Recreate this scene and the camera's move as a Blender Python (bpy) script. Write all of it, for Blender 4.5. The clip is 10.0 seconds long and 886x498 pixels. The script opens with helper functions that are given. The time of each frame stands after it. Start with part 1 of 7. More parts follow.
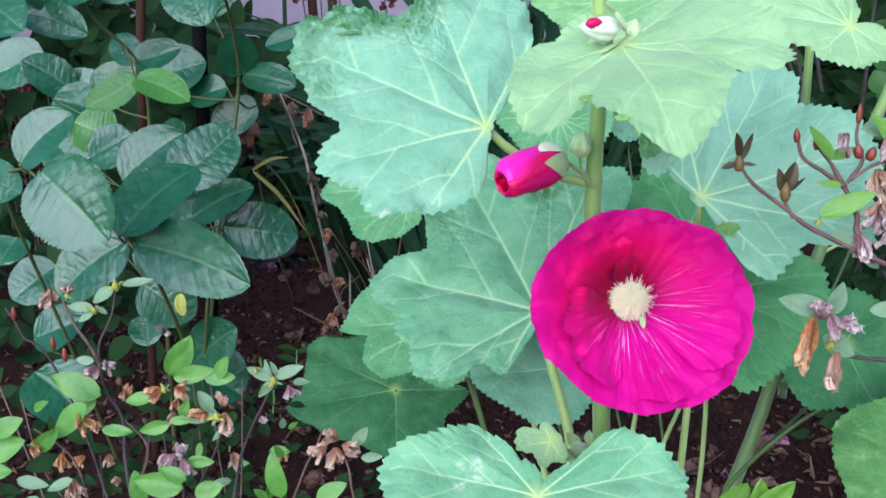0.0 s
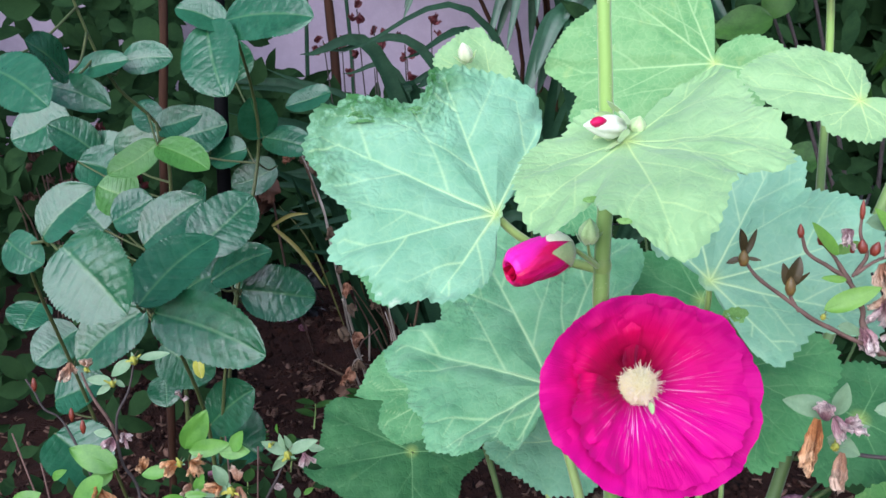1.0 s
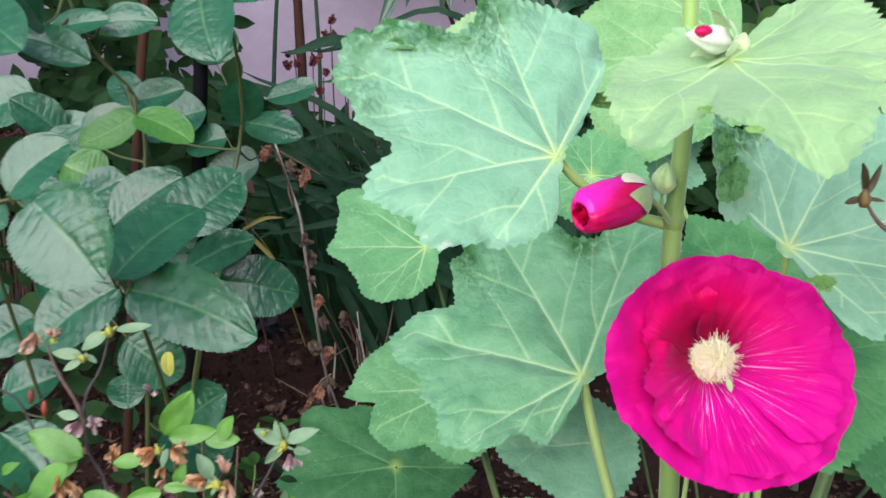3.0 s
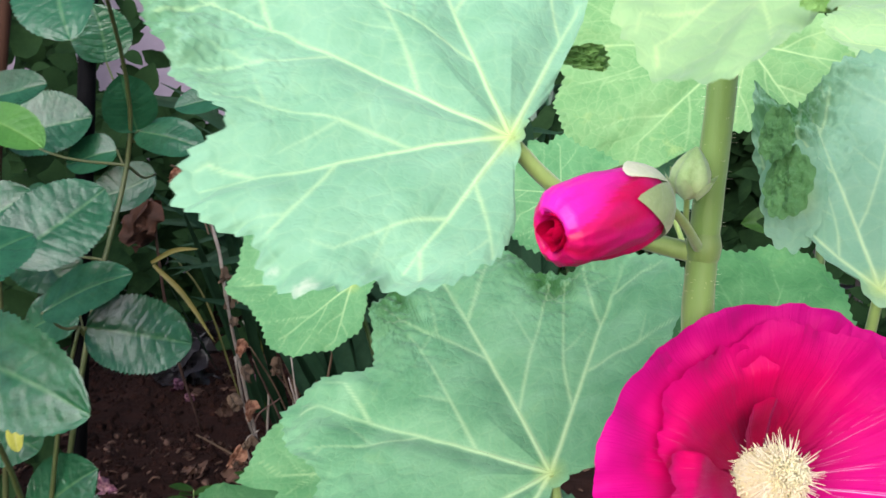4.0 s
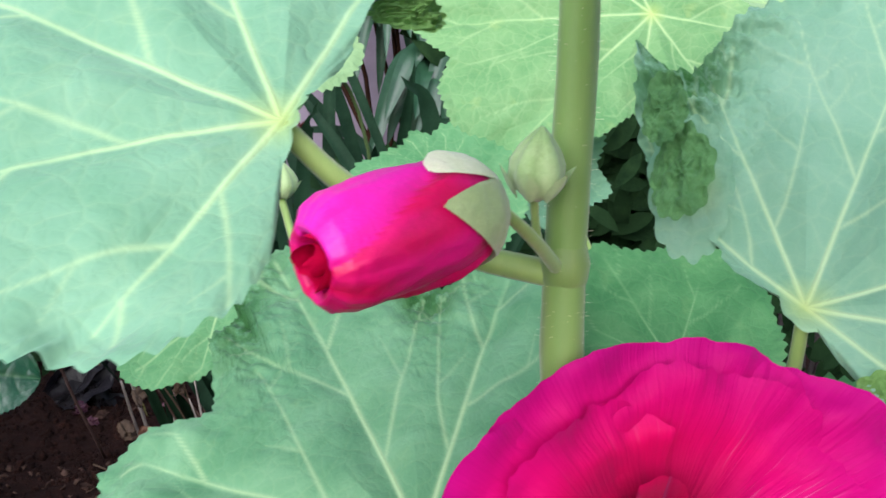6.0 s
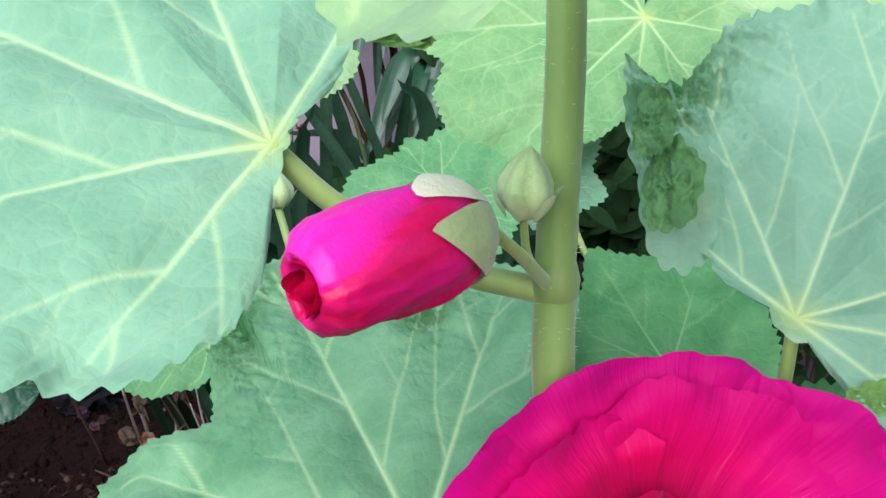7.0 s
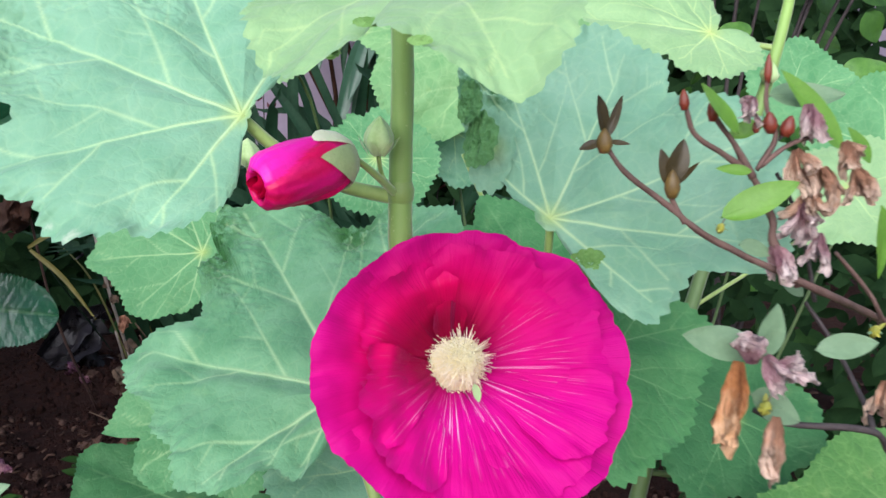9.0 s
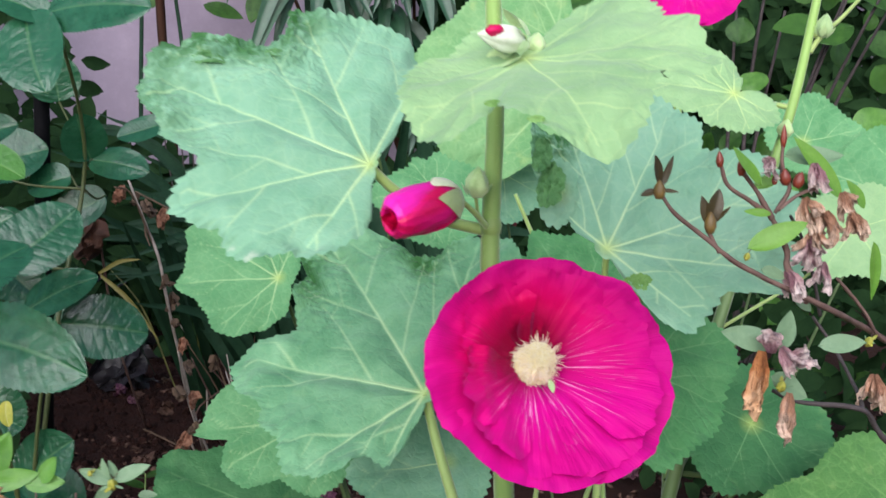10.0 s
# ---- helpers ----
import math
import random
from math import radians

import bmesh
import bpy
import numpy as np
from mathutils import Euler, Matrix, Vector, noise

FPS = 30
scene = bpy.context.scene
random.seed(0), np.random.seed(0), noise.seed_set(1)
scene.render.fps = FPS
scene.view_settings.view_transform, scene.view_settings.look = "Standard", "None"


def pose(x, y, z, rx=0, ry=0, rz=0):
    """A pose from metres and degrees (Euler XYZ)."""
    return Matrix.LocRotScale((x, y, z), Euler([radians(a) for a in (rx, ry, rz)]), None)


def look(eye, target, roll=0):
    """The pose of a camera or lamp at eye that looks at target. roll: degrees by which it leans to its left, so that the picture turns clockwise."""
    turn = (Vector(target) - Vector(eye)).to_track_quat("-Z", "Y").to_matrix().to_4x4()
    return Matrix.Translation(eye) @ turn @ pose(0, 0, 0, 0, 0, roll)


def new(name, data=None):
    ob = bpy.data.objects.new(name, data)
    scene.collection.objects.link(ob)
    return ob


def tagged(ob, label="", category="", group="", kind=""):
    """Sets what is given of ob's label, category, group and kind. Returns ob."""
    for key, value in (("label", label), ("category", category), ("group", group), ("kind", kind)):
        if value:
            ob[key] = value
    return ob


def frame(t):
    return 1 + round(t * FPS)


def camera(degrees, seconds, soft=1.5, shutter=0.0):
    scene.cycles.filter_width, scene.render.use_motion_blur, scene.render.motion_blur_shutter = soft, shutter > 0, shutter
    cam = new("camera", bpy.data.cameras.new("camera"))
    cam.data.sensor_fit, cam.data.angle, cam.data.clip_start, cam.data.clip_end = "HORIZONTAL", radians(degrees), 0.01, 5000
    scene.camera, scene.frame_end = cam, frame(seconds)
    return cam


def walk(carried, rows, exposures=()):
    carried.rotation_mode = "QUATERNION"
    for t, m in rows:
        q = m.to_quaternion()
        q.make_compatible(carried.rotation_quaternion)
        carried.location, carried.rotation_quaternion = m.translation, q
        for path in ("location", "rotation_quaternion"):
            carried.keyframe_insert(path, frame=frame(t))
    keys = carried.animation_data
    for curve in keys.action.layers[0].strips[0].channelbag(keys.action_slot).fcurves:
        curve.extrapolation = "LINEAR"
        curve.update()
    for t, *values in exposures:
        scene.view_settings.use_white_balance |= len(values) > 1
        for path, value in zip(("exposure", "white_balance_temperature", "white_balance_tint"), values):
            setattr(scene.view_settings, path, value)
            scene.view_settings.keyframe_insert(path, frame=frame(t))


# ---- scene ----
cam = camera(49.8, 10.0, shutter=0.5)
PATH = [
    (0, (0.002, 0.027, 0.462), (0.006, 1.968, -0.022), -0.3),
    (0.5, (0.005, 0.02, 0.475), (-0.022, 1.968, 0.021), -0.8),
    (1, (0.008, 0.026, 0.485), (-0.035, 1.984, 0.078), -0.6),
    (1.5, (0.026, 0.051, 0.478), (-0.037, 2.007, 0.066), 0.6),
    (2, (0.026, 0.059, 0.464), (-0.014, 2.029, 0.119), 0.6),
    (2.2, (0.01, 0.055, 0.463), (0.041, 2.038, 0.203), 1.6),
    (2.4, (-0.019, 0.042, 0.455), (0.003, 2.023, 0.18), 1.4),
    (2.5, (-0.033, 0.044, 0.45), (0.106, 2.015, 0.146), 2.2),
    (2.7, (-0.038, 0.048, 0.441), (0.025, 2.022, 0.129), 2.1),
    (3.8, (-0.012, 0.215, 0.415), (0.113, 2.195, 0.16), 2.7),
    (4, (-0.008, 0.233, 0.41), (0.133, 2.215, 0.178), 2.6),
    (4.5, (0.006, 0.253, 0.404), (0.148, 2.238, 0.205), 0.6),
    (5, (0.016, 0.272, 0.401), (0.216, 2.25, 0.19), 0.3),
    (5.5, (0.022, 0.285, 0.405), (0.254, 2.26, 0.19), 0.2),
    (6, (0.028, 0.298, 0.409), (0.299, 2.265, 0.171), 0.6),
    (6.2, (0.031, 0.301, 0.41), (0.299, 2.269, 0.18), -0.5),
    (7.3, (0.029, 0.292, 0.415), (0.296, 2.259, 0.173), 0.1),
    (7.5, (0.03, 0.287, 0.417), (0.27, 2.258, 0.184), -0.4),
    (8, (0.035, 0.251, 0.418), (0.268, 2.218, 0.142), -0.1),
    (8.5, (0.032, 0.196, 0.411), (0.302, 2.154, 0.107), -0.4),
    (9, (0.036, 0.155, 0.412), (0.357, 2.108, 0.126), -0.2),
    (9.5, (0.027, 0.117, 0.414), (0.294, 2.082, 0.154), 0.2),
    (10, (-0.004, 0.08, 0.418), (0.289, 2.047, 0.206), 0.5),
]
LIGHTNESS = [(0.0, 0.98, 5450, 15), (1.0, 0.98, 5700, 15), (2.5, 0.98, 6050, 15), (4.0, 1.11, 6400, 15), (5.0, 1.07, 6350, 15), (6.2, 0.97, 6100, 15), (7.5, 0.99, 6050, 15), (8.5, 0.95, 6050, 15), (10.0, 0.85, 6200, 15)]
walk(cam, [(t, look(eye, target, roll)) for t, eye, target, roll in PATH], LIGHTNESS)
SKY, SUN = 0.095, 3.2


# ---- world, light ----
world = bpy.data.worlds.new("sky")
scene.world = world
world.use_nodes = True
wn = world.node_tree
sky = wn.nodes.new("ShaderNodeTexSky")
sky.sky_type = "NISHITA"
sky.sun_disc = False
sky.sun_elevation = radians(28)
sky.sun_rotation = radians(200)
wn.nodes["Background"].inputs["Strength"].default_value = SKY
wn.links.new(sky.outputs[0], wn.nodes["Background"].inputs["Color"])
sun = new("sun", bpy.data.lights.new("sun", "SUN"))
sun.data.energy, sun.data.angle, sun.data.color = SUN, radians(75), (1.0, 0.98, 0.95)
sun.matrix_world = look((-0.9, -2.5, 1.75), (0.05, 0.5, 0.3))


# ---- materials ----
def nodes_of(name):
    m = bpy.data.materials.new(name)
    m.use_nodes = True
    t = m.node_tree
    return m, t, t.nodes["Principled BSDF"], t.nodes["Material Output"]


def link(t, a, b):
    t.links.new(a, b)


def coords(t, out="Object"):
    return t.nodes.new("ShaderNodeTexCoord").outputs[out]


def noise_tex(t, scale, detail=4.0, rough=0.55, vec=None, distort=0.0):
    n = t.nodes.new("ShaderNodeTexNoise")
    n.inputs["Scale"].default_value, n.inputs["Detail"].default_value = scale, detail
    n.inputs["Roughness"].default_value, n.inputs["Distortion"].default_value = rough, distort
    if vec is not None:
        link(t, vec, n.inputs["Vector"])
    return n.outputs["Fac"]


def ramp(t, fac, *stops):
    r = t.nodes.new("ShaderNodeValToRGB")
    e = r.color_ramp.elements
    while len(e) < len(stops):
        e.new(0.5)
    for k, (p, c) in enumerate(stops):
        e[k].position = p
        e[k].color = (c, c, c, 1) if isinstance(c, (int, float)) else (*c, 1)
    link(t, fac, r.inputs[0])
    return r.outputs[0]


def mix(t, fac, a, b, how="MIX"):
    m = t.nodes.new("ShaderNodeMix")
    m.data_type, m.blend_type = "RGBA", how
    for s, v in ((m.inputs[0], fac), (m.inputs[6], a), (m.inputs[7], b)):
        if isinstance(v, (int, float)):
            s.default_value = v
        elif isinstance(v, tuple):
            s.default_value = (*v, 1)
        else:
            link(t, v, s)
    return m.outputs[2]


def maths(t, op, a, b=0.0):
    m = t.nodes.new("ShaderNodeMath")
    m.operation = op
    for s, v in zip(m.inputs, (a, b)):
        if isinstance(v, (int, float)):
            s.default_value = v
        else:
            link(t, v, s)
    return m.outputs[0]


def bump(t, bsdf, height, distance, strength=1.0):
    b = t.nodes.new("ShaderNodeBump")
    b.inputs["Strength"].default_value, b.inputs["Distance"].default_value = strength, distance
    link(t, height, b.inputs["Height"])
    link(t, b.outputs[0], bsdf.inputs["Normal"])
    return b.outputs[0]


def object_random(t):
    return t.nodes.new("ShaderNodeObjectInfo").outputs["Random"]


def island_random(t):
    return t.nodes.new("ShaderNodeNewGeometry").outputs["Random Per Island"]


def see_through(t, bsdf, out, color, amount, normal=None):
    """Leaves and petals let some light pass."""
    tr = t.nodes.new("ShaderNodeBsdfTranslucent")
    if isinstance(color, tuple):
        tr.inputs[0].default_value = (*color, 1)
    else:
        link(t, color, tr.inputs[0])
    if normal is not None:
        link(t, normal, tr.inputs["Normal"])
    m = t.nodes.new("ShaderNodeMixShader")
    m.inputs[0].default_value = amount
    link(t, bsdf.outputs[0], m.inputs[1])
    link(t, tr.outputs[0], m.inputs[2])
    link(t, m.outputs[0], out.inputs["Surface"])


def attribute(t, name):
    n = t.nodes.new("ShaderNodeAttribute")
    n.attribute_name = name
    return n.outputs["Fac"]


def voronoi_edge(t, scale, vec):
    v = t.nodes.new("ShaderNodeTexVoronoi")
    v.feature = "DISTANCE_TO_EDGE"
    v.inputs["Scale"].default_value = scale
    link(t, vec, v.inputs["Vector"])
    return v.outputs[0]


def warped(t, vec, scale, amount):
    n = t.nodes.new("ShaderNodeTexNoise")
    n.inputs["Scale"].default_value = scale
    link(t, vec, n.inputs["Vector"])
    m = t.nodes.new("ShaderNodeVectorMath")
    m.operation = "MULTIPLY_ADD"
    link(t, n.outputs["Color"], m.inputs[0])
    m.inputs[1].default_value = (amount,) * 3
    link(t, vec, m.inputs[2])
    return m.outputs[0]


def mallow_material(name, deep, pale, rib, net, spots=0.0):
    """Downy, quilted leaf: green in two tones, a fine net of paler veins, a yellow middle."""
    m, t, b, out = nodes_of(name)
    o = coords(t)
    w = warped(t, o, 90.0, 0.006)
    cells = voronoi_edge(t, 150.0, w)
    fine = voronoi_edge(t, 420.0, w)
    tone = noise_tex(t, 34.0, 5.0, 0.6, o, 0.4)
    c = mix(t, ramp(t, tone, (0.36, 0.0), (0.66, 1.0)), deep, pale)
    c = mix(t, maths(t, "MULTIPLY", object_random(t), 0.35), c, pale)
    lines = ramp(t, cells, (0.0, 1.0), (0.05, 0.35), (0.12, 0.0))
    c = mix(t, maths(t, "MULTIPLY", lines, net), c, rib)
    lines2 = ramp(t, fine, (0.0, 1.0), (0.08, 0.0))
    c = mix(t, maths(t, "MULTIPLY", lines2, net * 0.45), c, rib)
    blot = ramp(t, noise_tex(t, 75.0, 3.0, 0.6, o), (0.6, 0.0), (0.75, 1.0))
    c = mix(t, maths(t, "MULTIPLY", blot, 0.10 + spots), c, (0.36, 0.48, 0.16))
    # dark green on crinkled edges: underside and fold shading put into the colour
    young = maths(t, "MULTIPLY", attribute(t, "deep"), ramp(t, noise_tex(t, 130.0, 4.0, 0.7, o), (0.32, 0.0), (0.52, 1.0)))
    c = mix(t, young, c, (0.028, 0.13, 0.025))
    c = mix(t, maths(t, "MULTIPLY", attribute(t, "vein"), 0.85), c, rib)
    dry = maths(t, "MULTIPLY", attribute(t, "dry"), ramp(t, noise_tex(t, 260.0, 3.0, 0.6, o), (0.36, 0.0), (0.56, 1.0)))
    c = mix(t, maths(t, "MULTIPLY", dry, 0.8), c, (0.50, 0.57, 0.44))
    dist = t.nodes.new("ShaderNodeVectorMath")
    dist.operation = "LENGTH"
    link(t, o, dist.inputs[0])
    c = mix(t, ramp(t, dist.outputs["Value"], (0.0, 0.55), (0.003, 0.28), (0.008, 0.0)), c, (0.5, 0.60, 0.14))
    link(t, c, b.inputs["Base Color"])
    b.inputs["Roughness"].default_value = 0.62
    b.inputs["Specular IOR Level"].default_value = 0.3
    b.inputs["Sheen Weight"].default_value = 0.22
    b.inputs["Sheen Roughness"].default_value = 0.5
    b.inputs["Sheen Tint"].default_value = (0.8, 1.0, 0.92, 1)
    h = maths(t, "ADD", maths(t, "MULTIPLY", ramp(t, cells, (0.0, 0.0), (0.22, 1.0)), 0.7), maths(t, "MULTIPLY", noise_tex(t, 480.0, 3.0, 0.6, o), 0.5))
    h = maths(t, "ADD", h, maths(t, "MULTIPLY", ramp(t, fine, (0.0, 0.0), (0.25, 1.0)), 0.25))
    nrm = bump(t, b, h, 0.0009, 0.28)
    see_through(t, b, out, c, 0.22, nrm)
    return m


def plain_organic(name, c1, c2, scale, rough, bump_mm=0.3, through_part=0.0, spec=0.5, by_island=False, by_object=True, sheen=0.0, stretch=None, vein=None, young=None, sky_tint=None):
    m, t, b, out = nodes_of(name)
    o = coords(t)
    if stretch:
        mp = t.nodes.new("ShaderNodeMapping")
        mp.inputs["Scale"].default_value = stretch
        link(t, o, mp.inputs[0])
        o = mp.outputs[0]
    f = ramp(t, noise_tex(t, scale, 5.0, 0.6, o), (0.32, 0.0), (0.68, 1.0))
    c = mix(t, f, c1, c2)
    if by_island:
        c = mix(t, maths(t, "MULTIPLY", island_random(t), 0.75), c, c2)
    elif by_object:
        c = mix(t, maths(t, "MULTIPLY", object_random(t), 0.5), c, c2)
    fine = noise_tex(t, scale * 7, 4.0, 0.65, o)
    c = mix(t, maths(t, "MULTIPLY", ramp(t, fine, (0.45, 0.0), (0.8, 1.0)), 0.25), c, tuple(min(1.0, 1.5 * v) for v in c2))
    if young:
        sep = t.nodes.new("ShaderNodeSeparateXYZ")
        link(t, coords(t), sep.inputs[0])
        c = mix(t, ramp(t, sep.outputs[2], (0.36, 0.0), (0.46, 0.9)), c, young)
    if vein:
        c = mix(t, maths(t, "MULTIPLY", attribute(t, "vein"), 0.8), c, vein)
    if sky_tint:
        c = mix(t, attribute(t, "sky_tint"), c, sky_tint)
    link(t, c, b.inputs["Base Color"])
    b.inputs["Roughness"].default_value = rough
    b.inputs["Specular IOR Level"].default_value = spec
    b.inputs["Sheen Weight"].default_value = sheen
    nrm = bump(t, b, maths(t, "ADD", fine, maths(t, "MULTIPLY", noise_tex(t, scale * 2, 3.0, 0.5, o), 0.8)), bump_mm / 1000, 0.7)
    if through_part:
        see_through(t, b, out, c, through_part, nrm)
    return m


def petal_material(name):
    """Magenta petal: dark red throat with funnel shade painted in above, pale streaks that run out from it, fine
    ridges.
    """
    m, t, b, out = nodes_of(name)
    uv = coords(t, "UV")
    sep = t.nodes.new("ShaderNodeSeparateXYZ")
    link(t, uv, sep.inputs[0])
    u, v = sep.outputs[0], sep.outputs[1]
    comb = t.nodes.new("ShaderNodeCombineXYZ")
    link(t, maths(t, "MULTIPLY", u, 70.0), comb.inputs[0])
    link(t, maths(t, "MULTIPLY", v, 1.6), comb.inputs[1])
    link(t, maths(t, "MULTIPLY", object_random(t), 40.0), comb.inputs[2])
    streak = noise_tex(t, 1.0, 3.0, 0.6, comb.outputs[0], 0.35)
    o = coords(t)
    soft = noise_tex(t, 32.0, 2.0, 0.45, o)
    c = mix(t, ramp(t, soft, (0.2, 0.1), (0.8, 0.9)), PETAL_A, PETAL_B)
    c = mix(t, ramp(t, v, (0.70, 0.0), (1.0, 0.7)), c, PETAL_RIM)
    c = mix(t, maths(t, "MULTIPLY", attribute(t, "warm"), ramp(t, soft, (0.3, 0.7), (0.7, 1.0))), c, PETAL_CRIMSON)
    c = mix(t, maths(t, "MULTIPLY", ramp(t, streak, (0.28, 1.0), (0.46, 0.0)), 0.12), c, PETAL_THROAT)
    dark = maths(t, "MULTIPLY", attribute(t, "wine_shade"), ramp(t, soft, (0.25, 0.85), (0.7, 1.0)))
    c = mix(t, dark, c, PETAL_THROAT)
    lines = ramp(t, streak, (0.60, 0.0), (0.67, 1.0))
    fade = ramp(t, v, (0.05, 1.0), (0.34, 0.75), (0.72, 0.0))
    plain = maths(t, "SUBTRACT", 1.0, maths(t, "MINIMUM", maths(t, "ADD", attribute(t, "wine_shade"), maths(t, "MULTIPLY", attribute(t, "warm"), 0.9)), 1.0))
    c = mix(t, maths(t, "MULTIPLY", maths(t, "MULTIPLY", maths(t, "MULTIPLY", lines, fade), plain), 0.9), c, PETAL_STREAK)
    link(t, c, b.inputs["Base Color"])
    b.inputs["Roughness"].default_value = 0.55
    b.inputs["Specular IOR Level"].default_value = 0.08
    b.inputs["Sheen Weight"].default_value = 0.12
    b.inputs["Sheen Tint"].default_value = (1.0, 0.25, 0.85, 1)
    h = maths(t, "ADD", streak, maths(t, "MULTIPLY", noise_tex(t, 150.0, 4.0, 0.6, o), 1.0))
    nrm = bump(t, b, h, 0.0006, 0.55)
    see_through(t, b, out, c, 0.2, nrm)
    return m


def withered_material(name, dark, mid, light):
    """A dead petal: dark base, papery pale tips, dark wrinkles that run along it."""
    m, t, b, out = nodes_of(name)
    o = coords(t)
    comb = t.nodes.new("ShaderNodeCombineXYZ")
    link(t, maths(t, "MULTIPLY", attribute(t, "across"), 14.0), comb.inputs[0])
    link(t, maths(t, "MULTIPLY", attribute(t, "along"), 2.2), comb.inputs[1])
    link(t, maths(t, "MULTIPLY", object_random(t), 30.0), comb.inputs[2])
    wr = noise_tex(t, 1.0, 4.0, 0.65, comb.outputs[0], 0.5)
    blot = noise_tex(t, 190.0, 3.0, 0.6, o)
    f = maths(t, "ADD", maths(t, "MULTIPLY", attribute(t, "along"), 0.45), maths(t, "MULTIPLY", blot, 0.75))
    c = ramp(t, f, (0.28, dark), (0.52, mid), (0.80, light))
    c = mix(t, maths(t, "MULTIPLY", ramp(t, wr, (0.36, 1.0), (0.5, 0.0)), 0.75), c, dark)
    link(t, c, b.inputs["Base Color"])
    b.inputs["Roughness"].default_value = 0.75
    b.inputs["Specular IOR Level"].default_value = 0.25
    nrm = bump(t, b, maths(t, "ADD", wr, maths(t, "MULTIPLY", blot, 0.5)), 0.0014, 0.9)
    see_through(t, b, out, c, 0.25, nrm)
    return m


PETAL_A, PETAL_B, PETAL_RIM = (0.46, 0.0, 0.135), (0.62, 0.003, 0.29), (0.46, 0.003, 0.19)
PETAL_THROAT, PETAL_STREAK, PETAL_CRIMSON = (0.20, 0.0, 0.020), (0.92, 0.62, 0.93), (0.58, 0.0, 0.055)

M_LEAF = mallow_material("hollyhock_leaf", (0.117, 0.300, 0.172), (0.225, 0.435, 0.285), (0.54, 0.72, 0.37), 0.07)
M_LEAF_BLUE_PALE = mallow_material("hollyhock_leaf_blue_pale", (0.135, 0.322, 0.198), (0.245, 0.445, 0.305), (0.55, 0.72, 0.40), 0.07)
M_LEAF_PALE = mallow_material("hollyhock_leaf_pale", (0.205, 0.375, 0.165), (0.29, 0.465, 0.225), (0.52, 0.68, 0.29), 0.09)
M_LEAF_LOW = mallow_material("hollyhock_leaf_lower", (0.100, 0.285, 0.135), (0.190, 0.41, 0.22), (0.56, 0.74, 0.40), 0.045)
M_LEAF_MID = mallow_material("hollyhock_leaf_mid", (0.068, 0.245, 0.088), (0.135, 0.345, 0.145), (0.43, 0.62, 0.30), 0.09)
M_LEAF_FAR = mallow_material("hollyhock_leaf_far", (0.115, 0.30, 0.105), (0.20, 0.39, 0.155), (0.45, 0.62, 0.30), 0.12, 0.28)
M_LEAF_YELLOW = mallow_material("hollyhock_leaf_mottled", (0.040, 0.145, 0.03), (0.08, 0.21, 0.048), (0.24, 0.42, 0.13), 0.14, 0.25)
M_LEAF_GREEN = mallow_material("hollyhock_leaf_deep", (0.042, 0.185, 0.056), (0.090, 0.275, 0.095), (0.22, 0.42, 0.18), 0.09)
# darker copy of the deep green, shade from higher leaves painted in
M_LEAF_SHADE = mallow_material("hollyhock_leaf_shade", (0.022, 0.115, 0.034), (0.048, 0.175, 0.056), (0.16, 0.33, 0.13), 0.07)
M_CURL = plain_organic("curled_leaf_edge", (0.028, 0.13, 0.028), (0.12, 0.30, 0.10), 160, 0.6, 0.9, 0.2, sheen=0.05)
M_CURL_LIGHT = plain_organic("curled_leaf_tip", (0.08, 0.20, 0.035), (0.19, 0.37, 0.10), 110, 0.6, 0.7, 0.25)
M_VEIN = plain_organic("leaf_vein", (0.29, 0.49, 0.22), (0.38, 0.56, 0.27), 300, 0.6, 0.1, sheen=0.3)
M_STALK = plain_organic("green_stalk", (0.2, 0.33, 0.08), (0.27, 0.36, 0.1), 60, 0.55, 0.25, sheen=0.4, stretch=(1, 1, 0.15))
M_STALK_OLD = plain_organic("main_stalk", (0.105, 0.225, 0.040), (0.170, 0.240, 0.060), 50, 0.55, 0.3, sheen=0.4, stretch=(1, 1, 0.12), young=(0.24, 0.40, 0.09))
# dark green low down, brighter from z 0.36 upwards
M_STALK_LEAN = plain_organic("leaning_stalk", (0.06, 0.13, 0.03), (0.10, 0.16, 0.045), 60, 0.55, 0.25, sheen=0.3, stretch=(1, 1, 0.15), young=(0.25, 0.42, 0.09))
# darkened copy of the green stalk, with the shade put into its colour
M_STALK_SHADED = plain_organic("shaded_leaf_stalk", (0.04, 0.08, 0.02), (0.07, 0.11, 0.03), 60, 0.6, 0.25)
M_CALYX_GREEN = plain_organic("green_calyx", (0.18, 0.32, 0.10), (0.34, 0.48, 0.22), 120, 0.65, 0.25, 0.15, sheen=0.5)
M_CALYX = plain_organic("calyx", (0.30, 0.48, 0.17), (0.50, 0.64, 0.32), 120, 0.65, 0.25, 0.15, sheen=0.5)
M_CALYX_BUD = plain_organic("bud_calyx", (0.22, 0.33, 0.12), (0.38, 0.48, 0.22), 140, 0.65, 0.3, 0.15, sheen=0.4)
M_CALYX_CREAM = plain_organic("cream_sepal", (0.55, 0.66, 0.36), (0.76, 0.82, 0.58), 130, 0.65, 0.3, 0.2, sheen=0.4)
M_PETAL = petal_material("hollyhock_petal")
M_BUD = plain_organic("bud_petal", (0.42, 0.0, 0.024), (0.62, 0.002, 0.11), 60, 0.42, 0.4, 0.12, spec=0.32, sky_tint=(0.84, 0.018, 0.44))
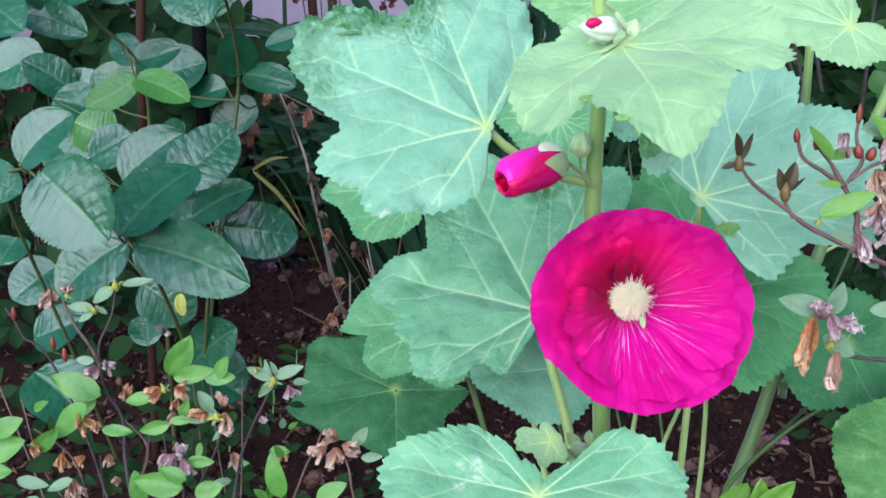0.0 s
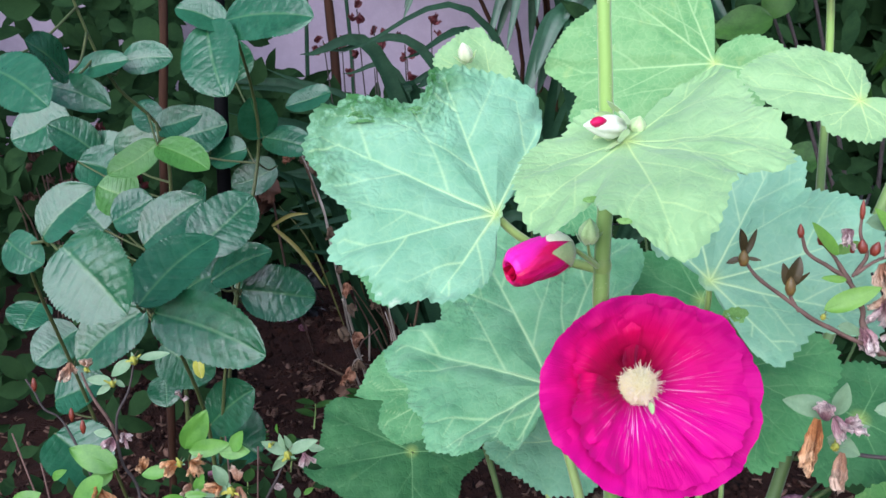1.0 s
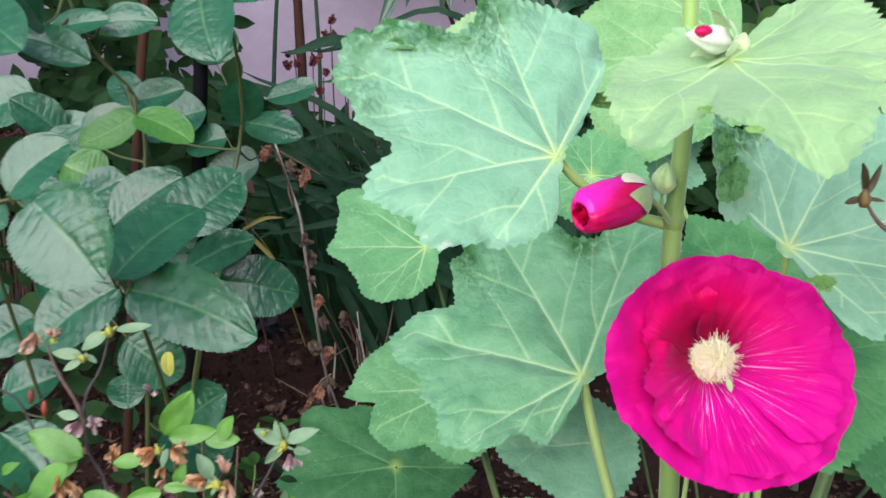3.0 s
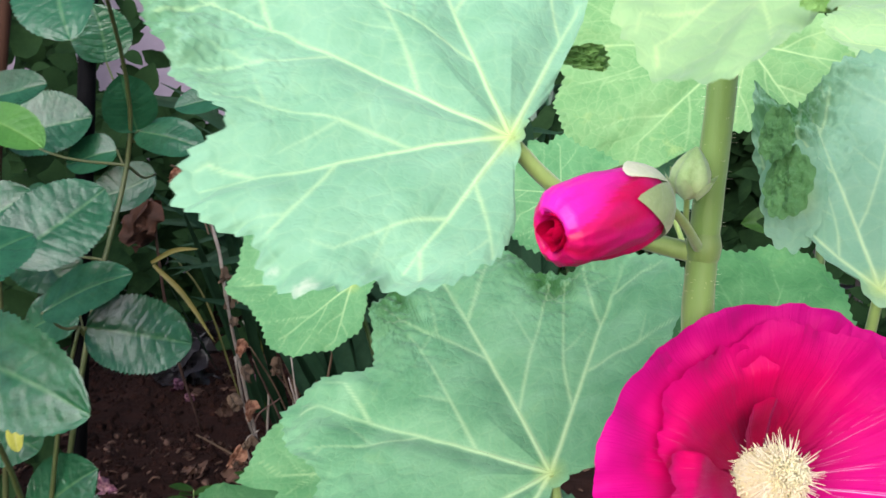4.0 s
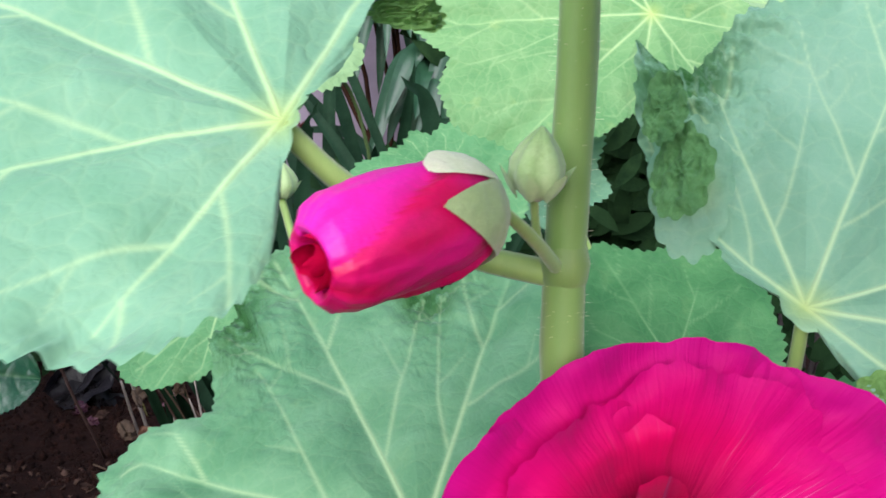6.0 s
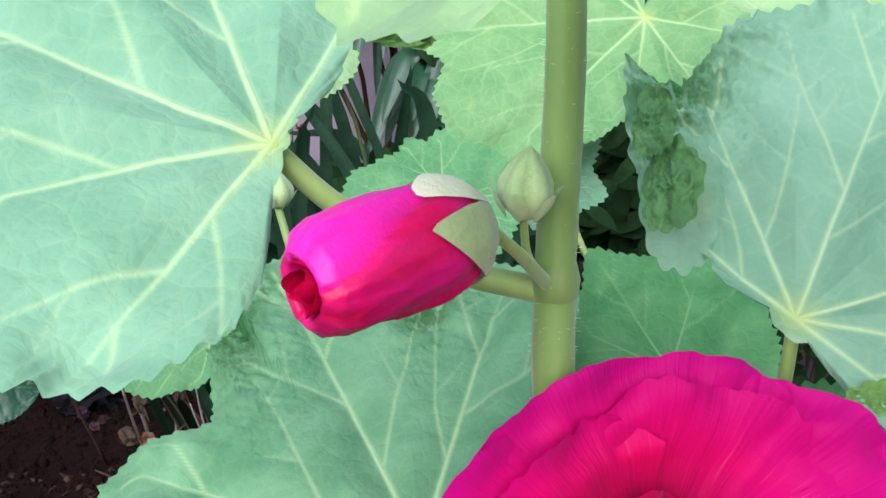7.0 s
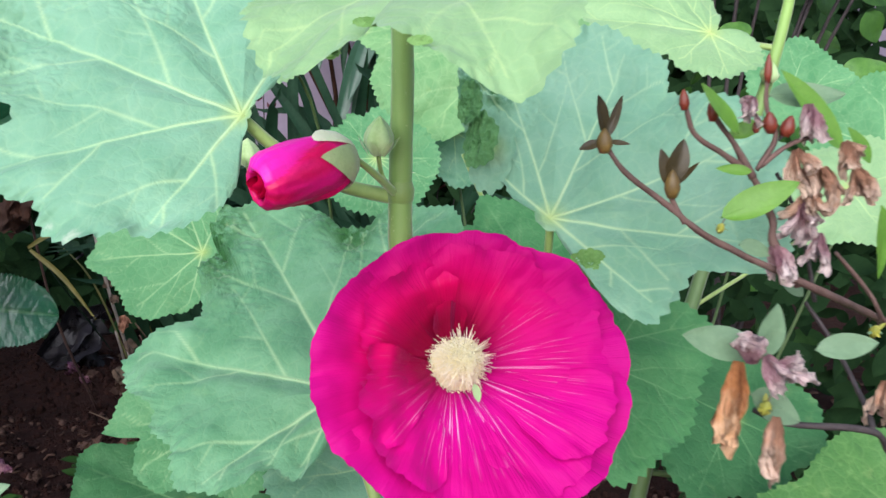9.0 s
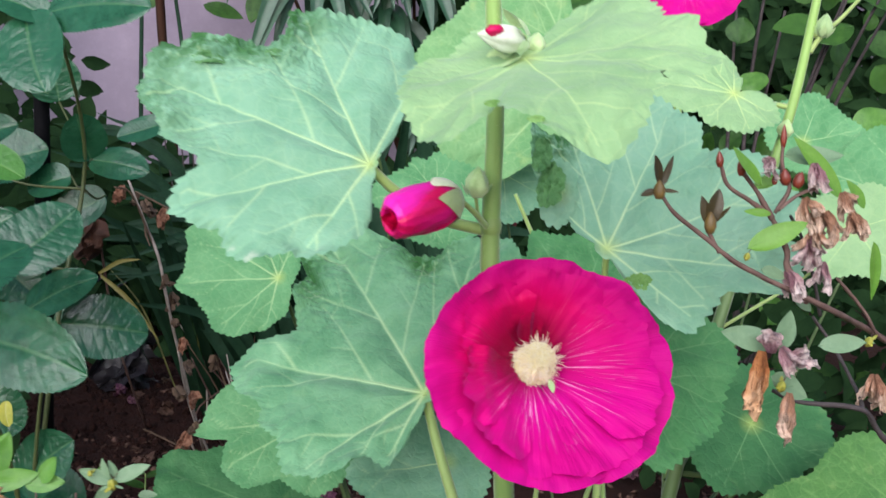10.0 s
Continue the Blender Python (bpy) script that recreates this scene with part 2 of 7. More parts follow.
M_BUD_DEEP = plain_organic("bud_mouth", (0.30, 0.0, 0.012), (0.52, 0.0, 0.05), 90, 0.5, 0.4, 0.1, spec=0.2)
M_BUD_WHITE = plain_organic("whitish_sepal", (0.52, 0.6, 0.42), (0.74, 0.77, 0.66), 150, 0.7, 0.3, 0.15, sheen=0.3)
M_STAMEN = plain_organic("stamens", (0.92, 0.84, 0.42), (0.98, 0.95, 0.74), 300, 0.7, 0.3, 0.4, by_island=True)
M_FILAMENT = plain_organic("filaments", (0.90, 0.84, 0.50), (0.95, 0.92, 0.78), 300, 0.7, 0.1, 0.35)
M_ROSE = plain_organic("rose_leaf", (0.005, 0.046, 0.017), (0.018, 0.092, 0.042), 70, 0.25, 0.35, 0.06, spec=0.5, vein=(0.06, 0.15, 0.06))
M_ROSE_LIGHT = plain_organic("young_rose_leaf", (0.028, 0.125, 0.018), (0.060, 0.185, 0.03), 60, 0.38, 0.25, 0.2, vein=(0.14, 0.28, 0.07))
for m_ in (M_ROSE, M_ROSE_LIGHT):
    m_.node_tree.nodes["Principled BSDF"].inputs["Coat Weight"].default_value = 0.07
    m_.node_tree.nodes["Principled BSDF"].inputs["Coat Roughness"].default_value = 0.22
M_ROSE_RIB = plain_organic("rose_midrib", (0.12, 0.22, 0.1), (0.16, 0.27, 0.12), 200, 0.5, 0.1)
M_ROSE_STEM = plain_organic("rose_stem", (0.04, 0.07, 0.018), (0.08, 0.09, 0.03), 60, 0.5, 0.3)
M_AZ_LEAF = plain_organic("azalea_leaf", (0.045, 0.155, 0.017), (0.105, 0.26, 0.036), 120, 0.45, 0.2, 0.2)
M_AZ_BRIGHT = plain_organic("bright_azalea_leaf", (0.072, 0.20, 0.017), (0.145, 0.305, 0.04), 120, 0.45, 0.2, 0.25)
M_BULB = plain_organic("bud_base", (0.07, 0.042, 0.012), (0.19, 0.12, 0.03), 200, 0.5, 0.2)
M_AZ_GREY = plain_organic("grey_green_azalea_leaf", (0.11, 0.20, 0.105), (0.17, 0.27, 0.15), 120, 0.55, 0.2, 0.2)
M_AZ_DARK = plain_organic("brown_azalea_leaf", (0.012, 0.012, 0.004), (0.050, 0.032, 0.007), 150, 0.45, 0.2, 0.1)
M_TWIG = plain_organic("azalea_twig", (0.055, 0.028, 0.022), (0.14, 0.08, 0.065), 150, 0.75, 0.6)
M_TWIG_GREY = plain_organic("grey_twig", (0.014, 0.010, 0.010), (0.055, 0.042, 0.042), 150, 0.8, 0.6)
M_DEAD = withered_material("withered_petal", (0.18, 0.07, 0.04), (0.56, 0.30, 0.19), (0.80, 0.60, 0.46))
M_DEAD_PINK = withered_material("withered_pink_petal", (0.16, 0.05, 0.11), (0.50, 0.28, 0.30), (0.82, 0.68, 0.64))
M_DEAD_ORANGE = withered_material("withered_orange_petal", (0.20, 0.06, 0.02), (0.60, 0.25, 0.09), (0.82, 0.52, 0.30))
M_BUDSCALE = plain_organic("red_bud_scale", (0.08, 0.012, 0.009), (0.20, 0.036, 0.016), 200, 0.45, 0.2)
M_SEED = plain_organic("dark_red_seeds", (0.035, 0.006, 0.008), (0.11, 0.012, 0.016), 200, 0.6, 0.3)
M_YELLOW = plain_organic("yellow_calyx", (0.16, 0.20, 0.03), (0.36, 0.34, 0.05), 200, 0.6, 0.2)
M_SOIL = plain_organic("garden_soil", (0.010, 0.0038, 0.0028), (0.042, 0.016, 0.011), 40, 0.95, 9.0, spec=0.2)
M_LITTER = plain_organic("leaf_litter", (0.012, 0.006, 0.005), (0.15, 0.085, 0.062), 60, 0.9, 0.6, by_island=True, spec=0.2)
M_YELLOWED = plain_organic("yellowed_leaf", (0.30, 0.32, 0.03), (0.52, 0.50, 0.05), 90, 0.5, 0.3, 0.2, vein=(0.55, 0.55, 0.2))
M_STRAW = plain_organic("dry_straw", (0.04, 0.022, 0.014), (0.13, 0.082, 0.05), 80, 0.8, 0.3, by_island=True)
M_DEADTWIG = plain_organic("bleached_twig", (0.2, 0.16, 0.13), (0.42, 0.36, 0.32), 80, 0.8, 0.3)
M_WALL = plain_organic("painted_wall", (0.27, 0.22, 0.285), (0.31, 0.255, 0.32), 5, 0.85, 0.8, spec=0.2)
M_POST = plain_organic("black_post", (0.003, 0.003, 0.004), (0.006, 0.006, 0.007), 80, 0.8, 0.2, spec=0.08)
M_STAKE = plain_organic("brown_stake", (0.016, 0.006, 0.0035), (0.046, 0.019, 0.010), 60, 0.85, 0.6, spec=0.2, stretch=(1, 1, 0.1))
# near-black greens: the deep shade between leaves is put into the colour
M_SHADED_LEAF = plain_organic("shaded_undergrowth_leaf", (0.004, 0.015, 0.006), (0.017, 0.042, 0.014), 40, 0.85, 0.2, 0.05, spec=0.06, by_island=True)
M_STRAP = plain_organic("strap_leaf", (0.006, 0.026, 0.012), (0.017, 0.052, 0.025), 40, 0.6, 0.2, 0.1, spec=0.2)
M_SHRUB = plain_organic("shrub_leaf", (0.012, 0.050, 0.009), (0.048, 0.125, 0.020), 50, 0.5, 0.25, 0.15, spec=0.25)
M_OLEANDER = plain_organic("oleander_leaf", (0.010, 0.042, 0.020), (0.028, 0.085, 0.042), 50, 0.35, 0.25, 0.1)
M_GRASS = plain_organic("grass_blade", (0.02, 0.05, 0.01), (0.13, 0.12, 0.025), 30, 0.5, 0.2, 0.2)
M_RUST = plain_organic("rust_brown_dead_leaf", (0.022, 0.008, 0.004), (0.075, 0.026, 0.012), 60, 0.8, 0.6, 0.1)
M_BLADE = plain_organic("yellowing_blade", (0.07, 0.085, 0.012), (0.22, 0.18, 0.035), 40, 0.5, 0.2, 0.2)
M_PLASTIC = plain_organic("black_crumpled_plastic", (0.012, 0.011, 0.014), (0.03, 0.028, 0.034), 60, 0.3, 1.0)
M_STONE = plain_organic("pale_stone", (0.4, 0.38, 0.4), (0.55, 0.53, 0.55), 80, 0.8, 0.8)

# ---- builders ----
HOME = {}
rng = random.Random(7)


def thing(name, at, label, category, group="", kind=""):
    e = new(name)
    e.empty_display_size = 0.02
    e.matrix_basis = Matrix.Translation(at)
    HOME[e] = e.matrix_basis.copy()
    return tagged(e, label, category, group, kind)


def part(name, data, material, parent, label="", at=(0, 0, 0), marks=None):
    """One mesh under a thing or a part; data is (verts, faces) or (verts, faces, uvs), its points relative to at."""
    me = bpy.data.meshes.new(name)
    me.from_pydata([tuple(v) for v in data[0]], [], data[1])
    if len(data) > 2:
        layer = me.uv_layers.new(name="uv")
        for lo in me.loops:
            layer.data[lo.index].uv = data[2][lo.vertex_index]
    for key, values in (marks or {}).items():
        me.attributes.new(key, "FLOAT", "POINT").data.foreach_set("value", values)
    me.polygons.foreach_set("use_smooth", [True] * len(me.polygons))
    me.materials.append(material)
    ob = new(name, me)
    ob.matrix_basis = Matrix.Translation(at)
    HOME[ob] = ob.matrix_basis.copy()
    if parent is not None:
        ob.parent = parent
        ob.matrix_parent_inverse = HOME[parent].inverted()
    if label:
        tagged(ob, label)
    return ob


def join(*lots):
    vs, fs = [], []
    for v, f in lots:
        k = len(vs)
        vs += [tuple(p) for p in v]
        fs += [tuple(i + k for i in q) for q in f]
    return vs, fs


def smooth_path(points, per=5):
    """A Catmull-Rom curve through the points."""
    p = [Vector(q) for q in points]
    if len(p) < 3:
        return [p[0].lerp(p[-1], i / per) for i in range(per + 1)]
    p = [2 * p[0] - p[1]] + p + [2 * p[-1] - p[-2]]
    out = []
    for i in range(1, len(p) - 2):
        for k in range(per):
            s = k / per
            a, b, c, d = p[i - 1:i + 3]
            out.append(0.5 * (2 * b + (c - a) * s + (2 * a - 5 * b + 4 * c - d) * s * s + (3 * b - a - 3 * c + d) * s ** 3))
    return out + [p[-2]]


def tube(points, r0, r1, sides=8, per=5, wobble=0.0, origin=(0, 0, 0)):
    path = smooth_path(points, per)
    n = len(path)
    vs, fs = [], []
    side = None
    o = Vector(origin)
    for i, c in enumerate(path):
        d = (path[min(i + 1, n - 1)] - path[max(i - 1, 0)]).normalized()
        if side is None:
            side = d.orthogonal().normalized()
        side = (side - d * side.dot(d)).normalized()
        up = d.cross(side)
        r = r0 + (r1 - r0) * i / (n - 1)
        for k in range(sides):
            a = 2 * math.pi * k / sides
            rr = r * (1 + wobble * noise.noise(Vector((c.x * 150 + k, c.y * 150, c.z * 150))))
            vs.append(c - o + rr * (math.cos(a) * side + math.sin(a) * up))
    for i in range(n - 1):
        for k in range(sides):
            a, b = i * sides + k, i * sides + (k + 1) % sides
            fs.append((a, b, b + sides, a + sides))
    fs.append(tuple(range(sides))[::-1])
    fs.append(tuple((n - 1) * sides + k for k in range(sides)))
    return vs, fs


def frame_of(normal):
    n = Vector(normal).normalized()
    u = Vector((0, 0, 1)).cross(n)
    u = u.normalized() if u.length > 1e-4 else Vector((1, 0, 0))
    return u, n.cross(u), n


def rim_radius(rim):
    """The leaf's edge as a function of the angle, from its lobe tips and notches (degrees, millimetres)."""
    pts = sorted((radians(a % 360), r / 1000) for a, r in rim)
    pts = [(pts[-1][0] - 2 * math.pi, pts[-1][1])] + pts + [(pts[0][0] + 2 * math.pi, pts[0][1])]

    def radius(a):
        a %= 2 * math.pi
        for (a0, r0), (a1, r1) in zip(pts, pts[1:]):
            if a0 <= a <= a1:
                s = (a - a0) / max(a1 - a0, 1e-6)
                return r0 + (r1 - r0) * (0.45 * s + 0.55 * s * s * (3 - 2 * s))
        return pts[0][1]
    return radius


def vein_lines(ribs, rad, rnd, scale):
    """The leaf's veins in its plane: ribs from the hub, side veins, twigs of those; rows of x0, y0, x1, y1, width, strength."""
    rows = []

    def run(x, y, a, length, width, strength, bend, level):
        steps = max(4, int(length / 0.006))
        kids = []
        for k in range(steps):
            s = k / steps
            a += bend / steps + rnd.uniform(-0.07, 0.07) * (1 if level else 0.4)
            nx, ny = x + math.cos(a) * length / steps, y + math.sin(a) * length / steps
            if math.hypot(nx, ny) > 0.97 * rad(math.atan2(ny, nx)):
                break
            w = width * (1 - 0.65 * s)
            rows.append((x, y, nx, ny, w, strength * (1 - (0.70 if level == 0 else 0.40) * s)))
            kids.append((nx, ny, a, s))
            x, y = nx, ny
        return kids

    for d in ribs:
        reach = rad(d)
        kids = run(0.0, 0.0, d, reach, 0.00066 * scale, 0.95, 0.0, 0)
        side = 1 if rnd.random() < 0.5 else -1
        nxt = 0.16
        for x, y, a, s in kids:
            if s < nxt:
                continue
            nxt = s + rnd.uniform(0.13, 0.22)
            side = -side
            turn = side * radians(rnd.uniform(34, 48))
            twigs = run(x, y, a + turn, reach * (0.62 - 0.42 * s) * rnd.uniform(0.85, 1.2), 0.00050 * scale, 0.50, -turn * 0.35, 1)
            t_side, t_next = side, 0.25
            for tx, ty, ta, ts in twigs:
                if ts < t_next:
                    continue
                t_next = ts + rnd.uniform(0.26, 0.40)
                t_side = -t_side
                run(tx, ty, ta + t_side * radians(rnd.uniform(38, 60)), reach * 0.16 * rnd.uniform(0.7, 1.3), 0.00042 * scale, 0.26, 0.0, 2)
    return np.array(rows)


def mallow_leaf(plant, hub, normal, rim, material, label, ribs=None, curve=(0, 0, 0), petiole=(), name="leaf", ripple=0.004, fold=(), seed=1, rib_size=1.0, tooth=0.0021, crinkle=(), patches=(), fine=False):
    """A round lobed leaf: a quilted blade with scalloped edge, a branching net of veins and a stalk."""
    rnd = random.Random(seed)
    u, v, n = frame_of(normal)
    rad = rim_radius(rim)
    hub = Vector(hub)
    big = max(r for _, r in rim) / 1000
    if ribs is None:
        ribs = []
        samples = [(k * 4, rad(radians(k * 4))) for k in range(90)]
        for k, (a, r) in enumerate(samples):
            if r > 0.45 * big and all(r >= samples[(k + j) % 90][1] for j in range(-4, 5)):
                if all(min(abs(a - q), 360 - abs(a - q)) > 22 for q in ribs):
                    ribs.append(a)
    dirs = [radians(a) for a in ribs]
    scale = rib_size * max(0.5, min(1.2, big / 0.09))

    def height(a, r):
        x, y = r * math.cos(a), r * math.sin(a)
        h = curve[0] * x * x + curve[1] * x * y + curve[2] * y * y
        s = r / max(rad(a), 1e-4)
        near = min((abs(r * math.sin(a - d)) if math.cos(a - d) > 0 else r for d in dirs), default=r)
        h += 0.0022 * (big / 0.08) * (1 - math.exp(-(near / 0.007) ** 2)) * min(1, r / 0.015)
        q = Vector((x * 38 + seed * 9.1, y * 38, seed * 3.3))
        h += ripple * (s ** 3) * noise.noise(q * 1.3) + 0.0011 * noise.noise(q * 2.4) * min(1, r / 0.02)
        h += ripple * 0.45 * s ** 6 * noise.noise(q * 3.6)
        for ca, amp, wide in crinkle:
            d = (a - radians(ca) + math.pi) % (2 * math.pi) - math.pi
            h += amp * min(1, max(0.0, s - 0.5) * 2.5) * math.exp(-(d / radians(wide)) ** 2) * (0.9 * noise.noise(Vector((q.x * 3, q.y * 9, q.z))) - 1.0 * abs(noise.noise(q * 5.0)) - 0.9 * abs(noise.noise(q * 11)) + 0.35 * noise.noise(q * 23))
        for fa, depth, wide in fold:
            d = (a - radians(fa) + math.pi) % (2 * math.pi) - math.pi
            h += depth * max(0.0, s - 0.55) ** 1.5 * 3.3 * math.exp(-(d / radians(wide)) ** 2)
        return h

    around, rings = (680, 108) if fine else (280, 38)
    arc, ticks = 0.0, []
    step = 2 * math.pi / around
    radii = [rad(k * step) for k in range(around + 1)]
    for k in range(around):
        ticks.append(arc)
        arc += math.hypot(radii[k + 1] - radii[k], radii[k] * step)
    teeth = max(8, round(arc / 0.0047))
    edge = []
    for k in range(around):
        ph = ticks[k] / arc * teeth
        amp = tooth * (0.6 + 0.6 * noise.noise(Vector((ph * 0.3, seed, 0))) + 0.4)
        f = ph % 1.0
        jag = min(f / 0.62, (1 - f) / 0.38)
        edge.append(radii[k] + (amp * (jag - 0.5) + 0.0022 * noise.noise(Vector((ph * 0.21, 4.4, seed)))) * min(1, radii[k] / 0.03))
    flat, up = [(0.0, 0.0)], [0.0]
    for i in range(1, rings + 1):
        s = (i / rings) ** 0.9
        for k in range(around):
            a = k * step
            base = radii[k] * s
            r = base + (edge[k] - radii[k]) * s ** 8
            flat.append((r * math.cos(a), r * math.sin(a)))
            up.append(height(a, base))
    flat, up = np.array(flat), np.array(up)
    lines = vein_lines(dirs, rad, rnd, scale)
    vein, gap = np.zeros(len(flat)), np.full(len(flat), 1.0)
    for x0, y0, x1, y1, w, strength in lines:
        d = np.array((x1 - x0, y1 - y0))
        rel = flat - (x0, y0)
        s = np.clip(rel @ d / (d @ d), 0, 1)
        far = np.hypot(rel[:, 0] - s * d[0], rel[:, 1] - s * d[1])
        vein = np.maximum(vein, strength * np.exp(-(far / w) ** 2))
        gap = np.minimum(gap, far)
    # pillows between the veins, the strong veins raised a little
    up = up + 0.00034 * scale * (1 - np.exp(-(gap / 0.0024) ** 2)) + 0.00045 * scale * np.clip(vein - 0.4, 0, 1)
    dry, deep = np.zeros(len(flat)), np.zeros(len(flat))
    far_out = np.array([0.0] + [(i / rings) ** 0.9 for i in range(1, rings + 1) for _ in range(around)])
    turn = np.arctan2(flat[:, 1], flat[:, 0])
    # mark the crinkled rim for that painted darkening
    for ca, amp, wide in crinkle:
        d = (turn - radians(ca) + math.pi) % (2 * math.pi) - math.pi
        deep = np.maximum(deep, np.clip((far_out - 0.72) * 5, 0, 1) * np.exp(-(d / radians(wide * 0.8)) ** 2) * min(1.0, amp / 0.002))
    for pa, pr, size in patches:
        c = np.array((math.cos(radians(pa)), math.sin(radians(pa)))) * pr / 1000
        dry = np.maximum(dry, np.exp(-(np.hypot(*(flat - c).T) / size) ** 4))
    vs = [Vector(u) * x + Vector(v) * y + Vector(n) * h for (x, y), h in zip(flat.tolist(), up.tolist())]
    fs = [(0, 1 + k, 1 + (k + 1) % around) for k in range(around)]
    for i in range(rings - 1):
        for k in range(around):
            p, q = 1 + i * around + k, 1 + i * around + (k + 1) % around
            fs.append((p, p + around, q + around, q))
    blade = part(name, (vs, fs), material, plant, label, hub, {"vein": vein, "dry": dry, "deep": deep})

    # thick ribs on the underside
    for d in dirs:
        pts = []
        for s in (0.0, 0.12, 0.25, 0.37, 0.5):
            r = rad(d) * s
            pts.append(r * math.cos(d) * u + r * math.sin(d) * v + (height(d, r) - (0.0011 + 0.002 * s) * scale) * n)
        part("vein", tube(pts, 0.0009 * scale, 0.00014, 6, 4), M_VEIN, blade, "", hub)
    if petiole:
        start = hub - n * 0.0012
        # stalks further back get the colour with shade painted in
        part("leaf_stalk", tube([start] + [Vector(p) for p in petiole], 0.0016 * scale, 0.0022 * scale, 8, 5), M_STALK_SHADED if hub.y > 0.7 else M_STALK, blade)
    return blade


def simple_leaf(parent, base, tip, width, material, face=(0, -0.8, 0.6), name="leaf", saw=0.0, cup=0.12, droop=0.1, blunt=0.85, rib=None, veins=True, label="", rows=26, cols=12, seed=0):
    """An oval pointed leaf from base to tip, cupped along its midrib, with side veins and an optional sawn edge."""
    base, tip = Vector(base), Vector(tip)
    axis = tip - base
    length = axis.length
    y = axis / length
    n = Vector(face)
    n = (n - y * n.dot(y)).normalized()
    x = y.cross(n)
    vs, fs = [], []

    def half(s):
        return 0.5 * width * max(0.0, math.sin(math.pi * min(1.0, s) ** blunt)) ** 0.75

    def sheet(s, c):
        w = half(s)
        h = cup * w * abs(c) ** 1.4 - droop * length * (s - 0.35) ** 2
        if veins:
            h += 0.010 * width * math.sin((s * 6.5 - abs(c) * 1.7) * 2 * math.pi) * (1 - 0.5 * abs(c)) * min(1, 4 * abs(c)) * min(1, 5 * (1 - s))
        h += 0.07 * width * noise.noise(Vector((s * 2.2, c * 1.1 + seed * 5.3, seed)))
        e = 1.0
        if saw and abs(c) > 0.99:
            e = 1 + saw * ((s * 30) % 1.0 - 0.5)
        return base + y * (s * length) + x * (c * w * e) + n * h
    for i in range(rows + 1):
        s = i / rows
        for k in range(cols + 1):
            vs.append(sheet(s, 2 * k / cols - 1) - base)
    for i in range(rows):
        for k in range(cols):
            a = i * (cols + 1) + k
            fs.append((a, a + 1, a + cols + 2, a + cols + 1))
    ob = part(name, (vs, fs), material, parent, label, base)
    if rib:
        pts = [sheet(s, 0) - base - 0.0002 * n for s in (0.0, 0.25, 0.5, 0.75, 0.97)]
        part("midrib", tube(pts, width * 0.013 + 0.0002, 0.00015, 5, 3), rib, ob, "", base)
    return ob


def lathe(base, tip, profile, sides=20, lobes=0, lobe=0.0, spiral=0.0, origin=None):
    """A body turned round the line from base to tip; profile gives (along, radius)."""
    base, tip = Vector(base), Vector(tip)
    o = base if origin is None else Vector(origin)
    d = (tip - base)
    L = d.length
    d.normalize()
    x = d.orthogonal().normalized()
    y = d.cross(x)
    vs, fs = [], []
    for s, r in profile:
        for k in range(sides):
            a = 2 * math.pi * k / sides
            rr = r
            if lobes:
                f = (a * lobes / (2 * math.pi) + spiral * s) % 1.0
                rr = r * (1 + lobe * ((f - 0.5) if spiral else (abs(math.sin(math.pi * f)) - 0.6)))
            vs.append(base + d * (s * L) + rr * (math.cos(a) * x + math.sin(a) * y) - o)
    for i in range(len(profile) - 1):
        for k in range(sides):
            a, b = i * sides + k, i * sides + (k + 1) % sides
            fs.append((a, b, b + sides, a + sides))
    fs.append(tuple(range(sides))[::-1])
    fs.append(tuple((len(profile) - 1) * sides + k for k in range(sides)))
    return vs, fs


def crumple(at, size, seed, hang=(0, 0, -1), petals=4):
    """A withered blossom: crumpled, rolled petals that hang together."""
    rnd = random.Random(seed)
    hang = Vector(hang).normalized()
    lots = []
    for p in range(petals):
        d = (hang + Vector((rnd.uniform(-1, 1), rnd.uniform(-1, 1), rnd.uniform(-1, 1))) * 0.65).normalized()
        x = d.orthogonal().normalized()
        x = (Matrix.Rotation(rnd.uniform(0, 6.28), 3, d) @ x)
        z = d.cross(x)
        L, W = size * rnd.uniform(0.7, 1.1), size * rnd.uniform(0.32, 0.62)
        vs, fs = [], []
        rows, cols = 10, 9
        roll = rnd.uniform(1.6, 3.6)
        off = Vector((rnd.uniform(0, 50), rnd.uniform(0, 50), p))
        for i in range(rows + 1):
            s = i / rows
            w = W * (0.25 + 0.75 * math.sin(math.pi * min(1, 0.15 + 0.7 * s)))
            for k in range(cols + 1):
                c = k / cols - 0.5
                a = c * roll
                q = d * (s * L) + x * (math.sin(a) * w / roll * 1.6) + z * ((1 - math.cos(a)) * w / roll * 1.6)
                j = Vector((s * 3.0, c * 4.0, 0)) + off
                q += 0.30 * size * s * Vector((noise.noise(j), noise.noise(j + Vector((7, 0, 0))), noise.noise(j + Vector((0, 7, 0)))))
                q += 0.20 * size * s * Vector((noise.noise(j * 2.7), noise.noise(j * 2.7 + Vector((7, 0, 0))), noise.noise(j * 2.7 + Vector((0, 7, 0)))))
                vs.append(q)
        for i in range(rows):
            for k in range(cols):
                a = i * (cols + 1) + k
                fs.append((a, a + 1, a + cols + 2, a + cols + 1))
        lots.append((vs, fs))
    return join(*lots)


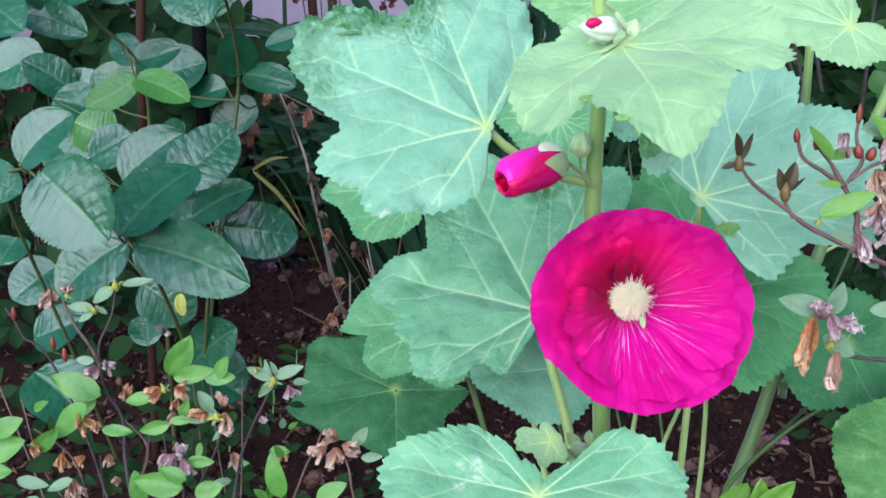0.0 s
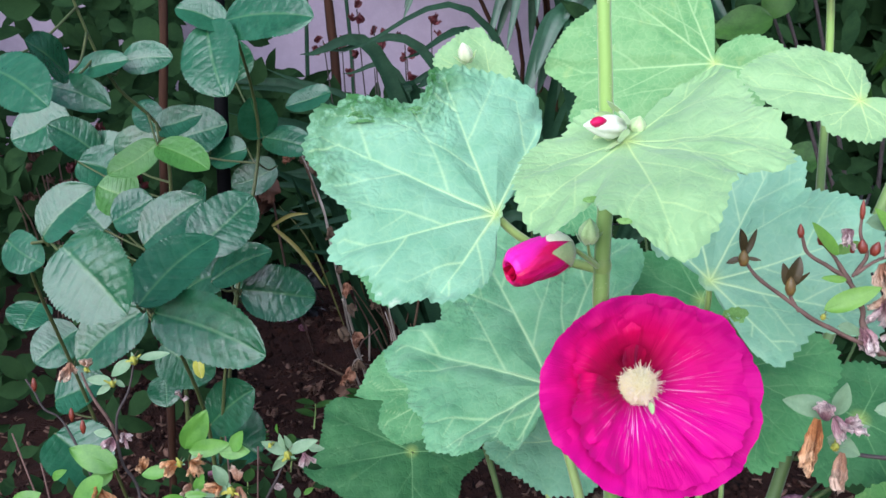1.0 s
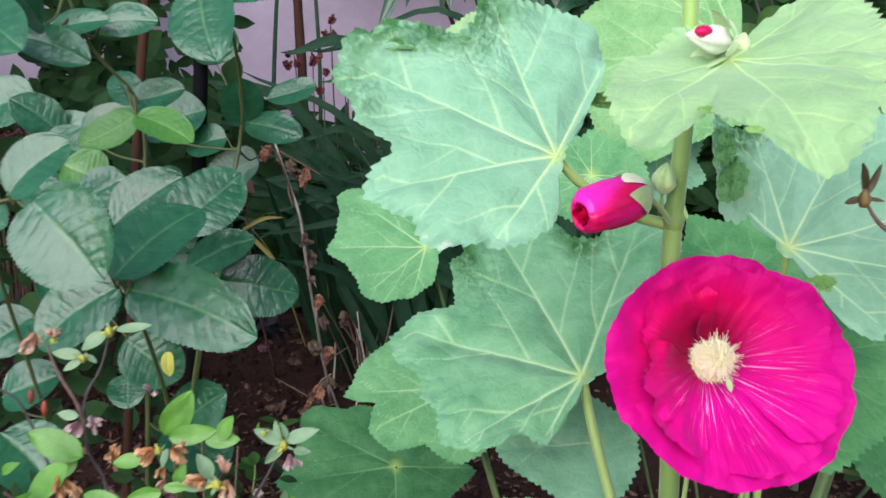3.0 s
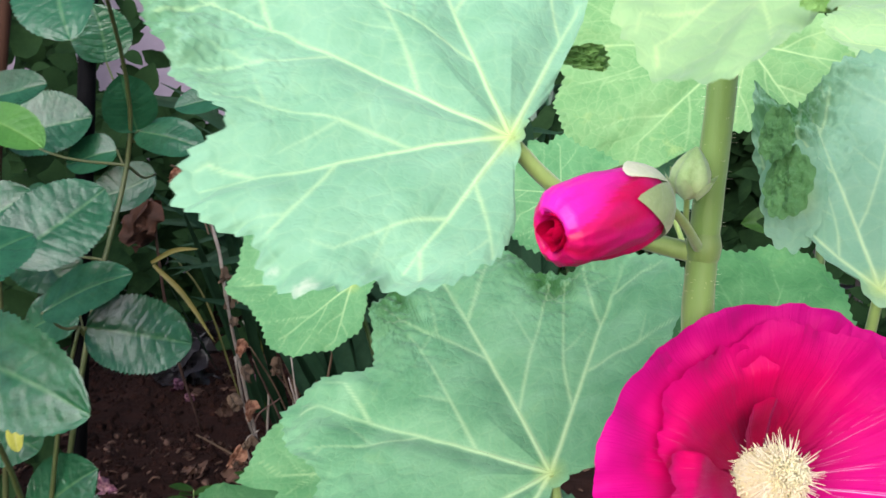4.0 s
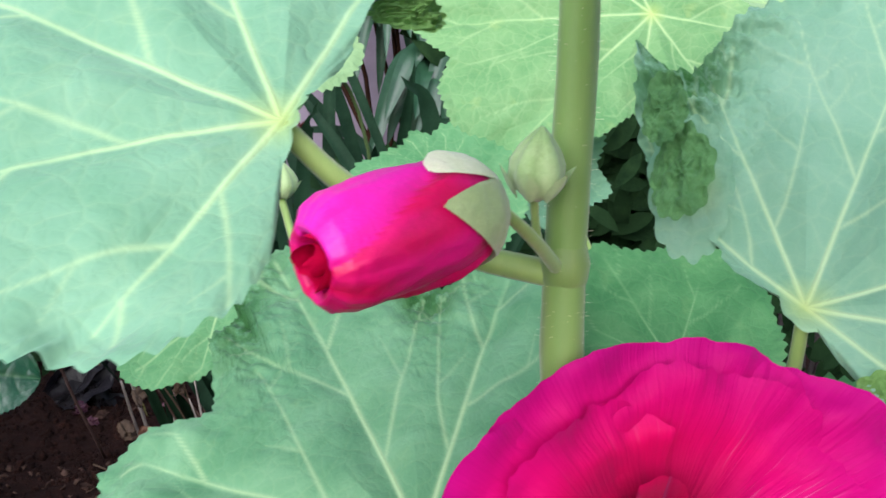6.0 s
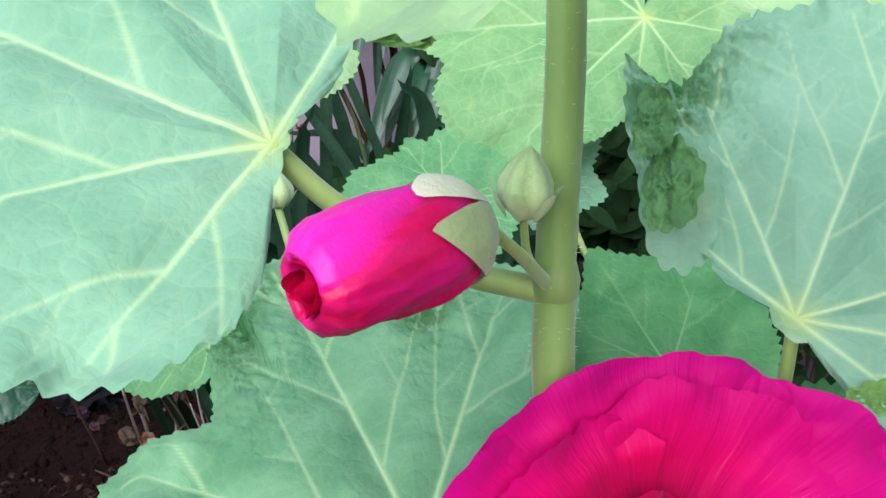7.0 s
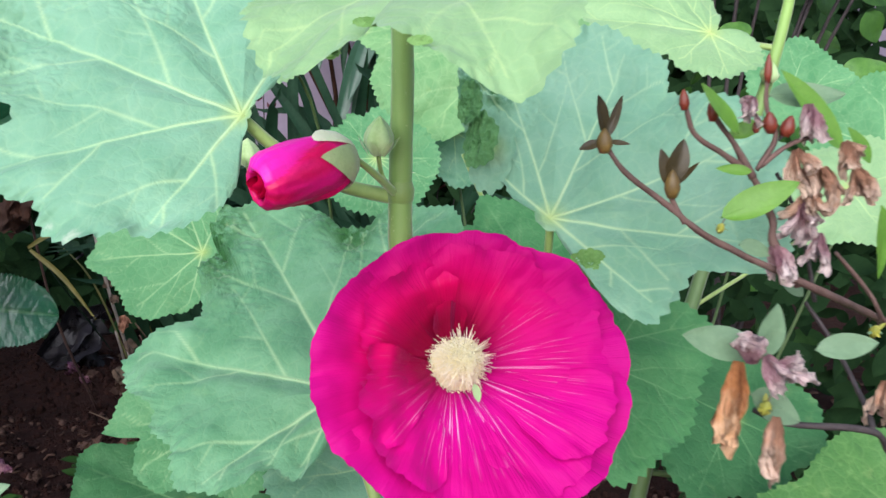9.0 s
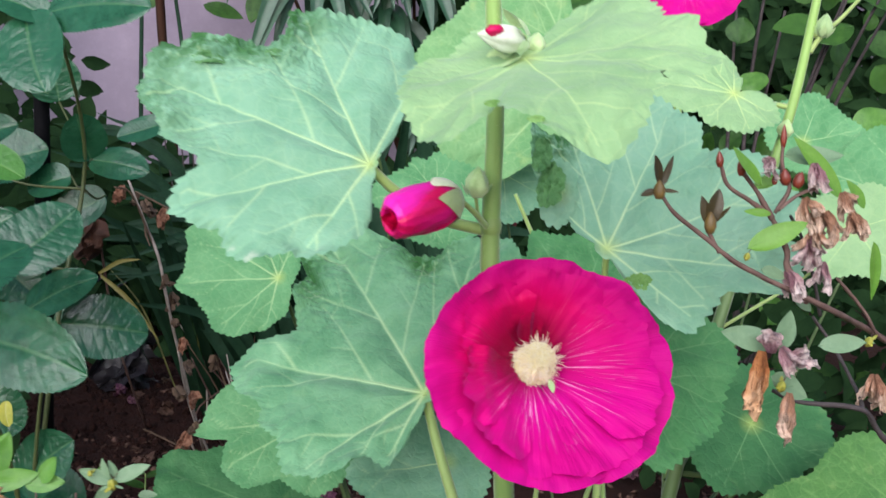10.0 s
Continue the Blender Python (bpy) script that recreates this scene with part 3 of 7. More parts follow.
def withered_flower(plant, at, size, material, hang, seed):
    """A collapsed blossom: a short tube and five limp petals, each twisted, rolled in and wrinkled lengthwise."""
    rnd = random.Random(seed)
    d = Vector(hang).normalized()
    x0 = Matrix.Rotation(rnd.uniform(0, 6.28), 3, d) @ d.orthogonal().normalized()
    vs, fs, along, across = [], [], [], []
    rows, cols = 16, 10
    for p in range(5 if size < 0.0125 else 2):
        side = Matrix.Rotation(p * 1.2566 + rnd.uniform(-0.4, 0.4), 3, d) @ x0
        wide = d.cross(side)
        L, W = size * rnd.uniform(0.65, 1.10), size * (rnd.uniform(0.30, 0.50) if size < 0.0125 else rnd.uniform(0.24, 0.34))
        bend, twist, roll, spread_ = rnd.uniform(-1.4, 1.9), rnd.uniform(-1.5, 1.5), rnd.uniform(1.2, 3.4), rnd.uniform(0.0, 0.35)
        off = Vector((rnd.uniform(0, 50), rnd.uniform(0, 50), p))
        c0 = side * size * 0.06
        k0 = len(vs)
        for i in range(rows + 1):
            s = i / rows
            lean = spread_ * min(1.0, s * 3) + bend * s * s
            step = d * math.cos(lean) + side * math.sin(lean) + Vector((0, 0, -0.45)) * s
            c0 = c0 + step * (L / rows)
            across_dir = Matrix.Rotation(twist * s, 3, step.normalized()) @ wide
            thick = step.normalized().cross(across_dir)
            w = W * (0.22 + 0.78 * math.sin(math.pi * min(1.0, 0.08 + 0.80 * s)) ** 0.8)
            for k in range(cols + 1):
                c = 2 * k / cols - 1
                a = c * roll * (0.4 + 0.6 * s)
                j = Vector((s * 2.6, c * 2.2, 0)) + off
                q = c0 + across_dir * (math.sin(a) * w / roll) + thick * ((math.cos(a) - 1) * w / roll)
                q += thick * size * 0.05 * math.sin(c * 8 + off.x + 2 * s) * s
                q += size * s * (0.16 * Vector((noise.noise(j), noise.noise(j + Vector((9, 0, 0))), noise.noise(j + Vector((0, 9, 0))))) + 0.10 * Vector((noise.noise(j * 3), noise.noise(j * 3 + Vector((9, 0, 0))), noise.noise(j * 3 + Vector((0, 9, 0))))))
                vs.append(q)
                along.append(s)
                across.append(abs(c))
        for i in range(rows):
            for k in range(cols):
                a = k0 + i * (cols + 1) + k
                fs.append((a, a + 1, a + cols + 2, a + cols + 1))
    return part("withered_flower", (vs, fs), material, plant, "", at, {"along": along, "across": across})


def rose_leaf(parent, base, tip, width, material, face, seed, label=""):
    """An ovate leaflet with a sawn edge; the blade swells between its sunken side veins."""
    rnd = random.Random(seed)
    base, tip = Vector(base), Vector(tip)
    y = (tip - base)
    length = y.length
    y = y / length
    n = Vector(face)
    n = (n - y * n.dot(y)).normalized()
    x = y.cross(n)
    rows, cols, pairs = 96, 26, rnd.choice((7, 8, 9))
    cup, droop, bow = rnd.uniform(0.06, 0.24), rnd.uniform(0.04, 0.14), rnd.uniform(-0.06, 0.06)
    vs, fs, vein = [], [], []
    teeth = 25
    for i in range(rows + 1):
        s = i / rows
        w = 0.54 * width * math.sqrt(max(0.0, 1 - (2 * s ** 0.86 - 1) ** 2)) * (1 - 0.30 * (max(0.0, s - 0.80) / 0.20) ** 2)
        for k in range(cols + 1):
            c = 2 * k / cols - 1
            m = abs(c)
            f = (s - 0.16 * m ** 1.3) * pairs + (0.5 if c > 0 else 0.0)
            off = abs(f - round(f))
            line = math.exp(-(off / 0.06) ** 2) * (1 - 0.6 * m) * (1 if 0.03 < s < 0.95 else 0)
            mid = math.exp(-(m * w / (0.00055 * (1.15 - 0.7 * s))) ** 2)
            h = cup * w * m ** 1.3 - droop * length * (s - 0.3) ** 2
            h += 0.0075 * width * (1 - math.exp(-(off / 0.085) ** 2)) * min(1, 5 * m) * (1 - 0.5 * m) - 0.008 * width * mid
            h += 0.05 * width * noise.noise(Vector((s * 1.6, c * 0.9 + seed * 5.3, seed))) + 0.008 * width * noise.noise(Vector((s * 11, c * 6, seed))) + 0.003 * width * noise.noise(Vector((s * 31, c * 16, seed)))
            h += 0.010 * width * m ** 3 * math.sin(s * 11 + seed + c)
            e = 1 + 0.075 * max(0.0, (m - 0.8) / 0.2) * ((s * teeth) % 1.0 - 0.4)
            vs.append(y * (s * length) + x * (c * w * e + bow * length * math.sin(math.pi * s)) + n * h)
            vein.append(0.8 * mid + 0.16 * line)
    for i in range(rows):
        for k in range(cols):
            a = i * (cols + 1) + k
            fs.append((a, a + 1, a + cols + 2, a + cols + 1))
    ob = part("leaf", (vs, fs), material, parent, label, base, {"vein": vein})
    pts = [y * (s * length) + x * (bow * length * math.sin(math.pi * s)) + n * (-droop * length * (s - 0.3) ** 2 + 0.05 * width * noise.noise(Vector((s * 1.6, seed * 5.3, seed))) - 0.020 * width - 0.0004) for s in (0.0, 0.25, 0.5, 0.75, 0.9)]
    part("midrib", tube(pts, width * 0.008 + 0.0002, 0.00015, 5, 3), M_ROSE_RIB, ob, "", base)
    return ob


def leaf_cloud(name, spots, size, material, label, category, seed, narrow=0.55):
    """Many small leaves too dense to tell apart, as one mesh; spots(random) gives a place or None."""
    rnd = random.Random(seed)
    vs, fs = [], []
    for p in spots(rnd):
        a, tilt = rnd.uniform(0, 6.28), rnd.uniform(-0.5, 0.9)
        y = Vector((math.cos(a), rnd.uniform(-0.5, 0.3), math.sin(a) * 0.8 - 0.2)).normalized()
        n = Vector((rnd.uniform(-0.5, 0.5), -0.8, tilt))
        n = (n - y * n.dot(y)).normalized()
        x = y.cross(n)
        L = size * rnd.uniform(0.65, 1.25)
        W = L * narrow * rnd.uniform(0.8, 1.2)
        k = len(vs)
        for s, w in ((0.0, 0.06), (0.25, 0.8), (0.5, 1.0), (0.75, 0.72), (1.0, 0.03)):
            c = Vector(p) + y * L * s - n * L * 0.25 * (s - 0.4) ** 2
            vs += [c - x * W * 0.5 * w + n * W * 0.15 * w, c, c + x * W * 0.5 * w + n * W * 0.15 * w]
        for i in range(4):
            for c in range(2):
                q = k + i * 3 + c
                fs.append((q, q + 1, q + 4, q + 3))
    ob = part(name, (vs, fs), material, None)
    return tagged(ob, label, category, kind="stuff")


# ---- structure ----
def ground_height(x, y):
    q = Vector((x * 7, y * 7, 0.3))
    return 0.012 * noise.noise(q) + 0.006 * noise.noise(q * 3.3) + 0.003 * noise.noise(q * 9.7)


def spread(lo, hi, fine, coarse):
    """Grid lines, fine between lo and hi and ever wider beyond."""
    xs = list(np.arange(lo, hi, fine))
    step, x = fine, xs[-1]
    while x < coarse:
        step *= 1.5
        x += step
        xs.append(x)
    step, x = fine, xs[0]
    while x > -coarse:
        step *= 1.5
        x -= step
        xs.insert(0, x)
    return [float(q) for q in xs]


def build_ground():
    xs, ys = spread(-1.0, 1.0, 0.014, 60), spread(0.3, 1.7, 0.014, 60)
    vs = [(x, y, ground_height(x, y) if abs(x) < 2 and abs(y) < 3 else 0.0) for y in ys for x in xs]
    w = len(xs)
    fs = [(j * w + i, j * w + i + 1, (j + 1) * w + i + 1, (j + 1) * w + i) for j in range(len(ys) - 1) for i in range(w - 1)]
    ob = part("ground", (vs, fs), M_SOIL, None)
    tagged(ob, "dark brown crumbly garden soil with litter", "soil", kind="structure")


def build_wall():
    """A rendered garden wall with a coping, its face slightly uneven."""
    lots = []
    x0, x1, y0, y1, z1 = -6.0, 6.0, WALL_Y, WALL_Y + 0.2, 1.9
    nx, nz = 80, 30
    vs = [(x0 + (x1 - x0) * i / nx, y0 + 0.004 * noise.noise(Vector((i * 0.7, j * 0.7, 1))), -0.1 + (z1 + 0.1) * j / nz) for j in range(nz + 1) for i in range(nx + 1)]
    fs = [(j * (nx + 1) + i, j * (nx + 1) + i + 1, (j + 1) * (nx + 1) + i + 1, (j + 1) * (nx + 1) + i) for j in range(nz) for i in range(nx)]
    lots.append((vs, fs))
    b = [(x, y, z) for x in (x0, x1) for y in (y0 + 0.01, y1) for z in (-0.1, z1)]
    lots.append((b, [(0, 1, 3, 2), (4, 6, 7, 5), (2, 3, 7, 6), (1, 5, 7, 3), (0, 4, 5, 1)]))
    c = [(x, y, z) for x in (x0 - 0.02, x1 + 0.02) for y in (y0 - 0.03, y1 + 0.03) for z in (z1, z1 + 0.06)]
    lots.append((c, [(0, 1, 3, 2), (4, 6, 7, 5), (2, 3, 7, 6), (1, 5, 7, 3), (0, 4, 5, 1), (0, 2, 6, 4)]))
    ob = part("wall_north", join(*lots), M_WALL, None)
    for p in ob.data.polygons:
        p.use_smooth = False
    tagged(ob, "pale lilac-grey painted garden wall behind the bed", "wall", kind="structure")


WALL_Y = 2.6
build_ground()
build_wall()

# ---- the hollyhock in bloom ----
hollyhock = thing("hollyhock", (0.082, 0.48, 0.0), "tall hollyhock with broad lobed leaves, magenta flower and buds", "hollyhock", "hollyhocks in the bed")
STALK = [(0.084, 0.482, -0.01), (0.083, 0.476, 0.12), (0.082, 0.470, 0.26), (0.0735, 0.463, 0.355), (0.0725, 0.462, 0.385), (0.0735, 0.460, 0.43), (0.0715, 0.457, 0.47), (0.069, 0.455, 0.52), (0.066, 0.453, 0.62), (0.064, 0.452, 0.74)]
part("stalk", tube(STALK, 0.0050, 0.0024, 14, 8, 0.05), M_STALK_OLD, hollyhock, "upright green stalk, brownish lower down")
hair = []
hair_rnd = random.Random(12)
HAIRY = smooth_path(STALK, 12)
for k in range(300):
    i = hair_rnd.randrange(28, len(HAIRY) - 20)
    c, d = HAIRY[i], (HAIRY[i + 1] - HAIRY[i]).normalized()
    out = (Matrix.Rotation(hair_rnd.uniform(0, 6.28), 3, d) @ d.orthogonal().normalized())
    b = c + d * hair_rnd.uniform(0, 0.004) + out * 0.0028
    hair.append(tube([b, b + out * hair_rnd.uniform(0.0012, 0.0024) + d * 0.0002], 0.00005, 0.00002, 3, 1))
part("stalk_down", join(*hair), M_FILAMENT, hollyhock, "fine pale hairs on the stalk")
# joints where leaves and buds leave the stalk
for k, (z, s) in enumerate(((0.386, 1.0), (0.302, 1.1), (0.448, 0.85), (0.545, 0.7))):
    i = max(j for j in range(len(STALK)) if STALK[j][2] <= z)
    a, b = Vector(STALK[i]), Vector(STALK[i + 1])
    c = a.lerp(b, (z - a.z) / (b.z - a.z))
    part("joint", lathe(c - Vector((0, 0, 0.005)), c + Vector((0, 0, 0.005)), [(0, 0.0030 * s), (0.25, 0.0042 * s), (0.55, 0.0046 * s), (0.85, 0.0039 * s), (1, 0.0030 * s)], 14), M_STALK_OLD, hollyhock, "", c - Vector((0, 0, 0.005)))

leaf_a = mallow_leaf(hollyhock, (0.023, 0.460, 0.411), (0.09, -0.73, 0.68),
            [(45, 6), (54, 24), (60, 54), (64, 68), (71, 76), (93, 83), (107, 86), (112, 76), (117, 72), (126, 80), (134, 96), (142, 106), (151, 101), (164, 84), (178, 66), (184, 75), (191, 79), (198, 74), (206, 66), (214, 69), (222, 69), (232, 55), (243, 52), (255, 42), (262, 31), (267, 10), (290, 4), (0, 2.5)],
            M_LEAF, "large blue-green lobed leaf, crinkled at its upper edge", [63, 103, 148, 190, 236], (-1.5, -0.8, 0.7),
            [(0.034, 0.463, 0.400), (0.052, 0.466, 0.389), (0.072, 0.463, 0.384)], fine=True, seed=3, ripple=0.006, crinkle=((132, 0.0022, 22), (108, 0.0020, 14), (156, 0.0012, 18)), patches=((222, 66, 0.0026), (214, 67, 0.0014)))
leaf_b = mallow_leaf(hollyhock, (0.127, 0.477, 0.375), (-0.38, -0.70, 0.61),
            [(4, 74), (16, 81), (35, 78), (47, 67), (56, 64), (63, 75), (84, 82), (101, 77), (119, 58), (126, 65), (131, 58), (137, 51), (143, 38), (148, 20), (170, 5), (230, 5), (296, 6), (302, 14), (308, 45), (314, 56), (328, 55), (336, 55), (340, 66), (344, 83), (352, 82)],
            M_LEAF_BLUE_PALE, "broad blue-green leaf with a curled edge", [20, 72, 112, 141, 350, 320], (1.5, -0.5, 0.7),
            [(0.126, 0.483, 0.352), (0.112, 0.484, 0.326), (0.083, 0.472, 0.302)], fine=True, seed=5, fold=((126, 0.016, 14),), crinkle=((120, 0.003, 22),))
leaf_c = mallow_leaf(hollyhock, (0.073, 0.409, 0.449), (-0.23, -0.40, 0.89),
            [(8, 59), (22, 50), (41, 52), (61, 53), (68, 46), (74, 37), (85, 10), (110, 8), (150, 26), (182, 28), (200, 34), (224, 44), (236, 53), (247, 59), (255, 63), (262, 65), (268, 57), (274, 44), (281, 56), (288, 57), (295, 68), (301, 73), (307, 74), (313, 72), (320, 66), (327, 59), (340, 54), (344, 60), (351, 68)],
            M_LEAF_PALE, "pale green upper leaf spread towards the light", [3, 62, 345, 304, 252, 222], (2.0, 0.6, 2.0),
            [(0.0745, 0.435, 0.446), (0.073, 0.458, 0.447)], fine=True, seed=8, ripple=0.004, rib_size=0.95, fold=((258, -0.0125, 14), (304, -0.0155, 13), (354, -0.011, 14), (322, -0.003, 8)))
mallow_leaf(hollyhock, (0.060, 0.572, 0.288), (-0.28, -0.59, 0.76),
            [(22, 22), (43, 47), (62, 73), (71, 107), (77, 115), (86, 114), (95, 107), (98, 97), (107, 100), (113, 118), (120, 133), (128, 145), (134, 148), (138, 143), (141, 123), (147, 117), (151, 105), (159, 92), (171, 112), (177, 118), (184, 111), (194, 89), (200, 90), (210, 80), (224, 85), (232, 73), (242, 61), (245, 46), (255, 47), (262, 46), (267, 23), (290, 7), (0, 8)],
            M_LEAF_LOW, "large blue-green lower leaf with deep lobes", [86, 129, 174, 224, 257], (0, 0, 0),
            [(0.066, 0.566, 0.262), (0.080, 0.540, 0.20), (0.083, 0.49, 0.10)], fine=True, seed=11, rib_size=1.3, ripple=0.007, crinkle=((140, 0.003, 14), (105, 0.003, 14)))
mallow_leaf(hollyhock, (0.153, 0.520, 0.315), (0.05, -0.78, 0.62),
            [(60, 40), (25, 52), (10, 60), (358, 58), (339, 50), (315, 53), (297, 51), (272, 56), (262, 48), (240, 38), (180, 20), (120, 20)],
            M_LEAF_GREEN, "green leaf below the flower", [10, 330, 285, 250], (0, 0, 0),
            [(0.150, 0.53, 0.28), (0.12, 0.51, 0.22), (0.084, 0.48, 0.14)], fine=True, seed=13)
mallow_leaf(hollyhock, (0.043, 0.400, 0.259), (0, -0.6, 0.8),
            [(169, 70), (162, 67), (146, 53), (127, 46), (118, 33), (110, 19), (68, 9), (45, 22), (43, 44), (36, 52), (17, 64), (8, 67), (350, 60), (310, 45), (270, 45), (230, 45), (190, 62)],
            M_LEAF_LOW, "lowest blue-green leaf with a white mildew bloom", [164, 128, 40, 12, 330, 210, 270], (0, 0, 0),
            [(0.048, 0.41, 0.235), (0.07, 0.45, 0.16), (0.084, 0.48, 0.09)], fine=True, seed=17, patches=((150, 30, 0.0035), (163, 27, 0.0025), (158, 36, 0.0022), (140, 26, 0.0016), (172, 34, 0.0024)))
mallow_leaf(hollyhock, (0.080, 0.620, 0.233), (-0.1, -0.7, 0.7),
            [(187, 60), (172, 51), (150, 36), (120, 34), (60, 25), (0, 25), (324, 30), (277, 40), (224, 45)],
            M_LEAF, "half-hidden green leaf low on the plant", None, (0, 0, 0), [(0.083, 0.6, 0.19), (0.085, 0.5, 0.06)], seed=19)
mallow_leaf(hollyhock, (0.005, 0.740, 0.228), (-0.1, -0.78, 0.62),
            [(166, 72), (180, 79), (189, 86), (196, 62), (205, 66), (211, 71), (229, 69), (245, 50), (274, 57), (300, 50), (0, 40), (60, 40), (120, 45)],
            M_LEAF_MID, "green leaf behind the lower leaf", None, (0, 0, 0), [(0.03, 0.72, 0.16), (0.08, 0.52, 0.03)], seed=23)
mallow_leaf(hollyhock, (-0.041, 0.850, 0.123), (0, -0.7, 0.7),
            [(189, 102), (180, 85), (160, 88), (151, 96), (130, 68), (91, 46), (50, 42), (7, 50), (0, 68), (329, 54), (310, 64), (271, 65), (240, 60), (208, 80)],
            M_LEAF_SHADE, "green leaf close to the soil, darkened as if shaded", None, (0, 0, 0), [(0.0, 0.80, 0.07), (0.08, 0.55, 0.0)], seed=29)
mallow_leaf(hollyhock, (-0.022, 0.826, 0.316), (-0.1, -0.78, 0.62),
            [(0, 14), (40, 22), (66, 34), (105, 52), (125, 66), (151, 88), (162, 76), (175, 74), (186, 79), (200, 64), (212, 62), (226, 64), (240, 60), (258, 48), (283, 34), (300, 22), (321, 14)],
            M_LEAF_MID, "small green leaf behind the large ones", [150, 184, 226, 262, 110, 75], (0, 0, 0), [(0.0, 0.83, 0.25), (0.06, 0.6, 0.08), (0.083, 0.5, 0.02)], seed=31)
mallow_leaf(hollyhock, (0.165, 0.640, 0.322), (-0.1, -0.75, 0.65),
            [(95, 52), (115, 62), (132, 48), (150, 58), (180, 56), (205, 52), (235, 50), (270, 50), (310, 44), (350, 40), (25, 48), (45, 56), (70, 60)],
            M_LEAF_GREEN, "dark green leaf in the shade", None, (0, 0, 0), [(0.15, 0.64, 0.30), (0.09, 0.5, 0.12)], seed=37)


# lobes curled over: the dark green mixes underside colour with painted shade
def curled_lobe(owner, at, normal, long_, wide, seed, material, puff=1.0):
    """A flap of leaf edge turned over: scalloped rim, quilted underside, its sides rolling back."""
    u, v, n = frame_of(normal)
    at = Vector(at)
    vs, fs = [Vector((0, 0, 0))], []
    around, rings = 84, 22
    for i in range(1, rings + 1):
        s = i / rings
        for k in range(around):
            a = 2 * math.pi * k / around
            scallop = 1 + 0.11 * (abs(math.sin(a * 6.5 + seed)) - 0.5) * s ** 6 + 0.14 * noise.noise(Vector((math.cos(a) * 1.4, math.sin(a) * 1.4, seed)))
            x, y = s * scallop * math.cos(a), s * scallop * math.sin(a)
            q = Vector((x * 2.2, y * 2.2, seed * 1.3))
            h = puff * wide * (0.30 * noise.noise(q * 1.1) - 0.22 * abs(noise.noise(q * 2.3)) - 0.14 * abs(noise.noise(q * 4.8)) - 0.40 * x * x + 0.30 * max(0.0, s - 0.75) * (1 + 2 * noise.noise(q * 2)))
            vs.append(x * wide * u + y * long_ * v + h * n)
    fs += [(0, 1 + k, 1 + (k + 1) % around) for k in range(around)]
    for i in range(rings - 1):
        for k in range(around):
            p, q = 1 + i * around + k, 1 + i * around + (k + 1) % around
            fs.append((p, p + around, q + around, q))
    part("curled_lobe", (vs, fs), material, owner, "", at)


curled_lobe(leaf_b, (0.1092, 0.4960, 0.3985), (-0.30, -0.85, 0.25), 0.0165, 0.0088, 11, M_LEAF_BLUE_PALE, 0.30)
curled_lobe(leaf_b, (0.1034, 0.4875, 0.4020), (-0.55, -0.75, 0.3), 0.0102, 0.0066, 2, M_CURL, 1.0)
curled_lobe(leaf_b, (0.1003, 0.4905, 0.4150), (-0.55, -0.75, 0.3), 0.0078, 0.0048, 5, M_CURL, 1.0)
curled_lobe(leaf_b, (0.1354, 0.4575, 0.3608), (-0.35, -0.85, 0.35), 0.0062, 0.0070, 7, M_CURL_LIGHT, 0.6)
curled_lobe(leaf_c, (0.0545, 0.3700, 0.4315), (0.2, -0.9, 0.2), 0.0012, 0.0032, 4, M_CURL_LIGHT, 0.25)
curled_lobe(leaf_c, (0.0640, 0.3535, 0.4265), (-0.3, -0.9, 0.2), 0.0011, 0.0028, 6, M_CURL_LIGHT, 0.25)
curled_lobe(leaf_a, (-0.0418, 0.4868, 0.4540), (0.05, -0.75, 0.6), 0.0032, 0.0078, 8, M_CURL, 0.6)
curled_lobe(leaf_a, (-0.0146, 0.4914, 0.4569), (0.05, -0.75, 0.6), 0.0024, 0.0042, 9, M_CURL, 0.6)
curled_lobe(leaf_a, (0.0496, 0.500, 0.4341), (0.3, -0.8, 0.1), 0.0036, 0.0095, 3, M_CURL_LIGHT)


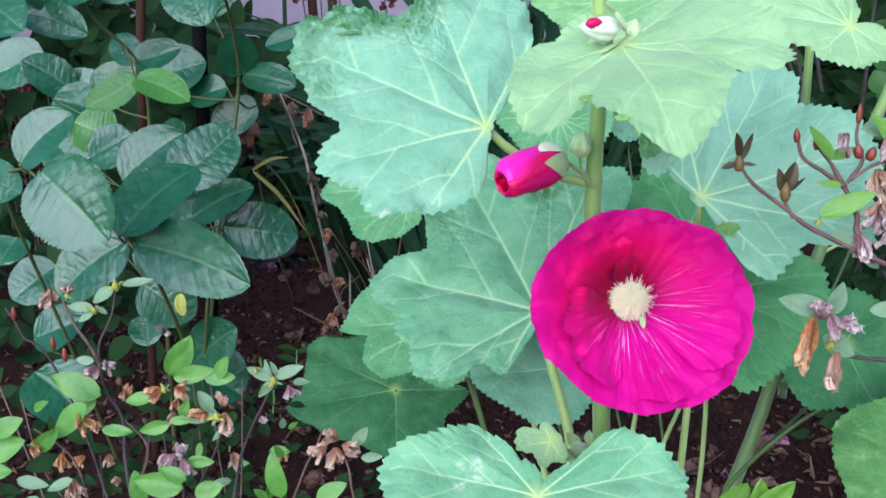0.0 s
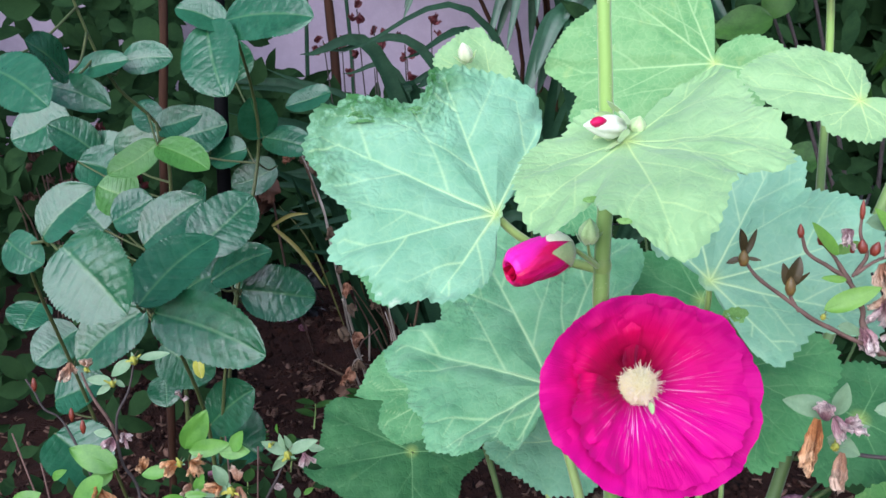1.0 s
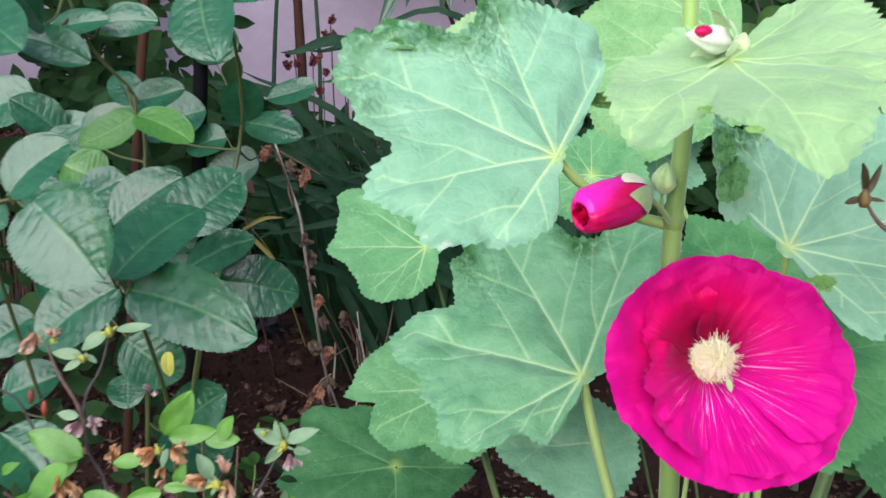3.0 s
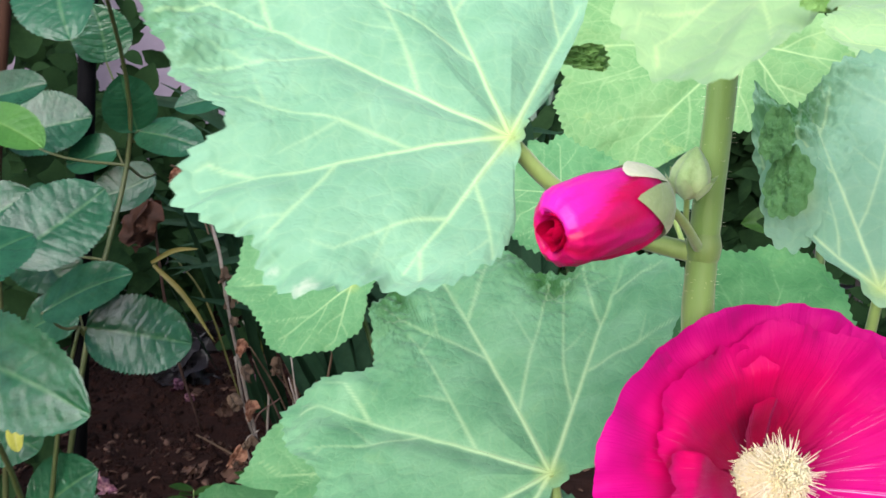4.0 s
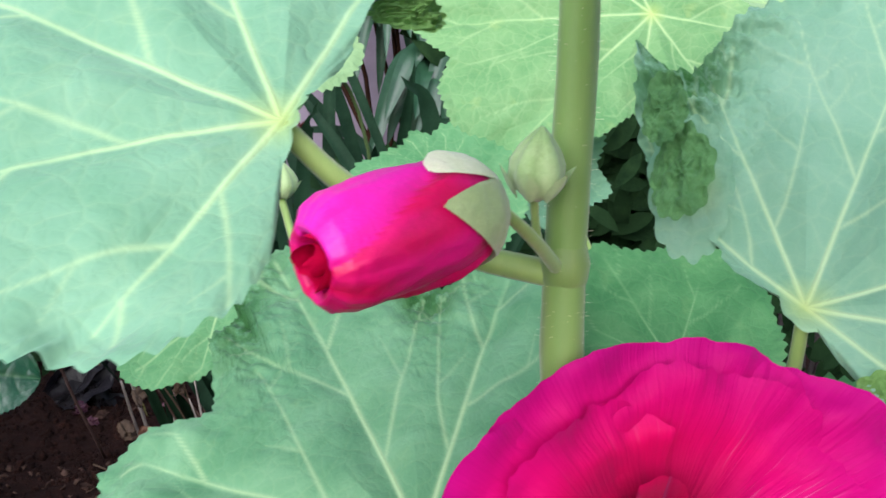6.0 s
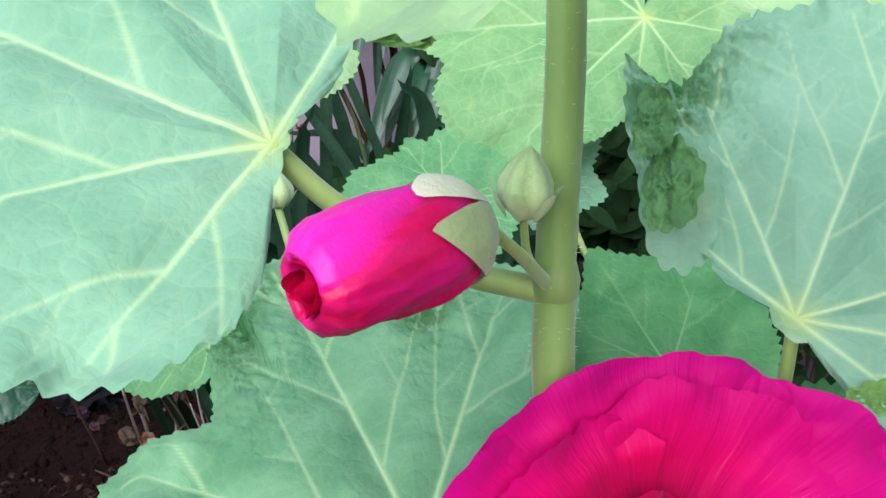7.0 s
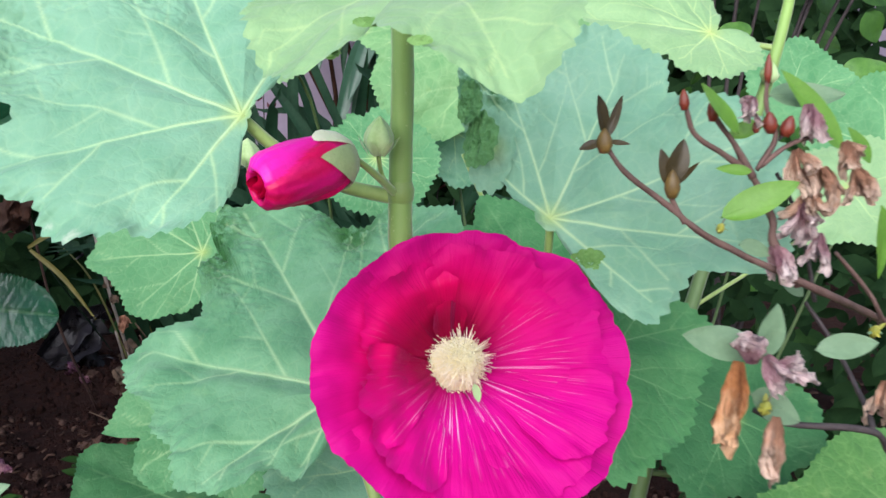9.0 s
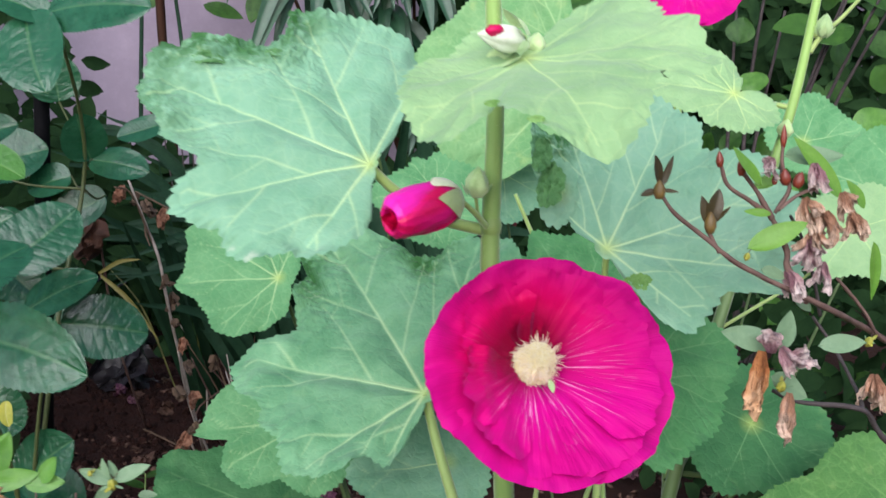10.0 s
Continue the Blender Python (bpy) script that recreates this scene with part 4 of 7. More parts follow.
def flower(plant, center, normal, size, label, inner=True, throat=(0, 0), tall=1.0):
    """A wide half-double flower: a funnel of five broad petals, a ring of shorter ruffled ones, a shaggy stamen column, sepals behind."""
    center = Vector(center)
    u, v, n = frame_of(normal)
    core = part("flower", lathe(center - n * size * 0.66, center - n * size * 0.52, [(0, 0.03 * size), (0.4, 0.09 * size), (1.0, 0.06 * size)], 14), M_CALYX, plant, label, center - n * size * 0.66)

    def funnel(q):
        return 0.56 * ((q + 0.02) ** 0.55 - 1.0)

    def petal(mid, half, reach, lift, seed, ruffle, pleats, curl=0.0, notch=0.0, fold=0.0):
        """mid and half give the sector, reach how far out it goes; ruffle, pleats, curl and fold shape its sheet."""
        rows, cols = 44, 64
        vs, fs, uv, wine_shade, warm = [], [], [], [], []
        for i in range(rows + 1):
            s = i / rows
            for k in range(cols + 1):
                c = 2 * k / cols - 1
                a = mid + c * half * (0.50 + 0.50 * min(1.0, s * 1.5))
                ca, sa = math.cos(a), math.sin(a)
                rag = 0.042 * noise.noise(Vector((a * 4.5, seed * 2.1, 0))) + 0.022 * noise.noise(Vector((a * 17, seed, 3)))
                edge = reach * (1 - (0.07 if reach > 0.95 else 0.15) * abs(c) ** 4 + (rag * (0.6 if reach > 0.95 else 1.6) - notch * math.exp(-(c / 0.22) ** 2)) * s * s)
                q = (0.05 + 0.95 * s) * edge
                w = Vector((ca * 2.4 * q, sa * 2.4 * q, seed * 1.7))
                h = funnel(q) + lift * (0.35 + 0.65 * s)
                h += 0.05 * q * noise.noise(w * 1.2) + ruffle * s ** 1.4 * (noise.noise(w * 2.3) + 0.22 * noise.noise(w * 4.2))
                h += pleats * s ** 0.7 * (1 - 0.35 * s) * (0.6 + 1.2 * noise.noise(w * 0.9 + Vector((5, 0, 0)))) * math.sin(a * 27 + 3.4 * noise.noise(w * 1.6) + seed)
                h += 0.22 * pleats * math.sin(a * 74 + seed * 3 + 3 * noise.noise(w * 2.2)) * s
                h += curl * max(0.0, s - 0.62) ** 1.5 * 3.0 + fold * s * math.exp(-(c / 0.3) ** 2)
                h -= 0.020 * abs(c) ** 3 * s
                r = size * q
                vs.append((r * ca + throat[0] * (1 - s)) * u + (r * sa * tall + throat[1] * (1 - s)) * v + size * h * n)
                uv.append((a * 0.55, q))
                top = 0.5 + 0.5 * math.cos(a - radians(118))
                out = 0.34 + 0.30 * top
                warm.append(top ** 1.3 * min(1.0, max(0.0, (1.05 - q) / 0.45)))
                # throat colour all round, plus the funnel's upper shade put into it
                wine_shade.append((0.38 + 0.60 * top) * min(1.0, max(0.0, (out - q) / 0.26)))
        for i in range(rows):
            for k in range(cols):
                b = i * (cols + 1) + k
                fs.append((b, b + 1, b + cols + 2, b + cols + 1))
        part("petal", (vs, fs, uv), M_PETAL, core, "", center, {"wine_shade": wine_shade, "warm": warm})

    for p in range(5):
        petal(radians(100 + 72 * p), radians(44), (0.99, 1.005, 0.99, 1.0, 1.012)[p], 0.012 * (p % 3), p + 3, 0.065, 0.006)
    if inner:
        for p, (ang, half, reach, lift, ruffle, curl, fold) in enumerate((
                (80, 40, 0.86, 0.045, 0.055, 0.03, 0.0), (128, 36, 0.80, 0.055, 0.06, 0.02, 0.05),
                (14, 35, 0.88, 0.055, 0.05, -0.04, 0.0), (-30, 27, 0.86, 0.075, 0.07, 0.04, 0.0),
                (-64, 25, 0.91, 0.060, 0.045, -0.05, 0.0), (-100, 27, 0.89, 0.070, 0.045, -0.04, 0.0),
                (-136, 22, 0.84, 0.080, 0.08, 0.05, 0.0), (-162, 20, 0.78, 0.095, 0.09, 0.06, 0.04),
                (174, 19, 0.70, 0.105, 0.09, 0.05, 0.0), (104, 17, 0.50, 0.095, 0.06, 0.06, 0.07))):
            petal(radians(ang), radians(half), reach, lift, p + 14, ruffle, 0.007, curl, 0.02, fold)
    base = center - n * size * 0.50 + throat[0] * u + throat[1] * v
    rnd = random.Random(4)
    lots = [lathe(base, base + n * size * 0.40, [(0, 0.15 * size), (0.4, 0.17 * size), (0.7, 0.15 * size), (0.9, 0.10 * size), (1, 0.02 * size)], 12, origin=center)]
    for k in range(3200):
        s = rnd.uniform(0.15, 1.0)
        a = rnd.uniform(0, 6.283)
        r = size * (0.157 * math.sqrt(max(0.0, 1 - s ** 4)) * (rnd.uniform(0.75, 1.12) if s < 0.6 else math.sqrt(rnd.random())) + 0.01)
        c = base + n * size * 0.47 * s + r * (math.cos(a) * u + math.sin(a) * v) - center
        b = size * rnd.uniform(0.004, 0.0085)
        d = [Vector((rnd.uniform(-1, 1), rnd.uniform(-1, 1), rnd.uniform(-1, 1))).normalized() * b * 0.35 for _ in range(6)]
        oct_ = [c + q * b + d[j] for j, q in enumerate((u, v, n, -u, -v, -n))]
        lots.append((oct_, [(0, 1, 2), (1, 3, 2), (3, 4, 2), (4, 0, 2), (1, 0, 5), (3, 1, 5), (4, 3, 5), (0, 4, 5)]))
    part("stamen_column", join(*lots), M_STAMEN, core, "pale yellow fuzzy stamen column", center)
    lots = []
    for k in range(620):
        a = rnd.uniform(0, 6.283)
        s = rnd.uniform(0.1, 1.0)
        c = base + n * size * 0.40 * s - center
        out = math.cos(a) * u + math.sin(a) * v
        tip = c + size * rnd.uniform(0.12, 0.22) * (out + 0.45 * n * rnd.uniform(-0.5, 1) * (1.6 - s))
        lots.append(tube([c, c.lerp(tip, 0.6) + n * size * 0.012, tip], 0.0034 * size, 0.0013 * size, 4, 2))
    part("filament_tuft", join(*lots), M_FILAMENT, core, "", center)
    if inner:
        b = base + n * size * 0.36 - v * size * 0.16 + u * size * 0.05
        simple_leaf(core, b, b - v * size * 0.12 + n * size * 0.03, size * 0.055, M_CALYX_GREEN, n, "sepal", rows=8, cols=6)
    for k in range(5):
        a = radians(64 + 72 * k)
        out = math.cos(a) * u + math.sin(a) * v
        b = center - n * size * 0.44
        simple_leaf(core, b, b + out * size * 0.5 + n * size * 0.10, size * 0.3, M_CALYX, n, "sepal", rows=8, cols=6)
    return core


flower(hollyhock, (0.0931, 0.4353, 0.3320), (0.1355, -0.96, 0.514), 0.0519, "large open magenta hollyhock flower with a pale yellow centre", throat=(-0.0020, 0.0065), tall=0.91)
part("flower_stalk", tube([(0.0937, 0.454, 0.322), (0.092, 0.468, 0.316), (0.081, 0.471, 0.300)], 0.0028, 0.0024), M_STALK, hollyhock)


def sepals(owner, base, axis, size, count, reach, turn=0.0, wide=0.8, lean=0.35):
    base, axis = Vector(base), Vector(axis).normalized()
    x = axis.orthogonal().normalized()
    for k in range(count):
        side = Matrix.Rotation(turn + 2 * math.pi * k / count, 3, axis) @ x
        b = base + side * size * 0.25
        simple_leaf(owner, b, base + axis * size * reach + side * size * (0.25 + lean), size * wide, M_CALYX, side, "sepal", cup=-0.35, droop=0.22, veins=False, rows=10, cols=8, seed=k)


def rolled_bud(plant, base, tip, width, label):
    """A bud about to open: petals wound round each other, a dark coil at the mouth, a calyx of uneven lobes."""
    base, tip = Vector(base), Vector(tip)
    r = width / 2
    d = (tip - base).normalized()
    L = (tip - base).length
    e1 = (Vector((0, -1, 0)) - d * d.dot(Vector((0, -1, 0)))).normalized()
    e2 = d.cross(e1)
    e2 = e2 if e2.z > 0 else -e2
    prof = [(0, 0.2), (0.06, 0.56), (0.16, 0.86), (0.30, 1.0), (0.5, 1.03), (0.7, 1.0), (0.85, 0.95), (0.94, 0.84), (1.0, 0.60), (0.985, 0.48), (0.93, 0.42), (0.84, 0.34), (0.72, 0.1)]

    def radius(s):
        for (s0, q0), (s1, q1) in zip(prof[:9], prof[1:9]):
            if s0 <= s <= s1:
                f = (s - s0) / (s1 - s0)
                return q0 + (q1 - q0) * f
        return prof[8][1]

    def middle(s):
        """The axis bends towards the mouth."""
        k = max(0.0, s - 0.45) ** 1.4 * r
        return d * (s * L) + e1 * (0.70 * k) - e2 * (0.10 * k)

    sides, rows = 132, 48
    vs, fs, sky_tint = [], [], []
    for i in range(rows + 1):
        f = i / rows * (len(prof) - 1)
        k0 = min(int(f), len(prof) - 2)
        s = prof[k0][0] + (prof[k0 + 1][0] - prof[k0][0]) * (f - k0)
        q = prof[k0][1] + (prof[k0 + 1][1] - prof[k0][1]) * (f - k0)
        for k in range(sides):
            a = 2 * math.pi * k / sides
            g = (a * 3 / (2 * math.pi) + 0.75 * s + 0.30) % 1.0
            step = 0.13 * (min(1.0, g / 0.92) if g < 0.92 else (1 - g) / 0.08) - 0.05
            w = Vector((math.cos(a) * 1.5, math.sin(a) * 1.5, s * 2.0))
            crease = 0.034 * noise.noise(w * 2.0) + 0.020 * noise.noise(w * 5.5) + 0.006 * math.sin(a * 19 + 5 * s + 3 * noise.noise(w)) * min(1.0, 1.6 * s)
            lip = 0.07 * max(0.0, s - 0.85) / 0.15 * math.sin(3 * a + 1.0)
            rr = r * q * (1 + (step + crease) * min(1.0, 4 * s) + lip)
            vs.append(middle(s) + rr * (math.cos(a) * e1 + math.sin(a) * e2))
            # petal on top goes magenta: blue sky light put into its colour
            petal = int(a * 3 / (2 * math.pi) + 0.75 * s + 0.30) % 3
            sky_tint.append(min(1.0, max(0.0, (0.85 if petal == 1 else 0.35 * (1 - g)) * (0.45 + 0.55 * min(1.0, 5 * g)) + 0.25 * noise.noise(w * 1.6))))
    for i in range(rows):
        for k in range(sides):
            a, b = i * sides + k, i * sides + (k + 1) % sides
            fs.append((a, b, b + sides, a + sides))
    fs.append(tuple(range(sides))[::-1])
    fs.append(tuple(rows * sides + k for k in range(sides)))
    body = part("bud", (vs, fs), M_BUD, plant, label, base, {"sky_tint": sky_tint})
    # coiled inner petals at the mouth
    vs, fs = [], []
    turns, cols = 90, 6
    for i in range(turns + 1):
        a = i / turns * 2 * math.pi * 2.2
        rr = r * (0.05 + 0.46 * i / turns)
        for k in range(cols + 1):
            q = k / cols
            s = 0.74 + 0.27 * q + 0.035 * math.sin(2.3 * a) * q
            vs.append(middle(s) + rr * (1 - 0.10 * q + 0.10 * q ** 4) * (math.cos(a) * e1 + math.sin(a) * e2))
    for i in range(turns):
        for k in range(cols):
            c = i * (cols + 1) + k
            fs.append((c, c + 1, c + cols + 2, c + cols + 1))
    part("rolled_petal", (vs, fs), M_BUD_DEEP, body, "", base)

    # calyx: how far each side of the cup reaches, by angle from the front upwards
    reach = [(-180, 0.30), (-150, 0.24), (-112, 0.28), (-90, 0.18), (-64, 0.15), (-40, 0.23), (-15, 0.34), (6, 0.45), (17, 0.51), (24, 0.34), (31, 0.14), (37, 0.30), (45, 0.47), (58, 0.46), (74, 0.36), (90, 0.18), (130, 0.30), (160, 0.34), (180, 0.30)]

    def cup_part(name, a0, a1, material, parent, note):
        n_a, n_s = max(12, int((a1 - a0) / 4)), 14
        cv, cf = [], []
        for i in range(n_s + 1):
            for k in range(n_a + 1):
                deg = a0 + (a1 - a0) * k / n_a
                w_ = (deg + 180) % 360 - 180
                top = next(r0 + (r1 - r0) * (w_ - b0) / (b1 - b0) for (b0, r0), (b1, r1) in zip(reach, reach[1:]) if b0 <= w_ <= b1)
                s = i / n_s * top
                a = radians(deg)
                bulge = 1.10 + 0.03 * noise.noise(Vector((deg * 0.05, s * 9, 2))) + 0.10 * (i / n_s) ** 4 * (top - 0.2)
                cv.append(middle(s) - d * 0.0009 + (r * radius(s) * bulge + 0.0003) * (math.cos(a) * e1 + math.sin(a) * e2))
        for i in range(n_s):
            for k in range(n_a):
                c = i * (n_a + 1) + k
                cf.append((c, c + 1, c + n_a + 2, c + n_a + 1))
        return part(name, (cv, cf), material, parent, note, base)

    cup = cup_part("calyx", 87, 391, M_CALYX_BUD, body, "pale green downy calyx with pointed lobes")
    cup_part("sepal", 31, 90, M_CALYX_CREAM, cup, "creamy white lobe of the calyx")
    sepals(cup, base - d * 0.0012, d, 0.0080, 7, 0.36, 0.2, 0.34, 0.42)
    return body


rolled_bud(hollyhock, (0.0559, 0.4450, 0.3987), (0.0264, 0.4291, 0.3914), 0.0180, "deep pink bud rolled up, about to open")
part("bud_stalk", tube([(0.0560, 0.445, 0.3987), (0.0635, 0.450, 0.3925), (0.0715, 0.461, 0.385)], 0.0009, 0.0014), M_STALK, hollyhock)


def closed_bud(plant, base, tip, width, label, material=None):
    base, tip = Vector(base), Vector(tip)
    prof = [(0, 0.3), (0.12, 0.72), (0.3, 1.0), (0.5, 0.98), (0.7, 0.74), (0.88, 0.38), (1.0, 0.06)]
    b = part("bud", lathe(base, tip, [(s, q * width / 2) for s, q in prof], 30, 5, 0.24), material or M_CALYX, plant, label, base)
    sepals(b, base, tip - base, (tip - base).length, 6, 0.45, 0.3, 0.28, 0.32)
    return b


closed_bud(hollyhock, (0.0645, 0.4530, 0.3985), (0.0650, 0.4500, 0.4105), 0.0090, "small closed pale green bud")
part("bud_stalk", tube([(0.0645, 0.453, 0.399), (0.0665, 0.457, 0.391), (0.072, 0.462, 0.386)], 0.0007, 0.0009), M_STALK, hollyhock)
top_bud = closed_bud(hollyhock, (0.0725, 0.4090, 0.4545), (0.0550, 0.4010, 0.4560), 0.0090, "whitish bud showing a pink petal tip", M_BUD_WHITE)
closed_bud(hollyhock, (0.0780, 0.4160, 0.4515), (0.0792, 0.4140, 0.4585), 0.0070, "small pale green bud beside a whitish one")
part("petal_tip", lathe((0.0640, 0.4030, 0.4575), (0.0575, 0.3990, 0.4570), [(0, 0.0008), (0.35, 0.0022), (0.7, 0.0019), (1, 0.0005)], 14, 3, 0.3), M_BUD, top_bud, "pink petal tip", (0.0640, 0.4030, 0.4575))
part("bud_stalk", tube([(0.0725, 0.409, 0.456), (0.074, 0.43, 0.452), (0.0735, 0.458, 0.448)], 0.0013, 0.0017), M_STALK, hollyhock)
closed_bud(hollyhock, (0.0147, 0.720, 0.3810), (0.0147, 0.716, 0.3970), 0.0135, "round green bud on a long stalk")
part("bud_stalk", tube([(0.0147, 0.72, 0.381), (0.022, 0.715, 0.355), (0.045, 0.69, 0.28), (0.083, 0.52, 0.1)], 0.0017, 0.002), M_STALK, hollyhock)
closed_bud(hollyhock, (0.0760, 0.480, 0.238), (0.0670, 0.464, 0.252), 0.0095, "pale green bud below the flower")
part("bud_stalk", tube([(0.076, 0.48, 0.238), (0.080, 0.474, 0.240), (0.083, 0.471, 0.235)], 0.0014, 0.0018), M_STALK, hollyhock)
mallow_leaf(hollyhock, (0.0545, 0.452, 0.2600), (0, -0.8, 0.6), [(160, 17), (190, 18), (215, 11), (250, 14), (275, 10), (300, 12), (0, 6), (60, 6), (110, 10), (135, 8)], M_LEAF_PALE, "tiny pale leaf beside a bud", None, (0, 0, 0), [(0.07, 0.467, 0.245)], seed=41, ripple=0.002)
for k, pts in enumerate(([(0.133, 0.50, 0.262), (0.131, 0.50, 0.22), (0.125, 0.50, 0.12), (0.11, 0.50, 0.0)],
                         [(0.1422, 0.725, 0.3864), (0.1657, 0.72, 0.3313), (0.1738, 0.72, 0.3121), (0.195, 0.68, 0.20), (0.16, 0.58, 0.06)],
                         [(0.300, 0.50, 0.215), (0.285, 0.56, 0.226), (0.25, 0.60, 0.222), (0.219, 0.605, 0.226)],
                         [(0.245, 0.56, 0.238), (0.215, 0.565, 0.214), (0.186, 0.575, 0.175), (0.175, 0.585, 0.14)])):
    part("leaf_stalk", tube(pts, (0.0019, 0.0014, 0.0014, 0.0012)[k], (0.0024, 0.0018, 0.0018, 0.0016)[k], 8, 6), M_STALK_SHADED if k > 1 else M_STALK, hollyhock)

# ---- the second hollyhock, further back ----
tall_mallow = thing("hollyhock", (0.13, 0.55, 0.0), "second hollyhock with pale leaves and closed buds", "hollyhock", "hollyhocks in the bed")
part("stalk", tube([(0.13, 0.55, -0.01), (0.17, 0.58, 0.11), (0.205, 0.60, 0.195), (0.228, 0.61, 0.27), (0.262, 0.624, 0.36), (0.290, 0.630, 0.436), (0.303, 0.630, 0.498), (0.318, 0.632, 0.58), (0.33, 0.635, 0.72)], 0.0052, 0.0019, 12, 7), M_STALK_LEAN, tall_mallow, "bright green leaning stalk")
mallow_leaf(tall_mallow, (0.205, 0.790, 0.473), (-0.15, -0.90, 0.40),
            [(2, 57), (30, 42), (60, 20), (88, 9), (93, 47), (97, 72), (120, 95), (136, 106), (155, 105), (168, 123), (182, 133), (188, 120), (195, 109), (203, 122), (210, 123), (221, 126), (234, 109), (244, 81), (260, 58), (297, 56), (331, 47), (349, 78)],
            M_LEAF_FAR, "broad pale green leaf behind the stalk", [350, 300, 262, 225, 183, 142, 112], (0, 0, 0), [(0.21, 0.80, 0.43), (0.255, 0.68, 0.37), (0.262, 0.625, 0.36)], fine=True, seed=43)
mallow_leaf(tall_mallow, (0.256, 0.633, 0.452), (-0.1, -0.7, 0.7),
            [(20, 4), (45, 7), (66, 21), (85, 33), (105, 41), (126, 59), (145, 68), (163, 76), (178, 62), (190, 51), (200, 41), (215, 31), (241, 33), (258, 34), (275, 37), (290, 34), (303, 35), (330, 26), (357, 19)],
            M_LEAF_PALE, "pale yellow-green young leaf", [80, 108, 140, 168, 228, 275, 318], (0, 0, 0), [(0.270, 0.642, 0.448), (0.282, 0.636, 0.446), (0.292, 0.631, 0.444)], fine=True, seed=47)
mallow_leaf(tall_mallow, (0.395, 0.800, 0.425), (-0.2, -0.8, 0.5), [(10, 50), (40, 42), (70, 50), (100, 40), (130, 42), (170, 30), (210, 28), (260, 30), (320, 34)], M_LEAF_MID, "green leaf beside the stalk", None, (0, 0, 0), [(0.37, 0.80, 0.36), (0.30, 0.72, 0.26), (0.212, 0.604, 0.215)], seed=53)
mallow_leaf(tall_mallow, (0.440, 0.750, 0.385), (-0.4, -0.8, 0.4), [(10, 50), (50, 44), (90, 58), (130, 50), (160, 58), (190, 46), (220, 55), (270, 45), (320, 50)], M_LEAF_MID, "green leaf among others", None, (0, 0, 0), [(0.41, 0.76, 0.32), (0.32, 0.70, 0.22), (0.195, 0.594, 0.17)], seed=59)
mallow_leaf(tall_mallow, (0.350, 0.650, 0.368), (-0.25, -0.75, 0.6), [(20, 44), (60, 40), (100, 30), (140, 34), (175, 40), (205, 34), (235, 46), (265, 36), (300, 46), (340, 38)], M_LEAF_PALE, "pale leaf behind the azalea", None, (0, 0, 0), [(0.33, 0.66, 0.34), (0.245, 0.618, 0.31)], seed=61)
mallow_leaf(tall_mallow, (0.092, 0.75, 0.383), (-0.05, -0.85, 0.5), [(90, 36), (104, 31), (118, 37), (134, 33), (150, 38), (163, 47), (180, 48), (200, 40), (240, 40), (300, 40), (0, 40), (45, 34), (70, 31)], M_LEAF_MID, "green leaf with a mottled edge behind the bud", None, (0, 0, 0), [(0.1, 0.76, 0.34), (0.15, 0.57, 0.05)], seed=67)
mallow_leaf(tall_mallow, (0.150, 0.800, 0.398), (0.1, -0.85, 0.5), [(350, 30), (20, 40), (60, 34), (100, 30), (150, 30), (200, 40), (235, 34), (265, 44), (300, 36), (325, 42)], M_LEAF, "small round leaf behind the bud", None, (0, 0, 0), [(0.155, 0.79, 0.34), (0.16, 0.58, 0.08)], seed=71)
mallow_leaf(tall_mallow, (0.032, 0.820, 0.457), (0, -0.91, 0.41), [(155, 54), (129, 52), (99, 53), (90, 38), (66, 32), (27, 20), (330, 25), (250, 30), (188, 33)], M_LEAF_PALE, "pale leaf tip with a white bud", None, (0, 0, 0), [(0.06, 0.85, 0.40), (0.085, 0.87, 0.2), (0.13, 0.6, 0.0)], seed=73)
closed_bud(tall_mallow, (0.012, 0.812, 0.476), (0.008, 0.802, 0.491), 0.011, "whitish opening bud", M_CALYX_CREAM)
closed_bud(tall_mallow, (0.2850, 0.625, 0.426), (0.2855, 0.622, 0.4365), 0.0090, "round pale green bud")
closed_bud(tall_mallow, (0.3085, 0.629, 0.486), (0.3105, 0.627, 0.500), 0.0105, "round green bud beside the stalk", M_CALYX_GREEN)
part("bud_stalk", tube([(0.3085, 0.629, 0.487), (0.305, 0.63, 0.482), (0.302, 0.63, 0.477)], 0.0016, 0.0018), M_STALK, tall_mallow)
part("bud_stalk", tube([(0.332, 0.628, 0.51), (0.318, 0.63, 0.495), (0.304, 0.63, 0.487)], 0.0011, 0.0015), M_STALK, tall_mallow)
mallow_leaf(tall_mallow, (0.285, 0.470, 0.222), (-0.2, -0.65, 0.75), [(10, 60), (50, 66), (80, 64), (105, 78), (135, 66), (160, 81), (190, 72), (215, 81), (250, 68), (300, 64), (340, 58)], M_LEAF_YELLOW, "mottled yellow-green leaf near the soil", None, (0, 0, 0), [(0.27, 0.5, 0.17), (0.15, 0.56, 0.05)], seed=79)
mallow_leaf(tall_mallow, (0.247, 0.575, 0.264), (-0.1, -0.7, 0.7), [(10, 44), (35, 34), (60, 40), (100, 36), (150, 46), (175, 36), (200, 42), (240, 50), (262, 40), (285, 48), (310, 38), (330, 46)], M_LEAF_SHADE, "dark green leaf above the litter", None, (0, 0, 0), [(0.225, 0.62, 0.235), (0.209, 0.602, 0.205)], seed=83)

